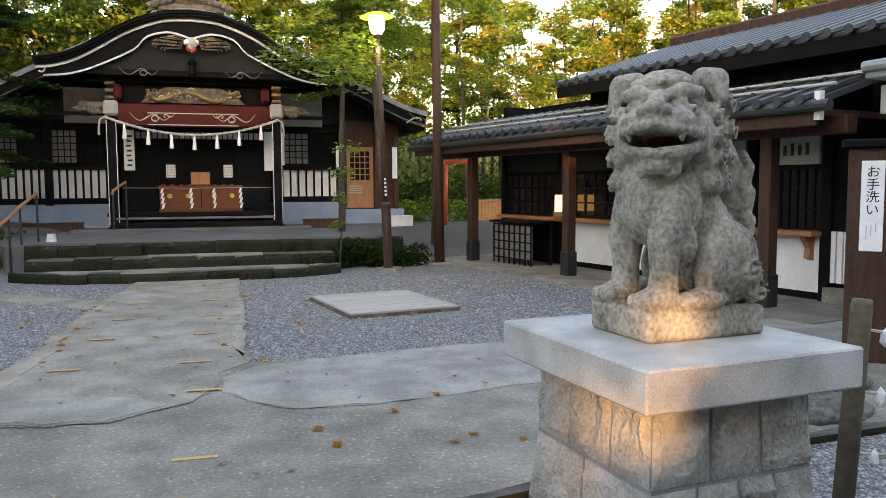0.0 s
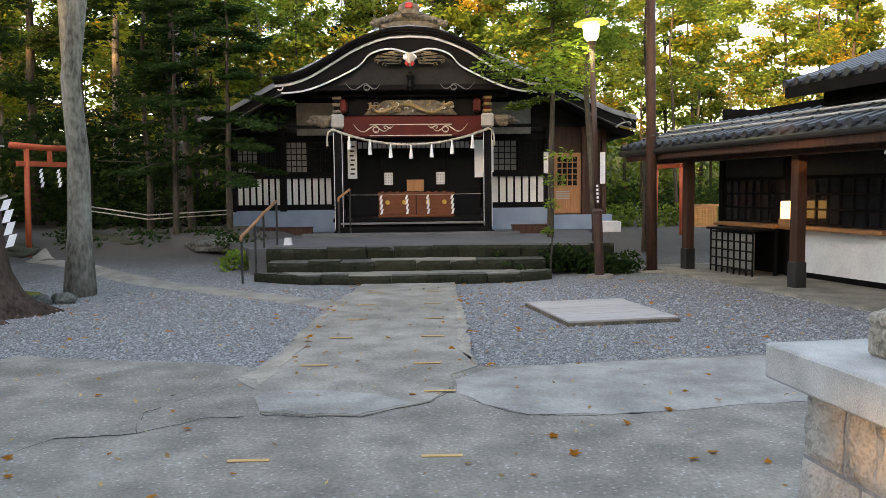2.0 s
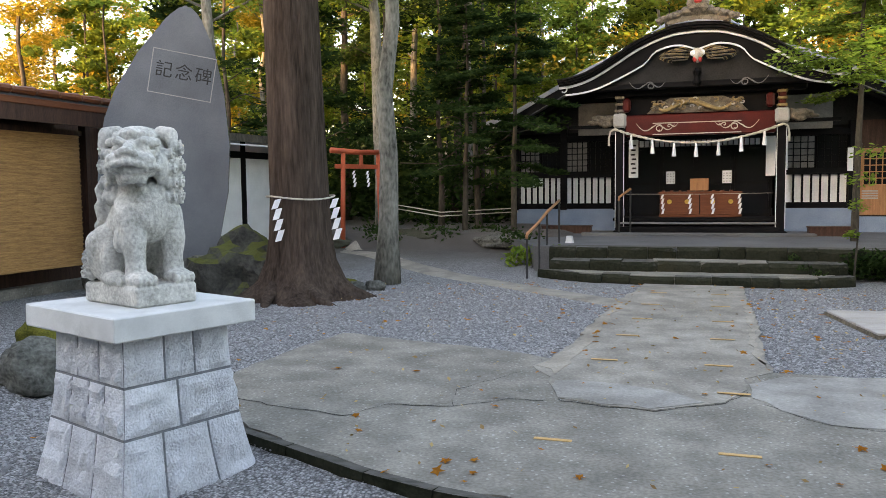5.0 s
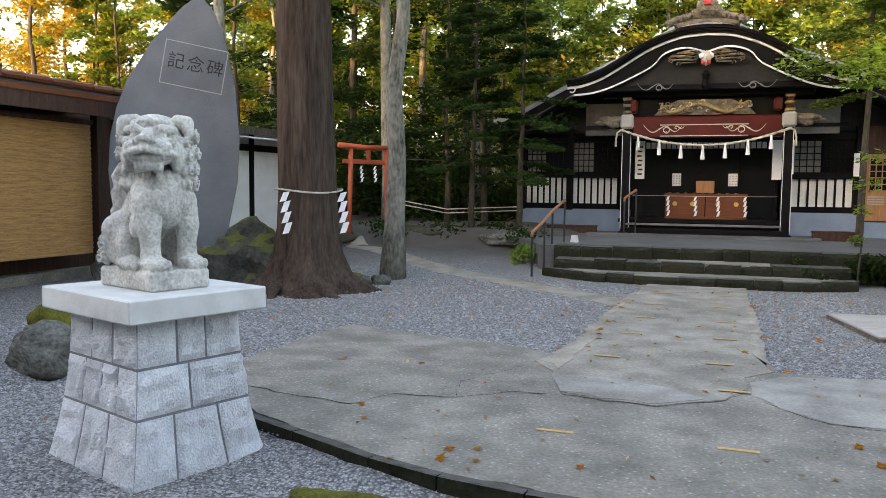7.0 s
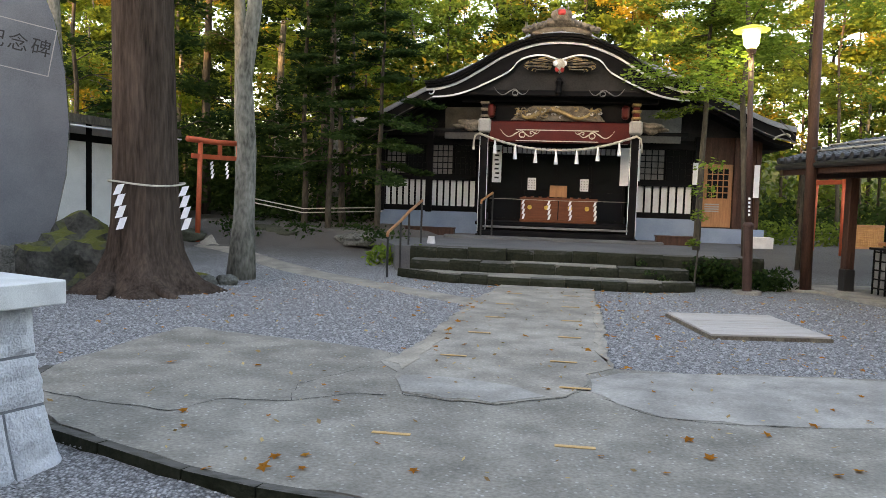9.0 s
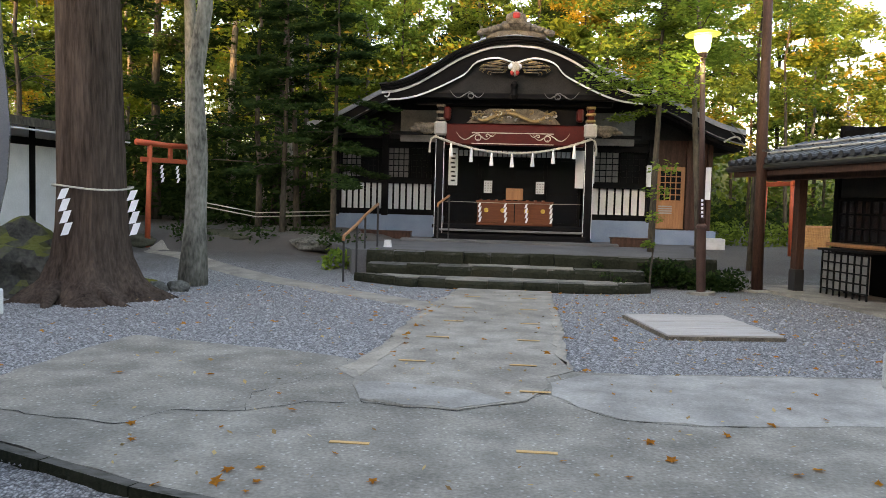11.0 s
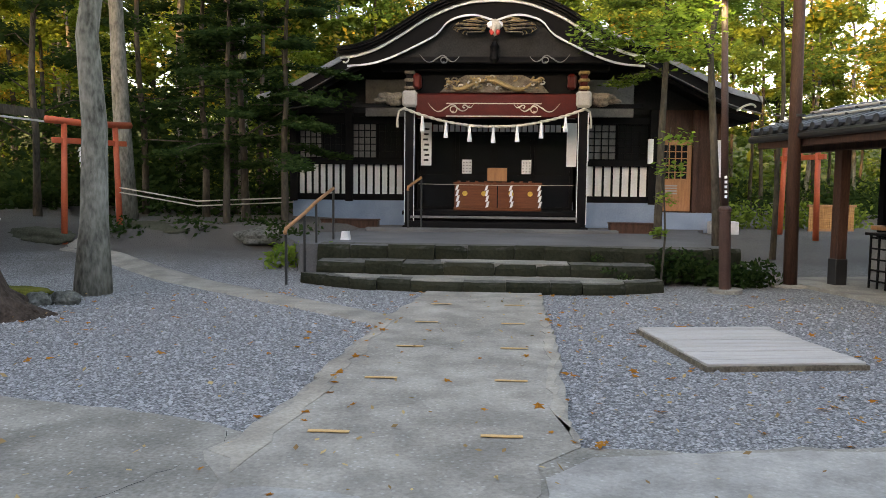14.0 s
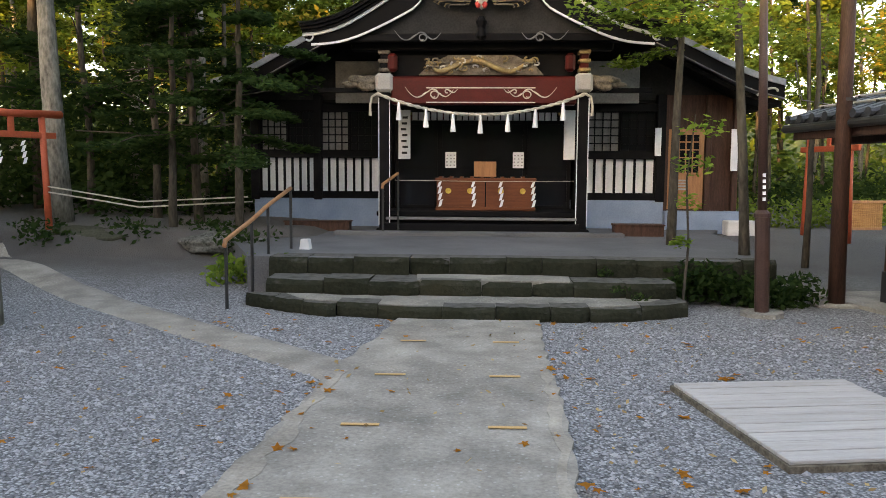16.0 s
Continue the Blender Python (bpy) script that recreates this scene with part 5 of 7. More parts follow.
def make_big_cedar():
    s = thing("cedar_tree", "massive old cedar trunk girded with a paper-hung rope", "tree", Matrix.Translation((-6.25, 10.75, 0)))
    bm = bmesh.new()
    n = 90
    rings = []
    for z in (-0.2, 0.0, 0.12, 0.3, 0.6, 1.0, 1.6, 2.4, 3.4, 5.0, 7.0, 10.0, 14.0):
        ring = []
        for k in range(n):
            a = 2 * math.pi * k / n
            flare = 0.36 * math.exp(-max(z, 0) / 0.35)
            root = 1 + 0.45 * math.exp(-max(z, 0) / 0.3) * (0.5 + 0.5 * math.sin(5 * a + 1.0)) * 0.8
            ridge = 0.018 * abs(math.sin(14 * a + 1.2 * math.sin(z * 0.8))) + 0.012 * math.sin(33 * a - z) + 0.02 * noise.noise(Vector((math.cos(a) * 4, math.sin(a) * 4, z * 0.7)))
            r = (0.46 - 0.012 * z + flare) * root + ridge
            ring.append(bm.verts.new((r * math.cos(a) - 0.02 * z, r * math.sin(a), z)))
        rings.append(ring)
    for a, b in zip(rings, rings[1:]):
        for k in range(n):
            bm.faces.new((a[k], a[(k + 1) % n], b[(k + 1) % n], b[k]))
    part("trunk", bm, BARK, s, smooth=True)
    rnd = random.Random(3)
    for k in range(7):
        a = 0.9 * k + rnd.uniform(-0.2, 0.2)
        pts = [(math.cos(a + 0.12 * i) * (0.5 + 0.22 * i), math.sin(a + 0.12 * i) * (0.5 + 0.22 * i), 0.22 - 0.085 * i) for i in range(5)]
        part("root", tube(pts, [0.16, 0.12, 0.085, 0.06, 0.03], 8, wobble=0.3, seed=k), BARK, s, smooth=True)
    part("moss_patch", blob((0.32, -0.5, 0.1), (0.2, 0.12, 0.2), 6, 0.4, 3), MOSS, s, "green moss at the foot of the trunk", smooth=True)
    return s


make_big_cedar()
rope = tagged(part("girdle_rope", tube([(-6.25 + 0.535 * math.cos(a) , 10.75 + 0.535 * math.sin(a), 1.59 + 0.03 * math.sin(a * 2)) for a in np.linspace(0, 2 * math.pi, 40)], 0.014, 6), ROPE), "thin straw rope tied round the cedar trunk", "rope")
for a, h in ((radians(-101), 0.66), (radians(-2), 0.66)):
    make_shide(pose(-6.25 + 0.59 * math.cos(a), 10.75 + 0.59 * math.sin(a), 1.58, 0, 0, 28), h, wide=1.7)


def make_stele():
    s = thing("stone_stele", "tall polished slate memorial stone on a mossy boulder", "monument", pose(-8.35, 10.75, 0, 0, 0, 30))
    out = [(-1.18, 0.4), (-1.30, 1.2), (-1.36, 1.9), (-1.33, 2.45), (-1.22, 2.9), (-1.05, 3.36), (-0.68, 3.95), (-0.2, 4.55), (0.02, 4.72), (0.14, 4.73), (0.31, 4.55), (0.51, 4.03), (0.65, 3.29), (0.71, 2.45), (0.66, 1.69), (0.5, 0.9), (0.44, 0.4)]
    bm = prism(out, -0.13, 0.16)
    bmesh.ops.bevel(bm, geom=bm.edges[:], offset=0.04, segments=2, affect='EDGES')
    stone = part("slab", bm, SLATE, s, "polished dark grey slate slab")
    lean = Matrix.Translation((0.0, 0, 3.6)) @ Matrix.Rotation(radians(10), 4, 'Y')
    x0, x1, z0, z1 = -0.5, 0.5, -0.36, 0.36
    for a, b, c, d in ((x0, z0, x1, z0 + 0.014), (x0, z1 - 0.014, x1, z1), (x0, z0, x0 + 0.014, z1), (x1 - 0.014, z0, x1, z1)):
        part("inscription_border", box(a, -0.137, b, c, -0.131, d), PLASTER, stone, "engraved border line").matrix_basis = lean
    for k, ch in enumerate(("記", "念", "碑")):
        cu = bpy.data.curves.new("inscription", 'FONT')
        cu.body, cu.size, cu.extrude, cu.align_x = ch, 0.28, 0.002, 'CENTER'
        tmp = bpy.data.objects.new("inscription", cu)
        me = bpy.data.meshes.new_from_object(tmp)
        bpy.data.objects.remove(tmp)
        me.materials.append(INK)
        t = new("inscription", me)
        t.parent = stone
        t.matrix_basis = lean @ pose(-0.29 + 0.31 * k, -0.134, -0.06, 90, 0, 0)
    part("boulder", blob((-0.13, 0.05, 0.1), (1.45, 0.5, 0.62), 3, 0.35, 4), ROCK, s, "mossy boulder base", smooth=True)
    part("boulder", blob((0.95, -0.5, 0.25), (0.78, 0.55, 0.72), 5, 0.45, 4, None, 1.5), MOSSY_ROCK, s, "moss-capped dark boulder")
    return s


make_stele()


def make_blind_house():
    s = thing("blind_building", "low dark building with a hanging bamboo blind", "building", pose(-11.0, 6.75, -0.05, 0, 0, 88) @ Matrix.Diagonal((1, 1, 1.045, 1)))
    # local x runs away from the walker along the front; local -y faces the yard
    part("wall", box(-4, 0, 0, 5.6, 0.15, 3.0), BROWN_WOOD, s)
    part("plinth", box(-4, -0.25, -0.1, 5.6, 0.0, 0.22), CONCRETE, s)
    part("roof", prism([(-1.2, 3.02), (-1.18, 3.1), (2.5, 3.42), (2.5, 3.3)], -4.3, 3.95), TILE, s, "low dark roof").matrix_basis = pose(0, 0, 0, 0, 0, 90) @ Matrix.Diagonal((1, -1, 1, 1))
    part("fascia", box(-4.3, -1.2, 2.70, 3.95, -1.14, 3.0), BROWN_WOOD, s)
    part("eave_batten", box(-4.3, -1.22, 2.93, 3.95, -1.18, 3.03, 0.01), OFFERING_WOOD, s, "red-brown eave batten")
    for k in range(19):
        part("eave_tile", tube([(-4.1 + 0.43 * k, -1.2, 3.12), (-3.72 + 0.43 * k, -1.2, 3.125)], [0.05, 0.065], 8), OFFERING_WOOD, s, "red-brown eave tile")
    blind = part("bamboo_blind", box(-1.5, -0.62, 0.5, 3.72, -0.60, 2.62), BAMBOO, s, "golden split-bamboo blind")
    for k in range(60):
        z = 0.51 + 2.09 * k / 59
        part("bamboo_slat", box(-1.5 + 0.01 * math.sin(k * 5.1), -0.632, z, 3.72 + 0.015 * math.sin(k * 3.7), -0.62, z + 0.024), BAMBOO, blind)
    part("blind_bar", box(-1.55, -0.65, 2.6, 3.77, -0.58, 2.68), BROWN_WOOD, s)
    part("soffit", box(-4.3, -1.14, 2.86, 3.95, 0.0, 2.92), BROWN_WOOD, s)
    part("post", box(3.8, -0.7, 0, 3.93, -0.55, 2.86), BROWN_WOOD, s)
    return s


make_blind_house()


def make_white_house():
    s = thing("white_wall_house", "small house with white plaster walls and dark beams", "building", pose(-11.0, 12.6, 0, 0, 0, 84))
    part("wall", box(0, 0, 0.15, 5.0, 0.15, 2.9), WHITE, s, "white plaster wall")
    part("wall", box(-0.02, 0.02, 0.15, 0.13, 4, 2.9), WHITE, s)
    part("plinth", box(-0.1, -0.5, -0.1, 5.2, 0, 0.2), CONCRETE, s)
    for x in (-0.02, 1.1, 2.2, 3.5, 4.9):
        part("beam", box(x, -0.03, 0.15, x + 0.16, 0.0, 2.9), BLACK_WOOD, s)
    part("beam", box(0, -0.035, 2.5, 5.0, 0.0, 2.66), BLACK_WOOD, s)
    part("roof", prism([(-0.95, 2.80), (-0.92, 2.98), (2.4, 3.3), (2.4, 3.15)], -1.0, 5.8), DARK_BARK, s, "dark roof").matrix_basis = pose(0, 0, 0, 0, 0, 90) @ Matrix.Diagonal((1, -1, 1, 1))
    part("eave_line", tube([(-1.0, -0.93, 2.74), (5.8, -0.93, 2.74)], 0.02, 6), WHITE, s, "pale eave line")
    return s


make_white_house()


# ---- things in the yard ----
def make_mat():
    s = thing("plank_cover", "weathered grey plank cover lying on the gravel", "cover", pose(2.17, 9.98, 0.0, 0, 0, 9) @ Matrix.Diagonal((0.93, 1.0, 1, 1)))
    part("frame", box(-0.77, -0.85, -0.02, 0.77, 0.85, 0.04), DARK_CARVED, s, "dark under-frame")
    for k in range(10):
        y = -0.83 + k * 0.166
        j = 0.006 * math.sin(k * 2.3)
        part("plank", box(-0.75, y + 0.008, 0.04, 0.75 + j, y + 0.158, 0.064 + 0.3 * j, 0.004), PLANK, s)


make_mat()
for y, xl, xr in ((4.62, -1.23, -0.075), (6.1, None, -0.03), (7.1, -1.14, -0.105), (8.42, -1.015, -0.02), (9.6, -0.92, 0.035), (10.87, -0.875, 0.055), (12.15, -0.8, 0.1)):
    for x in (xl, xr):
        if x is not None:
            m = tagged(part("tape_mark", box(-0.125, -0.02, 0, 0.125, 0.02, 0.004), YELLOW_TAPE), "worn yellow tape strip on the concrete", "marking", "tape marks")
            m.matrix_basis = pose(x, y, 0.032 if y < 5 else 0.042, 0, 0, -2.5 + 0.4 * y)


def make_offering_box():
    s = thing("offering_box", "red-brown wooden offering box with gold crests", "offering box", pose(-0.09, 20.1, 0.95))
    part("body", box(-0.95, -0.25, 0.06, 0.95, 0.25, 0.6, 0.012), OFFERING_WOOD, s)
    part("base", box(-0.97, -0.27, 0.0, 0.97, 0.27, 0.07, 0.01), OFFERING_WOOD, s)
    part("rim", box(-0.98, -0.28, 0.57, 0.98, 0.28, 0.63, 0.01), OFFERING_WOOD, s)
    part("divider", box(-0.012, -0.258, 0.07, 0.012, -0.25, 0.57), BLACK_WOOD, s)
    for k in range(9):
        part("slat", box(-0.9 + 0.2 * k, -0.22, 0.63, -0.84 + 0.2 * k, 0.22, 0.66), OFFERING_WOOD, s)
    for x in (-0.72, -0.3, 0.3, 0.72):
        part("crest", turned([(0.06, 0), (0.05, 0.012)], 8), GOLD_PAINT, s, "gold crest").matrix_basis = pose(x, -0.25, 0.38, 90, 0, 0)


make_offering_box()
tagged(part("wooden_plaque", slab([(-0.22, -0.02), (0.22, -0.02), (0.22, 0.02), (-0.22, 0.02)], 0, 0.3), HONEY_WOOD), "small wooden plaque standing on the offering box", "plaque").matrix_basis = pose(-0.1, 20.25, 1.605)
for x in (-0.98, -0.33, 0.2, 0.82):
    make_shide(pose(x, 19.78, 1.52, 0, 0, 0), 0.5, "paper streamers of the porch")
tagged(part("streamer_cord", tube([(-1.85, 19.78, 1.53), (-0.1, 19.78, 1.515), (1.6, 19.78, 1.53)], 0.006, 5), ROPE), "thin cord holding paper streamers across the porch", "cord")


def make_shimenawa():
    s = thing("sacred_rope", "twisted straw rope with white tassels across the porch", "rope")
    y = 19.12

    def sag(x):
        return 2.74 + 0.36 * ((x - CX) / 1.85) ** 2
    xs = np.linspace(CX - 1.9, CX + 1.9, 80)
    for ph in (0, math.pi):
        part("strand", tube([(x, y + 0.015 * math.cos(x * 22 + ph), sag(x) + 0.015 * math.sin(x * 22 + ph)) for x in xs], 0.02, 6), ROPE, s)
    for sg in (-1, 1):
        part("rope_end", tube([(CX + sg * 1.9, y, sag(CX + 1.9)), (CX + sg * 2.0, y, 3.06), (CX + sg * 2.03, y, 2.9), (CX + sg * 2.03, y, 2.72)], [0.025, 0.022, 0.022, 0.03], 8), ROPE, s)
    for k in range(7):
        x = CX - 1.5 + k * 0.5
        part("tassel", turned([(0.012, 0), (0.024, -0.03), (0.026, -0.08), (0.05, -0.31), (0.05, -0.34)], 10, x=x, y=y - 0.01), PAPER, s, "white tassel", smooth=False).location = (0, 0, sag(x) + 0.0)
    return s


make_shimenawa()


def make_sign(name, x, y, z0, z1, w, label, bars, mat=PAPER, rz=0.0, columns=1):
    s = thing(name, label, "sign", pose(x, y, z0, 0, 0, rz))
    part("board", box(-w / 2, -0.01, 0, w / 2, 0.01, z1 - z0, 0.003), mat, s)
    h = z1 - z0
    for c in range(columns):
        for k in range(bars):
            cx = (c - (columns - 1) / 2) * w / columns
            a = 0.45 * w / columns
            z = h * (0.92 - 0.84 * (k + 0.8) / bars)
            q = 0.35 + 0.3 * ((k * 7 + c * 3) % 5) / 4
            part("writing_bar", box(cx - a * q, -0.014, z, cx + a * (1.0 - q), -0.0105, z + h * 0.32 / bars), INK if columns == 1 else FADED_INK, s, "bar of dark writing")
    return s


make_sign("porch_sign", -1.72, 20.35, 1.95, 2.92, 0.24, "tall white signboard with brushed writing beside the doors", 7)
make_sign("porch_sign", 1.56, 20.35, 1.95, 2.92, 0.22, "tall white signboard beside the doors", 0)
make_sign("porch_sign", 1.92, 21.0, 2.1, 2.95, 0.2, "white paper notice on the wall", 0)
make_sign("wall_sign", 3.44, 21.0, 2.05, 2.62, 0.13, "narrow white sign on a black post", 0)
make_sign("wall_sign", 4.98, 20.98, 1.75, 2.6, 0.14, "tall white notice at the corner of the wing", 0)
for x in (-0.80, 0.57):
    make_sign("door_paper", x, 20.64, 1.78, 2.1, 0.22, "white paper notice on a dark door", 4, columns=3)


def make_rail(posts, label, knob=True):
    s = thing("handrail", label, "handrail")
    for x, y, z0, z1 in posts:
        part("post", tube([(x, y, z0 - 0.1), (x, y, z1)], 0.022, 8), BLACK_STEEL, s)
    top = [(x, y, z1 + 0.015) for x, y, z0, z1 in posts]
    x, y, z = top[-1]
    part("grip", tube([(top[0][0], top[0][1] - 0.06, top[0][2] - 0.07)] + top, 0.03, 8), HONEY_WOOD, s, "orange-brown wooden grip", smooth=True)
    return s


make_rail([(-3.24, 13.93, 0.0, 0.83), (-3.15, 14.7, 0.05, 1.03), (-3.1, 15.3, 0.3, 1.2), (-2.98, 16.1, LEVEL, 1.42)], "black steel handrail with a wooden grip beside the steps")
make_rail([(-1.95, 18.75, LEVEL, 1.45), (-1.7, 19.0, 0.7, 1.65)], "short black handrail at the porch step")
tagged(part("rail_block", turned([(0.11, 0), (0.08, 0.16)], 4), GRANITE), "pale concrete foot block of the handrail", "block").matrix_basis = pose(-2.75, 16.05, LEVEL - 0.01, 0, 0, 40)


def make_lamp():
    s = thing("street_lamp", "tall brown lamp post with a lit hooded lamp", "street lamp", pose(3.2, 14.05, 0.02, 0, -2.2, 0))
    part("foot", turned([(0.26, -0.1), (0.25, 0.03)], 10), CONCRETE, s, "concrete foot")
    part("base", turned([(0.085, 0.0), (0.085, 1.15), (0.10, 1.16), (0.10, 1.2), (0.055, 1.24)], 12), STEEL_BROWN, s, smooth=False)
    part("pole", turned([(0.055, 1.2), (0.045, 4.22)], 12), STEEL_BROWN, s, smooth=True)
    part("collar", turned([(0.07, 4.14), (0.09, 4.22), (0.07, 4.24)], 12), STEEL_BROWN, s)
    part("lamp_glass", turned([(0.08, 4.24), (0.13, 4.32), (0.15, 4.5), (0.13, 4.52)], 16), LAMP_GLOW, s, "lit yellowish lamp glass", smooth=True)
    part("hood", turned([(0.10, 4.5), (0.30, 4.53), (0.31, 4.55), (0.16, 4.61), (0.06, 4.635), (0.02, 4.64)], 20), LAMP_HOOD, s, "wide translucent lamp hood")
    for k in range(5):
        part("label_mark", box(-0.018, -0.060, 1.35 + 0.07 * k, 0.018, -0.05, 1.39 + 0.07 * k), PAPER, s, "white writing mark")
    ld = bpy.data.lights.new("lamp_light", 'POINT')
    ld.energy, ld.color, ld.shadow_soft_size = 6.0, (1.0, 1.0, 0.6), 0.12
    lo = new("lamp_light", ld)
    lo.location = (3.02, 14.05, 4.12)
    return s


make_lamp()


def make_pole():
    s = thing("wooden_pole", "dark wooden utility pole on a concrete foot", "pole", pose(4.42, 14.85, 0.0))
    part("shaft", tube([(0, 0, -0.1), (-0.04, 0, 3), (-0.1, 0, 9)], [0.105, 0.09, 0.07], 12), BROWN_WOOD, s, smooth=True)
    part("foot", box(-0.3, -0.2, -0.1, 0.25, 0.2, 0.04, 0.02), CONCRETE, s, "flat concrete foot")
    part("band", turned([(0.108, 2.6), (0.108, 2.64)], 12), BLACK_STEEL, s, "steel band")


make_pole()
for z, y1 in ((3.05, 24), (2.9, 26)):
    tagged(part("overhead_cable", tube([(3.9, 15.2, z + 0.1), (5.5, 19, z - 0.05), (10, y1, z)], 0.012, 5), BLACK_STEEL), "dark overhead cable between pole and office", "cable")


def make_bench(x0, x1, y, h, mat, label):
    s = thing("low_box", label, "box")
    part("lid", box(x0, y - 0.02, LEVEL + h - 0.03, x1, y + 0.32, LEVEL + h, 0.006), mat, s)
    part("body", box(x0 + 0.02, y, LEVEL, x1 - 0.02, y + 0.3, LEVEL + h - 0.03), mat, s)


make_bench(2.25, 3.18, 19.0, 0.22, BROWN_WOOD, "low dark wooden box beside the porch")
make_bench(-4.0, -2.7, 19.6, 0.2, BROWN_WOOD, "long low brown wooden box beside the porch")

# planting between steps and lamp
def make_shrub(name, label, clumps, per, size, seed, leaf, group=""):
    me = leaf_cloud(clumps, per, size, seed, 0.8)
    me.materials.append(leaf)
    return tagged(new(name, me), label, "shrub", group)


def leaf_cloud(clumps, per, size, seed, flat=0.5, crest=99.0):
    """Many small pointed leaves in clumps ((x, y, z), (rx, ry, rz))."""
    r = np.random.default_rng(seed)
    verts, n = [], 0
    for c, rad in clumps:
        d = r.normal(size=(per, 3))
        d /= np.linalg.norm(d, axis=1)[:, None]
        p = np.array(c) + d * (r.random((per, 1)) ** 0.45) * np.array(rad)
        u = r.normal(size=(per, 3)) * (1, 1, flat)
        u /= np.linalg.norm(u, axis=1)[:, None]
        v = np.cross(u, r.normal(size=(per, 3))) * (1, 1, flat)
        v /= np.linalg.norm(v, axis=1)[:, None] + 1e-9
        s = size * (0.6 + 0.8 * r.random((per, 1)))
        verts.append(np.stack([p - u * s, p + v * s * 0.5, p + u * s, p - v * s * 0.5], 1).reshape(-1, 3))
        n += per
    co = np.concatenate(verts).reshape(-1, 4, 3)
    co = co[co[:, :, 2].max(1) < crest].reshape(-1, 3)
    n = len(co) // 4
    me = bpy.data.meshes.new("crown")
    me.from_pydata(co.tolist(), [], np.arange(4 * n).reshape(-1, 4).tolist())
    return me


make_shrub("ground_shrub", "low leafy evergreen planting at the terrace edge", [((x, 14.75 + 0.12 * math.sin(5 * x), 0.22 + 0.1 * math.sin(3 * x)), (0.32, 0.3, 0.28)) for x in np.arange(2.45, 4.0, 0.17)], 190, 0.05, 3, LEAF_DARK)
make_shrub("ground_shrub", "tufts of bright green bamboo grass by the handrail", [((-3.75 + 0.3 * k, 15.3 + 0.1 * (k % 2), 0.28), (0.3, 0.25, 0.28)) for k in range(4)], 130, 0.07, 4, LEAF_BRIGHT)
make_shrub("ground_shrub", "low green undergrowth beside the wing", [((5.6 + 0.5 * k, 23 + 0.3 * (k % 3), 0.75), (0.6, 0.5, 0.45)) for k in range(8)], 200, 0.07, 6, LEAF_GREEN)
make_shrub("ground_shrub", "low dark undergrowth on the bank", [((-4.0 - 0.7 * k, 17.2 + 0.9 * k % 2.1, 0.6), (0.6, 0.5, 0.25)) for k in range(7)], 160, 0.06, 7, LEAF_DARK)
for k, c in enumerate(((1.5, 14.1, 0.28), (1.75, 14.05, 0.2), (1.45, 14.75, 0.42))):
    make_shrub("step_weed", "small green weed growing from a step joint", [(c, (0.15, 0.06, 0.065))], 40, 0.03, 8 + k, LEAF_DARK, "step weeds")
sap = thing("sapling", "thin young maple sapling before the terrace", "sapling", pose(2.35, 14.4, 0.1))
part("stem", tube([(0, 0, -0.1), (0.05, 0, 0.7), (0.0, 0, 1.5), (0.08, 0, 2.3)], [0.018, 0.015, 0.012, 0.006], 6), DARK_BARK, sap)
me = leaf_cloud([((0.05, 0, 1.25), (0.2, 0.2, 0.12)), ((0.1, 0, 1.7), (0.3, 0.25, 0.15)), ((0.2, 0, 2.15), (0.35, 0.3, 0.15)), ((-0.05, 0, 0.75), (0.15, 0.15, 0.1))], 60, 0.05, 9, 0.3)
me.materials.append(LEAF_BRIGHT)
new("leaves", me).parent = sap

# rocks and moss by the trees
for x, y, z, a, b, c, k, mat, lab in ((-6.6, 12.55, 0.0, 0.5, 0.32, 0.1, 1, MOSS, "yellow-green mossy mound by the trees"), (-2.1, 3.35, -0.10, 0.42, 0.2, 0.03, 12, MOSS, "flat yellow-green moss cushion by the kerb"), (-5.75, 11.75, 0.03, 0.16, 0.13, 0.12, 2, ROCK, "small pale stone among roots"),
                                      (-5.45, 11.85, 0.03, 0.18, 0.12, 0.13, 3, ROCK, "small stone among roots"), (-6.0, 5.1, 0.1, 0.32, 0.28, 0.29, 4, ROCK, "grey boulder beside the pedestal"),
                                      (-6.35, 5.75, 0.18, 0.36, 0.3, 0.36, 5, MOSS, "moss-capped boulder behind the pedestal"), (3.9, 4.3, 0.0, 0.36, 0.28, 0.2, 6, ROCK, "grey stone beside the pedestal"), (4.4, 4.9, 0.0, 0.4, 0.3, 0.22, 7, ROCK, "grey stone in the gravel"),
                                      (-4.6, 17.6, 0.45, 0.6, 0.35, 0.2, 8, ROCK, "low dark stone on the bank"), (-7.0, 17.9, 0.5, 0.9, 0.4, 0.2, 9, MOSSY, "low mossy bank stone"), (-9.0, 17.3, 0.4, 0.7, 0.3, 0.22, 10, MOSSY, "low mossy bank stone")):
    tagged(part("boulder", blob((0, 0, 0), (a, b, c), k, 0.3, 4), mat, smooth=True), lab, "rock", "stones").matrix_basis = pose(x, y, z)

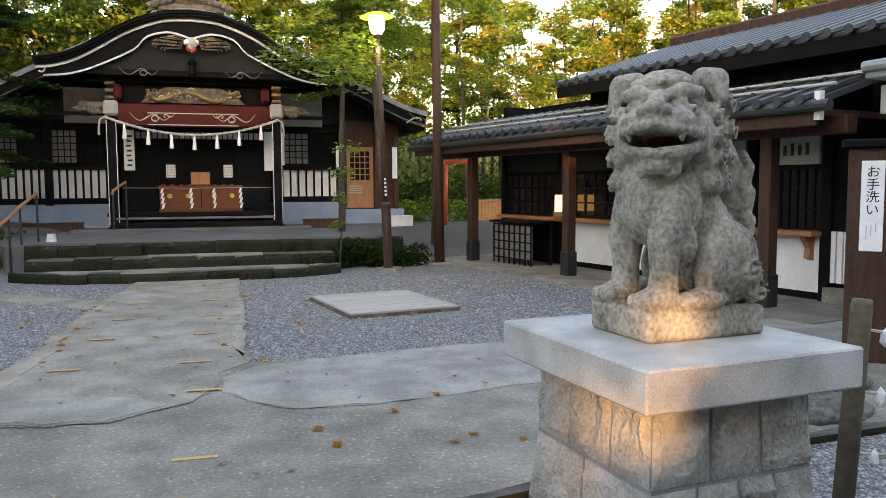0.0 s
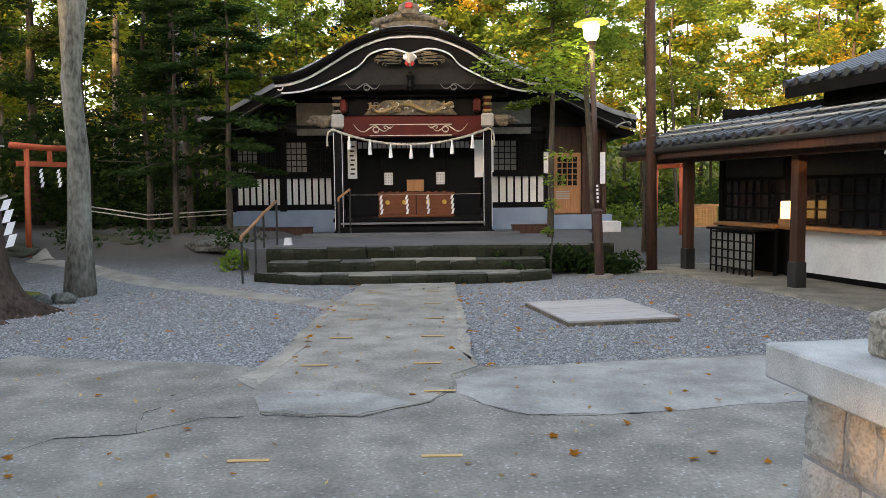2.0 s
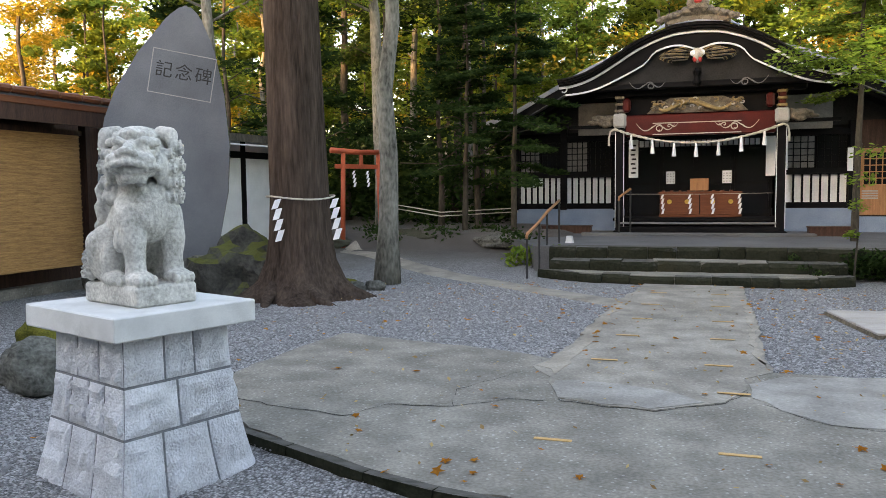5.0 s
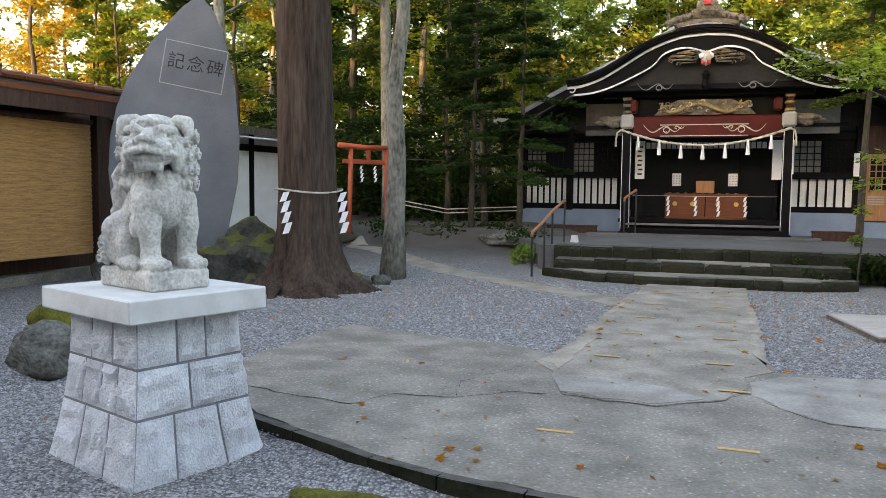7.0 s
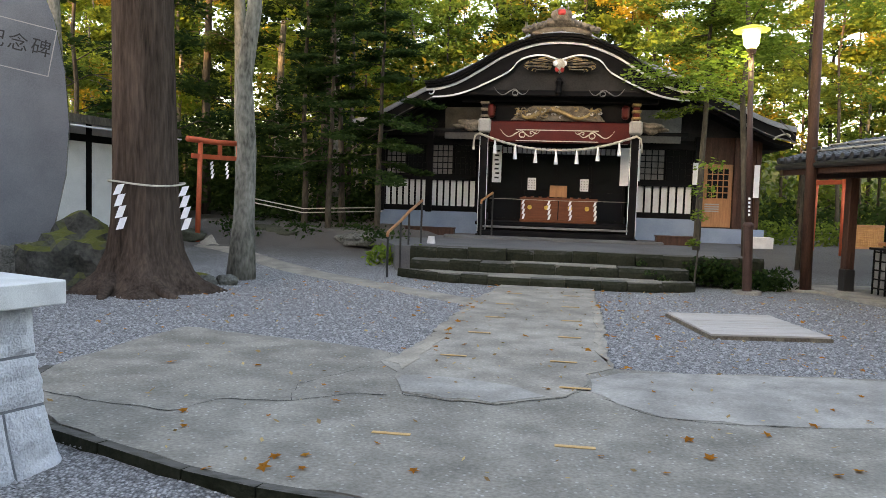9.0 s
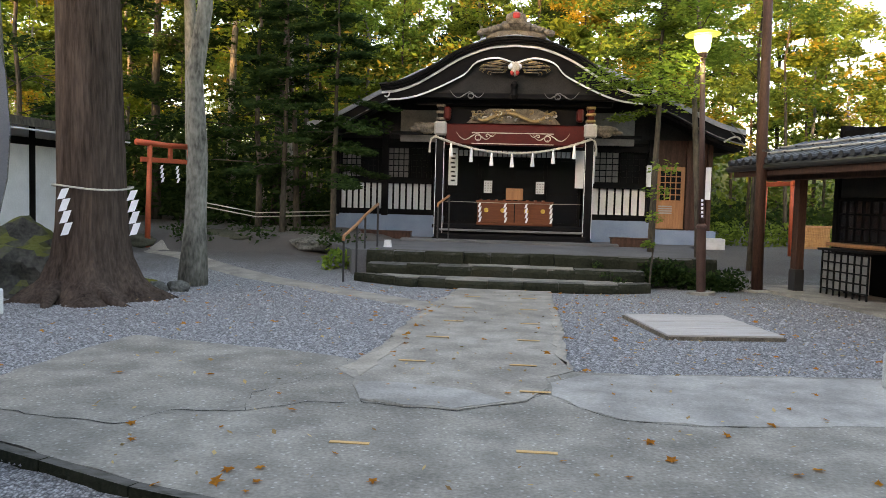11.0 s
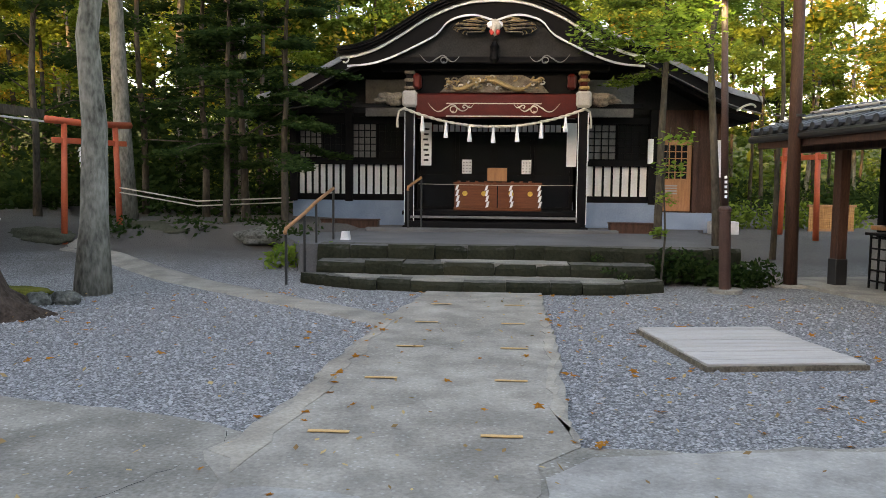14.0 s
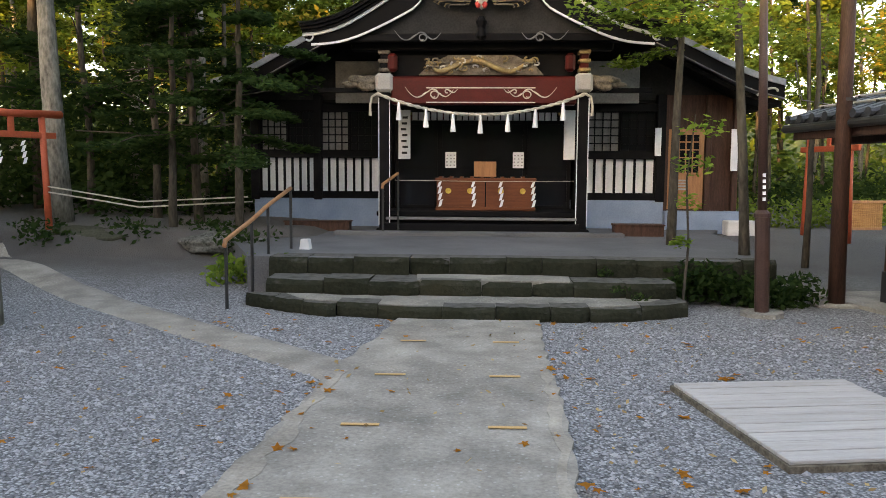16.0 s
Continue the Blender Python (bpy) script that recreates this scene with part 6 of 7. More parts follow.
# stake with paper-tied cord by the near pedestal
st = thing("wooden_stake", "weathered round stake with fortune-paper cords", "stake", pose(2.95, 3.1, 0, 0, 4, 0))
part("shaft", turned([(0.052, -0.15), (0.05, 0.97), (0.045, 1.0)], 12), OLD_WOOD, st, smooth=True)
for k in range(3):
    cord = part("cord", tube([(0, -0.03, 0.86 - 0.3 * k), (1.0, 0.1, 0.74 - 0.3 * k), (2.2, 0.3, 0.8 - 0.3 * k)], 0.008, 5), ROPE, st)
    for q in range(9):
        x = 0.15 + 0.22 * q
        part("tied_paper", blob((x, -0.02 + 0.13 * x / 2.2, 0.83 - 0.3 * k - 0.05 * math.sin(x * 1.4)), (0.035, 0.018, 0.05), q + 9 * k, 0.5, 1), PAPER, cord, "white tied fortune paper")


def make_toilet_sign():
    s = thing("washroom_sign", "brown board with a white washroom sign", "sign", pose(5.35, 5.35, 0, 0, 0, -38))
    part("panel", box(-0.17, 0, -0.1, 0.9, 0.06, 1.85, 0.01), BROWN_WOOD, s)
    part("cap", box(-0.22, -0.06, 1.85, 0.95, 0.12, 1.92, 0.01), BLACK_WOOD, s)
    plate = part("plate", box(-0.075, -0.012, 0.98, 0.1, 0.0, 1.74, 0.004), PAPER, s, "white sign plate")
    for k, ch in enumerate("お手洗い"):
        cu = bpy.data.curves.new("lettering", 'FONT')
        cu.body, cu.size, cu.extrude, cu.align_x = ch, 0.105, 0.002, 'CENTER'
        tmp = bpy.data.objects.new("lettering", cu)
        me = bpy.data.meshes.new_from_object(tmp)
        bpy.data.objects.remove(tmp)
        me.materials.append(INK)
        t = new("lettering", me)
        t.parent = plate
        t.matrix_basis = pose(0.012, -0.0155, 1.61 - 0.105 * k, 90, 0, 0)
    for k in range(3):
        part("writing_bar", box(-0.028 + 0.035 * k, -0.0155, 1.08 + 0.03 * k, -0.022 + 0.035 * k, -0.0125, 1.2 + 0.01 * k), FADED_INK, plate)


make_toilet_sign()


def make_lattice_stand():
    s = thing("lattice_stand", "black lattice stand with white paper panels", "stand", OFFICE @ pose(0.75, 0.25, 0.05))
    part("panel", box(0, 0, 0.1, 1.25, 0.03, 0.75), PAPER_DIM, s, "white paper panel")
    for k in range(8):
        part("lattice_bar", box(1.25 * k / 7 - 0.015, -0.02, 0.0, 1.25 * k / 7 + 0.015, 0.0, 0.8), BLACK_WOOD, s)
    for k in range(5):
        part("lattice_bar", box(0, -0.025, 0.1 + 0.16 * k, 1.25, -0.005, 0.125 + 0.16 * k), BLACK_WOOD, s)
    part("top", box(-0.03, -0.1, 0.79, 1.28, 0.5, 0.83, 0.005), BLACK_WOOD, s)
    for x in (0, 1.2):
        part("leg", box(x, 0.44, 0, x + 0.05, 0.49, 0.79), BLACK_WOOD, s)


make_lattice_stand()
ln = thing("paper_lantern", "small lit lantern at the office window", "lantern", OFFICE @ pose(2.35, 0.72, 0.95))
part("shade", box(-0.12, -0.12, 0.12, 0.12, 0.12, 0.42, 0.01), WARM_GLOW, ln, "glowing warm shade")
part("stand", box(-0.14, -0.14, 0.0, 0.14, 0.14, 0.12, 0.01), HONEY_WOOD, ln)
bf = thing("bamboo_fence", "low tan bamboo screen beyond the office", "fence", pose(7.6, 22.3, height(7.6, 22.3), 0, 0, 10))
part("frame", box(0, 0, 0.0, 1.2, 0.06, 0.06), HONEY_WOOD, bf)
for k in range(24):
    part("cane", tube([(0.025 + 0.05 * k, 0.02, 0.04), (0.025 + 0.05 * k, 0.02, 0.6)], 0.022, 6), BAMBOO, bf)
part("top_rail", box(-0.03, -0.02, 0.6, 1.23, 0.07, 0.66), HONEY_WOOD, bf)
bk = thing("broom", "straw broom hanging on the white wall", "broom", pose(-10.72, 13.6, 0.55))
part("handle", tube([(0, 0, 0.45), (0, 0, 1.3)], 0.015, 6), HONEY_WOOD, bk)
part("bristles", turned([(0.13, 0.0), (0.12, 0.15), (0.05, 0.4), (0.02, 0.46)], 10), BAMBOO, bk)
for z, q in ((1.1, 0), (1.0, 0.3)):
    tagged(part("boundary_rope", tube([(-7.95, 18.25, z + 0.3), (-6.4, 18.6, z + 0.02), (-4.6, 19.3 + q, z + 0.1)], 0.014, 5), ROPE), "thin straw rope strung before the wood", "rope", "boundary ropes")
for k in range(2):
    make_shide(pose(-8.33 + 0.2 * k, 17.53 + 0.4 * k, 2.2, 0, 0, 40), 0.42, "paper streamers of the gate")

# leaves on the ground
def ground_z(x, y):
    inside = 3.6 < y < 13.3 and ((-1.4 < x < 0.5) or (y < 6.6 and -3.5 < x < 6))
    return 0.04 if inside else height(x, y) + 0.008


def make_fallen():
    r = random.Random(77)
    kinds_ = []
    for k in range(5):
        bm = bmesh.new()
        pts = []
        for i in range(10):
            a = 2 * math.pi * i / 10
            rr = (0.06 if i % 2 == 0 else 0.026) * r.uniform(0.7, 1.2)
            pts.append(bm.verts.new((rr * math.cos(a), rr * math.sin(a), 0.012 * r.random())))
        c = bm.verts.new((0, 0, 0.004))
        for i in range(10):
            bm.faces.new((c, pts[i], pts[(i + 1) % 10]))
        me = finish(bm, "fallen_leaf", LEAF_LITTER)
        kinds_.append(me)
    for k in range(330):
        x, y = r.uniform(-5.5, 4.5), 2.2 + 11.5 * r.random()
        if k % 7 == 0:      # drifted along the path's edges
            x, y = (0.52 + r.gauss(0, 0.09) if k % 2 else -1.45 + r.gauss(0, 0.1)), r.uniform(6.8, 13.2)
        if abs(x - PED_R[0]) < 0.7 and abs(y - PED_R[1]) < 0.7 or abs(x - PED_L[0]) < 0.8 and abs(y - PED_L[1]) < 0.8:
            continue
        if -0.9 < x < 0.3 and r.random() < 0.6:
            continue
        ob = tagged(new("fallen_leaf", r.choice(kinds_)), "curled orange-brown fallen maple leaf", "leaf", "fallen leaves")
        s = r.choice((0.5, 0.65, 0.8, 1.0))
        ob.matrix_basis = pose(x, y, ground_z(x, y), r.uniform(-15, 15), r.uniform(-15, 15), r.uniform(0, 360)) @ Matrix.Scale(s, 4)


make_fallen()


def make_litter():
    """Small dry leaf scraps over the gravel and the concrete, too many to count."""
    q = np.random.default_rng(31)
    out = []
    for x0, x1, y0, y1, n in ((0.6, 4.6, 7.2, 13.2, 520), (-5.5, -1.8, 7.6, 13.5, 160), (-4.0, 5.0, 3.8, 7.0, 170), (-1.4, 0.4, 6.5, 13.2, 90), (0.5, 5.5, 1.8, 3.4, 60)):
        for x, y in zip(q.uniform(x0, x1, n), q.uniform(y0, y1, n)):
            if abs(x - 2.17) < 0.85 and abs(y - 9.98) < 0.95:
                continue
            z = max(ground_z(x, y), 0.043 if y < 13.3 and y > 3.8 else 0.0) + 0.012
            a, d = q.uniform(0, 6.28), q.uniform(0.012, 0.03)
            u, v = np.array((math.cos(a), math.sin(a), q.normal() * 0.3)) * d, np.array((-math.sin(a), math.cos(a), q.normal() * 0.3)) * d * 0.55
            c = np.array((x, y, z))
            out += [c - u, c + v, c + u, c - v]
    me = bpy.data.meshes.new("leaf_litter")
    me.from_pydata([tuple(o) for o in out], [], np.arange(len(out)).reshape(-1, 4).tolist())
    me.materials.append(LEAF_SCRAP)
    tagged(new("leaf_litter", me), "scattered tan scraps of dry leaf", "leaf litter", kind="stuff")


make_litter()


def make_crack(line, seed):
    r = random.Random(seed)
    pts = []
    for (a, b), (c, d) in zip(line, line[1:]):
        for k in range(5):
            pts.append((a + (c - a) * k / 5 + r.uniform(-0.02, 0.02), b + (d - b) * k / 5 + r.uniform(-0.02, 0.02)))
    bm = bmesh.new()
    rows = [[bm.verts.new((x, y + s * r.uniform(0.002, 0.009), 0.0335)) for s in (-1, 1)] for x, y in pts]
    for a, b in zip(rows, rows[1:]):
        bm.faces.new((a[0], b[0], b[1], a[1]))
    tagged(part("crack", bm, DARK_BOARD), "dark crack running across the concrete apron", "crack", kind="structure")


make_crack([(-3.9, 5.0), (-3.38, 4.86), (-2.78, 4.76), (-2.59, 5.15), (-2.1, 5.2), (-1.73, 5.52), (-1.4, 5.55)], 1)
make_crack([(-1.37, 5.6), (-1.0, 5.5), (-0.6, 5.48), (-0.1, 5.83), (0.12, 6.3)], 2)
make_crack([(0.2, 5.85), (0.5, 5.45), (0.67, 5.42), (1.01, 5.35), (1.54, 5.45), (2.24, 5.56), (3.2, 5.68)], 3)
make_crack([(-1.75, 7.1), (-1.6, 6.6), (-1.4, 6.3), (-1.45, 5.9)], 4)
make_crack([(-2.1, 5.2), (-2.2, 5.7), (-1.95, 6.2), (-1.75, 6.6)], 6)


# ---- trees ----
def make_tree(name, label, m, h, r0, bark, leaf, crown_from, spread, clumps, per, size, seed, limbs=9, flat=0.5, group=""):
    """A tapered trunk with limbs and a crown of many small leaves."""
    rnd = random.Random(seed)
    s = thing(name, label, "tree", m, group)
    pts = trunk_points(0, 0, -0.2, h, (rnd.uniform(-0.5, 0.5), rnd.uniform(-0.5, 0.5)), 9, seed, 0.22)
    bm = tube(pts, [r0 * (1.25 if i == 0 else 1 - 0.8 * i / 9) for i in range(10)], 10, wobble=0.15, seed=seed)
    cl = []
    for k in range(limbs):
        t = crown_from + (1 - crown_from) * (k + rnd.random()) / limbs
        i = min(8, int(t * 9))
        a = Vector(pts[i]).lerp(Vector(pts[i + 1]), t * 9 - i)
        ang = rnd.uniform(0, 2 * math.pi)
        ln = spread * (1.15 - 0.6 * t) * rnd.uniform(0.6, 1.1)
        e = a + Vector((math.cos(ang) * ln, math.sin(ang) * ln, ln * rnd.uniform(0.05, 0.45)))
        mid = a.lerp(e, 0.5) + Vector((0, 0, 0.12 * ln))
        tube([a, mid, e], [r0 * 0.3 * (1.1 - t), r0 * 0.2 * (1.1 - t), 0.012], 5, bm)
        for f in (0.45, 0.75, 1.0):
            c = a.lerp(e, f) + Vector((rnd.uniform(-0.3, 0.3), rnd.uniform(-0.3, 0.3), rnd.uniform(-0.1, 0.3)))
            cl.append((c, (spread * 0.30 * rnd.uniform(0.7, 1.2), spread * 0.30 * rnd.uniform(0.7, 1.2), spread * 0.13)))
    part("trunk", bm, bark, s, smooth=True)
    rnd.shuffle(cl)
    me = leaf_cloud(cl[:clumps], per, size, seed, flat)
    me.materials.append(leaf)
    c = new("crown", me)
    c.parent = s
    return s


rnd = random.Random(11)
kinds = []
for k, (leaf, h, r0, sp, cf, lab, bark) in enumerate((
        (LEAF_GREEN, 12, 0.13, 2.4, 0.3, "tall green broadleaf tree in the wood", GREY_BARK),
        (LEAF_YELLOW, 13, 0.14, 2.6, 0.3, "tall tree in the wood with leaves coloured sunlit yellow", DARK_BARK),
        (LEAF_BRIGHT, 11, 0.12, 2.5, 0.28, "light green woodland tree", GREY_BARK),
        (LEAF_DARK, 14, 0.17, 2.2, 0.25, "dark conifer in the wood", DARK_BARK))):
    kinds.append(make_tree("woodland_tree", lab, pose(-30 + 18 * k, 44, 0.5), h, r0, bark, leaf, cf, sp, 32, 250, 0.086, 20 + k, limbs=14, group="trees of the wood"))
placed = []
for k in range(400):
    x, y = rnd.uniform(-30, 30), rnd.uniform(22, 52)
    if abs(x - 0.2) < 7.2 and y < 31 or (4.5 < x < 16 and y < 27) or (x < -9 and y < 24):
        continue
    if any((x - a) ** 2 + (y - b) ** 2 < (2.0 + 0.03 * y) ** 2 for a, b in placed):
        continue
    placed.append((x, y))
    right = x > 4
    if right and rnd.random() < 0.3:
        continue
    kind = rnd.choices(kinds, (3, 2.4, 1.2, 2.2) if not right else (1.5, 3.2, 2.0, 1.2))[0]
    copy_thing(kind, pose(x, y, height(x, y) - 0.05, 0, 0, rnd.uniform(0, 360)) ) if len(placed) < 95 else None
# dark young conifers left of the shrine
for x, y, h in ((-5.6, 19.5, 7.5), (-7.3, 21.5, 9), (-10.5, 19.6, 10), (-12.5, 17.5, 10), (-9.3, 22.5, 11), (-14, 21, 12)):
    make_tree("conifer_tree", "dark green conifer beside the shrine", pose(x, y, height(x, y) - 0.05), h, 0.09, DARK_BARK, LEAF_DARK, 0.18, 2.1, 22, 130, 0.10, int(x * 7 + 200), limbs=14, flat=0.3, group="conifers by the shrine")
make_tree("broadleaf_tree", "slender tree with lichen-spotted grey bark", pose(-5.6, 12.75, 0), 11, 0.2, GREY_BARK, LEAF_GREEN, 0.5, 2.8, 26, 170, 0.1, 5, limbs=10)
# maple behind the street lamp
make_tree("maple_tree", "bright green maple beside the street lamp", pose(3.6, 15.9, 0.35), 8.0, 0.075, DARK_BARK, LEAF_BRIGHT, 0.42, 2.7, 44, 300, 0.05, 31, limbs=17, flat=0.25)
make_tree("maple_tree", "slim green maple behind the lamp post", pose(5.0, 17.3, 0.4), 8.5, 0.05, DARK_BARK, LEAF_BRIGHT, 0.45, 2.6, 36, 300, 0.05, 33, limbs=13, flat=0.25)


def make_fir(x, y, h, low, reach, leaf, seed, label, per=120, size=0.05):
    """A young conifer: a straight stem with drooping tiers of flat needle sprays."""
    rnd = random.Random(seed)
    s = thing("conifer_tree", label, "tree", pose(x, y, height(x, y) - 0.05), "conifers by the shrine")
    bm = tube(trunk_points(0, 0, -0.2, h, (0.1, 0), 9, seed, 0.06), [0.075 * (1.1 - 0.1 * i) for i in range(10)], 8)
    cl = []
    z, a = low, 0.0
    while z < h - 0.2:
        a += 2.4 + rnd.uniform(-0.4, 0.4)
        ln = reach * (1 - 0.75 * (z - low) / (h - low)) * rnd.uniform(0.65, 1.1)
        tip = Vector((math.cos(a) * ln, math.sin(a) * ln, z - 0.18 * ln + rnd.uniform(-0.1, 0.15)))
        root = Vector((0, 0, z))
        tube([root, root.lerp(tip, 0.5) + Vector((0, 0, 0.1)), tip], [0.02, 0.013, 0.005], 5, bm)
        for f in (0.3, 0.5, 0.7, 0.88, 1.0):
            cl.append((root.lerp(tip, f) + Vector((rnd.uniform(-0.12, 0.12), rnd.uniform(-0.12, 0.12), 0.04)), (0.34, 0.34, 0.07)))
        z += 0.19
    part("trunk", bm, DARK_BARK, s, smooth=True)
    me = leaf_cloud(cl, per, size, seed, 0.22)
    me.materials.append(leaf)
    new("crown", me).parent = s
    return s


make_fir(-4.4, 18.1, 6.2, 1.3, 2.0, LEAF_DARK, 78, "dark young conifer overhanging the porch roof", 130, 0.055)
make_fir(-5.7, 18.4, 6.0, 1.5, 1.7, LEAF_DARK, 79, "dark conifer with drooping sprays before the wood", 80, 0.055)
make_fir(2.9, 17.4, 7.2, 3.2, 1.5, LEAF_GREEN, 80, "slim green conifer overhanging the porch eave", 90, 0.05)
# crowns take the brighter leaf colour to make up for blocked sky light
for k, (x, y, r0) in enumerate(((-8.2, 19.2, 0.2), (-11.5, 16.6, 0.2), (-7.0, 23.5, 0.15), (-9.6, 25.5, 0.17))):
    make_tree("broadleaf_tree", "tall lichen-spotted trunk at the wood's edge", pose(x, y, height(x, y)), 13, r0, GREY_BARK, LEAF_BRIGHT, 0.42, 3.0, 36, 170, 0.085, 90 + k, limbs=13, group="trunks at the wood's edge")
# slender trunks deeper in the wood
thin = make_tree("slim_tree", "slim dark trunk deep in the wood", pose(-16, 30, 0.5), 12, 0.08, DARK_BARK, LEAF_GREEN, 0.35, 1.9, 20, 110, 0.13, 61, limbs=8, group="slim trees")
for k in range(70):
    x, y = rnd.uniform(-26, 24), rnd.uniform(23, 45)
    if abs(x - 0.2) < 6.5 and y < 30 or 5.5 < x < 15 and y < 26:
        continue
    copy_thing(thin, pose(x, y, height(x, y) - 0.05, rnd.uniform(-3, 3), rnd.uniform(-3, 3), rnd.uniform(0, 360)))
# undergrowth and the far wood, too many leaves to count
r = np.random.default_rng(5)
far = leaf_cloud([((x, 36 + 20 * r.random(), 0.3 + 8 * r.random() ** 1.8), (1.7, 1.0, 1.2)) for x in np.linspace(-60, 60, 850)]
                 + [((x, 38 + 12 * r.random(), 5 + 9 * r.random()), (1.6, 1.0, 1.1)) for x in np.linspace(-52, 4, 180)], 90, 0.2, 12, 0.6)
far.materials.append(LEAF_GREEN)
tagged(new("far_wood", far), "dense far woodland foliage", "woodland", kind="stuff")
und = leaf_cloud([((x, 30 + 12 * r.random(), 0.6 + 0.9 * r.random()), (1.3, 0.8, 0.7)) for x in np.linspace(-34, 34, 120)], 150, 0.13, 13, 0.6)
und.materials.append(LEAF_DARK)
tagged(new("undergrowth", und), "dark woodland undergrowth", "undergrowth", kind="stuff")
lft = leaf_cloud([((-11.5 - 9 * r.random(), 16.5 + 14 * r.random(), 0.6 + 1.3 * r.random()), (1.1, 0.9, 0.7)) for x in range(60)], 150, 0.11, 14, 0.6)
lft.materials.append(LEAF_DARK)
tagged(new("undergrowth", lft), "dark undergrowth beside the gate", "undergrowth", kind="stuff")
q = np.random.default_rng(21)
shade = leaf_cloud([((-17 + 12 * q.random(), 22 + 7 * q.random(), 0.5 + 3.1 * q.random() ** 1.2), (1.1, 0.8, 0.65)) for x in range(150)], 110, 0.11, 16, 0.5)
shade.materials.append(LEAF_DARK)
tagged(new("undergrowth", shade), "dark evergreen thicket under the trees", "undergrowth", kind="stuff")
# bright and yellow leaf colours stand in for sun glowing through the canopy
for leaf, seed, n, x0, x1 in ((LEAF_BRIGHT, 17, 190, -26, 5), (LEAF_BRIGHT, 18, 110, -24, 18), (LEAF_YELLOW, 19, 130, -28, 22)):
    canopy = leaf_cloud([((x0 + (x1 - x0) * q.random(), 26 + 9 * q.random(), 4.0 + 8 * q.random()), (1.2, 0.9, 0.4)) for x in range(n)], 110, 0.10, seed, 0.4)
    canopy.materials.append(leaf)
    tagged(new("woodland_canopy", canopy), "layered canopy of the wood in sunlit leaf colours", "woodland", kind="stuff")
green = leaf_cloud([((2 + 13 * q.random(), 24.5 + 7 * q.random(), 3.2 + 6 * q.random()), (1.1, 0.8, 0.35)) for x in range(75)], 120, 0.085, 22, 0.35)
green.materials.append(LEAF_GREEN)
tagged(new("woodland_canopy", green), "green maple sprays beside the shrine", "woodland", kind="stuff")
# wooded hills far off
hill = bmesh.new()
ring = []
for k in range(121):
    a = 2 * math.pi * k / 120
    h = 7.5 + 2.2 * noise.noise(Vector((math.cos(a) * 4, math.sin(a) * 4, 0))) + 1.2 * noise.noise(Vector((math.cos(a) * 19, math.sin(a) * 19, 2)))
    ring.append([hill.verts.new((math.cos(a) * q, 8 + math.sin(a) * q, z)) for q, z in ((74, -1), (75, h * 0.6), (78, h))])
for a, b in zip(ring, ring[1:]):
    for k in range(2):
        hill.faces.new((a[k], b[k], b[k + 1], a[k + 1]))
tagged(part("backdrop_hill", hill, HILL), "dark wooded hillside in the distance", "backdrop", kind="structure")
# unseen leaf screen added behind the walker to block the low sun; gaps shape beams
slope = math.tan(radians(SUN_ELEVATION)) / math.cos(radians(SUN_AZIMUTH - 180))
clumps = []
for row in range(3):
    for x in np.arange(-40, 36, 1.3):
        for z in np.arange(0.5, 14.4, 1.4):
            clumps.append(((x + 0.4 * r.normal(), -14 - 2.2 * row + 0.3 * r.normal(), z + 0.4 * r.normal()), (1.1, 0.8, 0.9)))
clumps = [c for c in clumps if not (abs(c[0][0] - (-6.43 + 0.475 * (c[0][1] + 14))) < 0.9 and min(abs(c[0][2] - (q - slope * (c[0][1] + 14))) for q in (3.35, 6.1)) < 1.22)]
back = leaf_cloud(clumps, 130, 0.36, 15, 0.8, 12.6)
back.materials.append(LEAF_SCREEN)
tagged(new("back_wood", back), "unseen leaf screen added behind the camera to block the low sun", "woodland", kind="stuff")
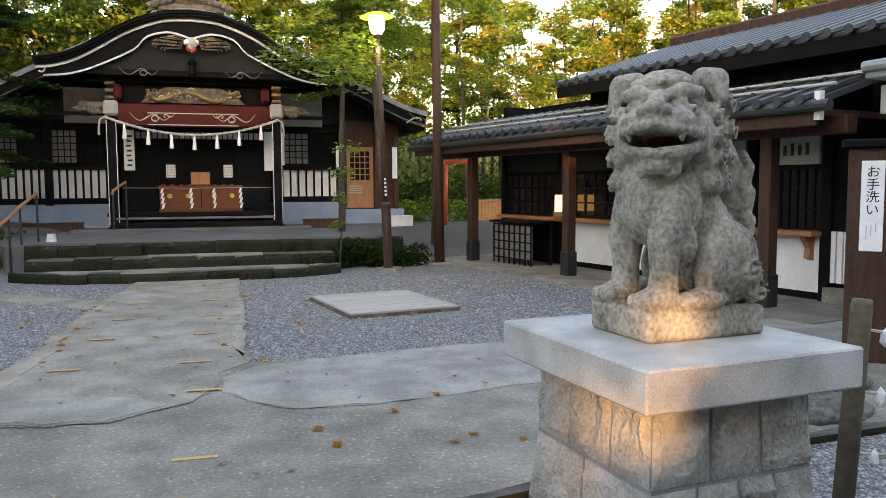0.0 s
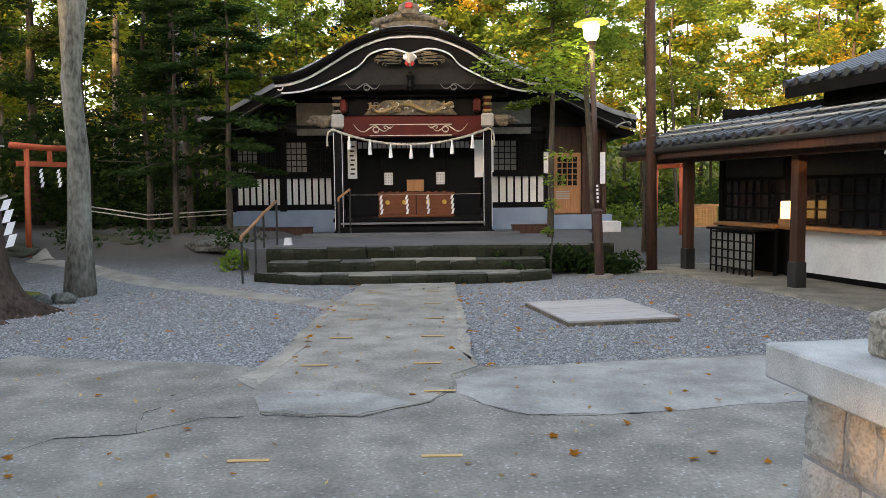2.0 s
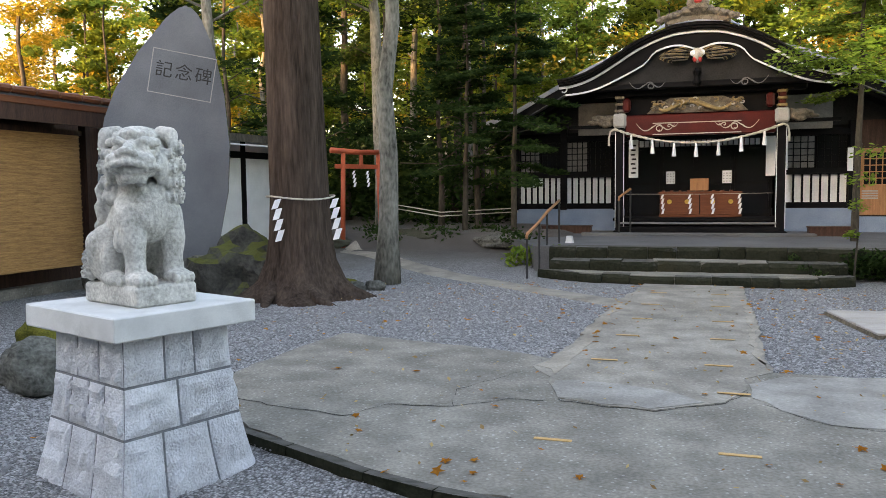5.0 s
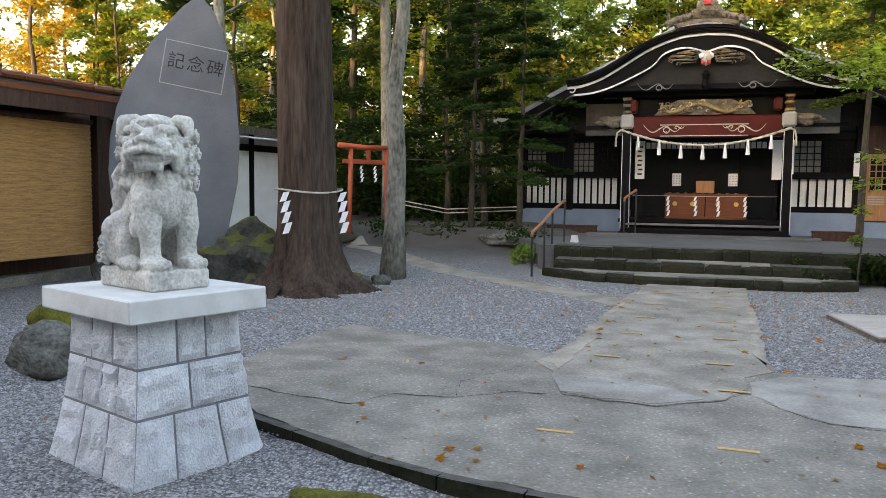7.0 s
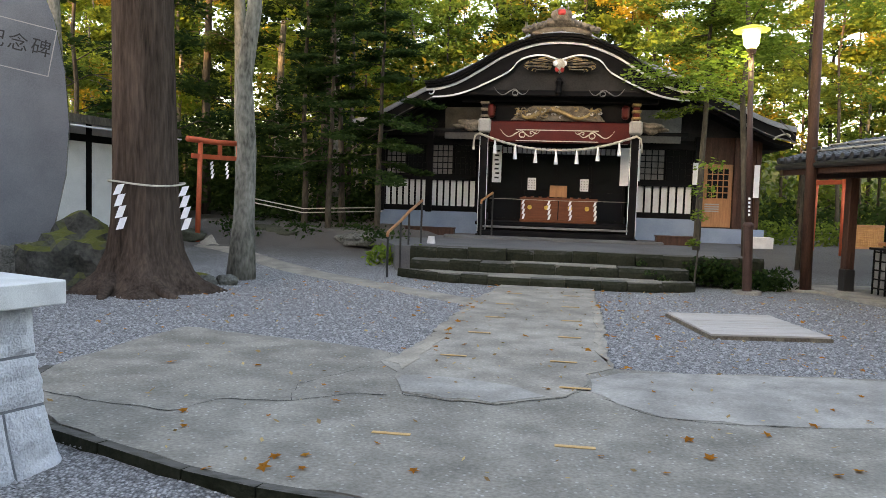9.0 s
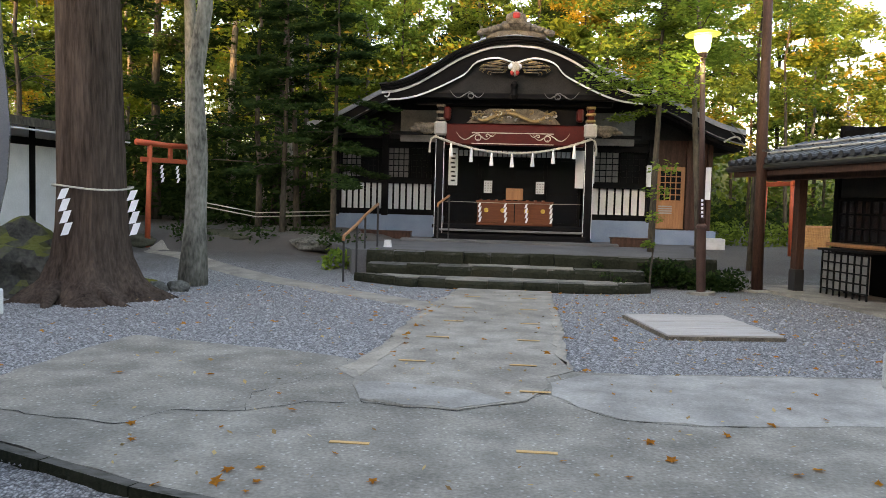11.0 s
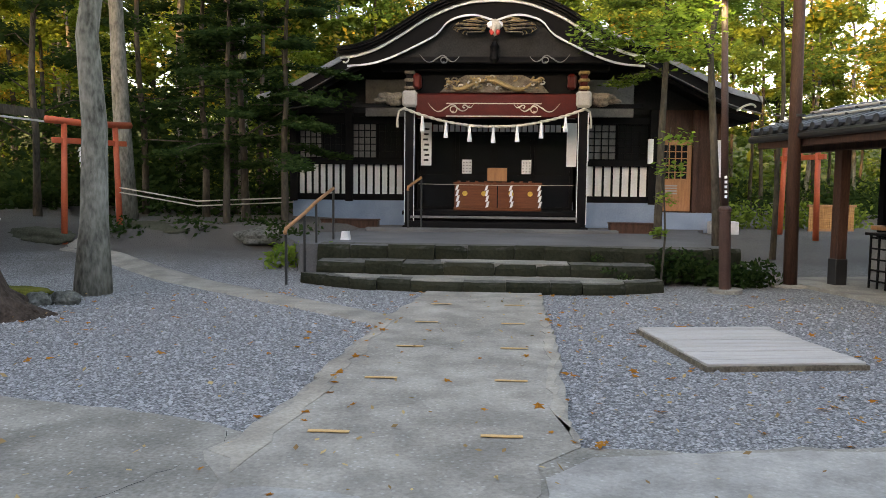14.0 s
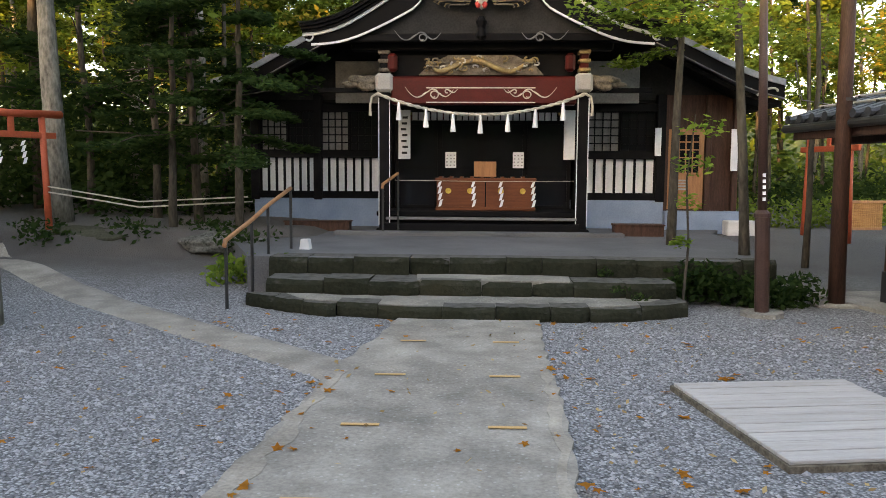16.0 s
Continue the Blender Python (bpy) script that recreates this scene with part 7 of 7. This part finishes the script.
# unseen tree copies added behind the camera, standing in the same screen
for k in (0, 3, 9, 12, 15):
    copy_thing(rnd.choice((kinds[0], kinds[3])), pose(-32 + 4 * k + (2 if k == 6 else 0), -15 - rnd.uniform(0, 4), -0.05, 0, 0, rnd.uniform(0, 360)))


# ---- loose gravel ----
def make_gravel():
    r = np.random.default_rng(8)
    n = 60000
    x, y = r.uniform(-8, 6, n), 1.5 + 11.5 * r.random(n) ** 1.3

    def inside(poly, px, py):
        hit = np.zeros(len(px), bool)
        for (a, b), (c, d) in zip(poly, poly[1:] + poly[:1]):
            cross = ((b > py) != (d > py)) & (px < (c - a) * (py - b) / (d - b + 1e-12) + a)
            hit ^= cross
        return hit
    keep = ~(inside(APRON, x, y) | inside(PATHWAY, x, y) | ((abs(x - 2.17) < 0.85) & (abs(y - 9.98) < 0.95)))
    keep &= ~((abs(y - 3.75) < 0.35) & (x > -3) & (x < 5))
    x, y = x[keep], y[keep]
    n = len(x)
    z = np.array([height(a, b) for a, b in zip(x, y)])
    base = np.array([(1, 0, 0), (-1, 0, 0), (0, 1, 0), (0, -1, 0), (0, 0, 0.7), (0, 0, -0.5)], float)
    s = 0.008 + 0.016 * r.random((n, 1, 1)) ** 2
    ang = r.random(n) * 6.28
    v = base[None] * (0.6 + 0.8 * r.random((n, 6, 1))) * s
    c, sn = np.cos(ang)[:, None], np.sin(ang)[:, None]
    vx, vy = v[..., 0] * c - v[..., 1] * sn, v[..., 0] * sn + v[..., 1] * c
    co = np.stack([vx + x[:, None], vy + y[:, None], v[..., 2] + z[:, None] + 0.004], -1).reshape(-1, 3)
    f = np.array([(0, 2, 4), (2, 1, 4), (1, 3, 4), (3, 0, 4), (2, 0, 5), (1, 2, 5), (3, 1, 5), (0, 3, 5)])
    faces = (f[None] + 6 * np.arange(n)[:, None, None]).reshape(-1, 3)
    me = bpy.data.meshes.new("loose_gravel")
    me.from_pydata(co.tolist(), [], faces.tolist())
    me.materials.append(STONES)
    tagged(new("loose_gravel", me), "loose blue-grey crushed stones of the yard", "gravel", kind="stuff")


make_gravel()
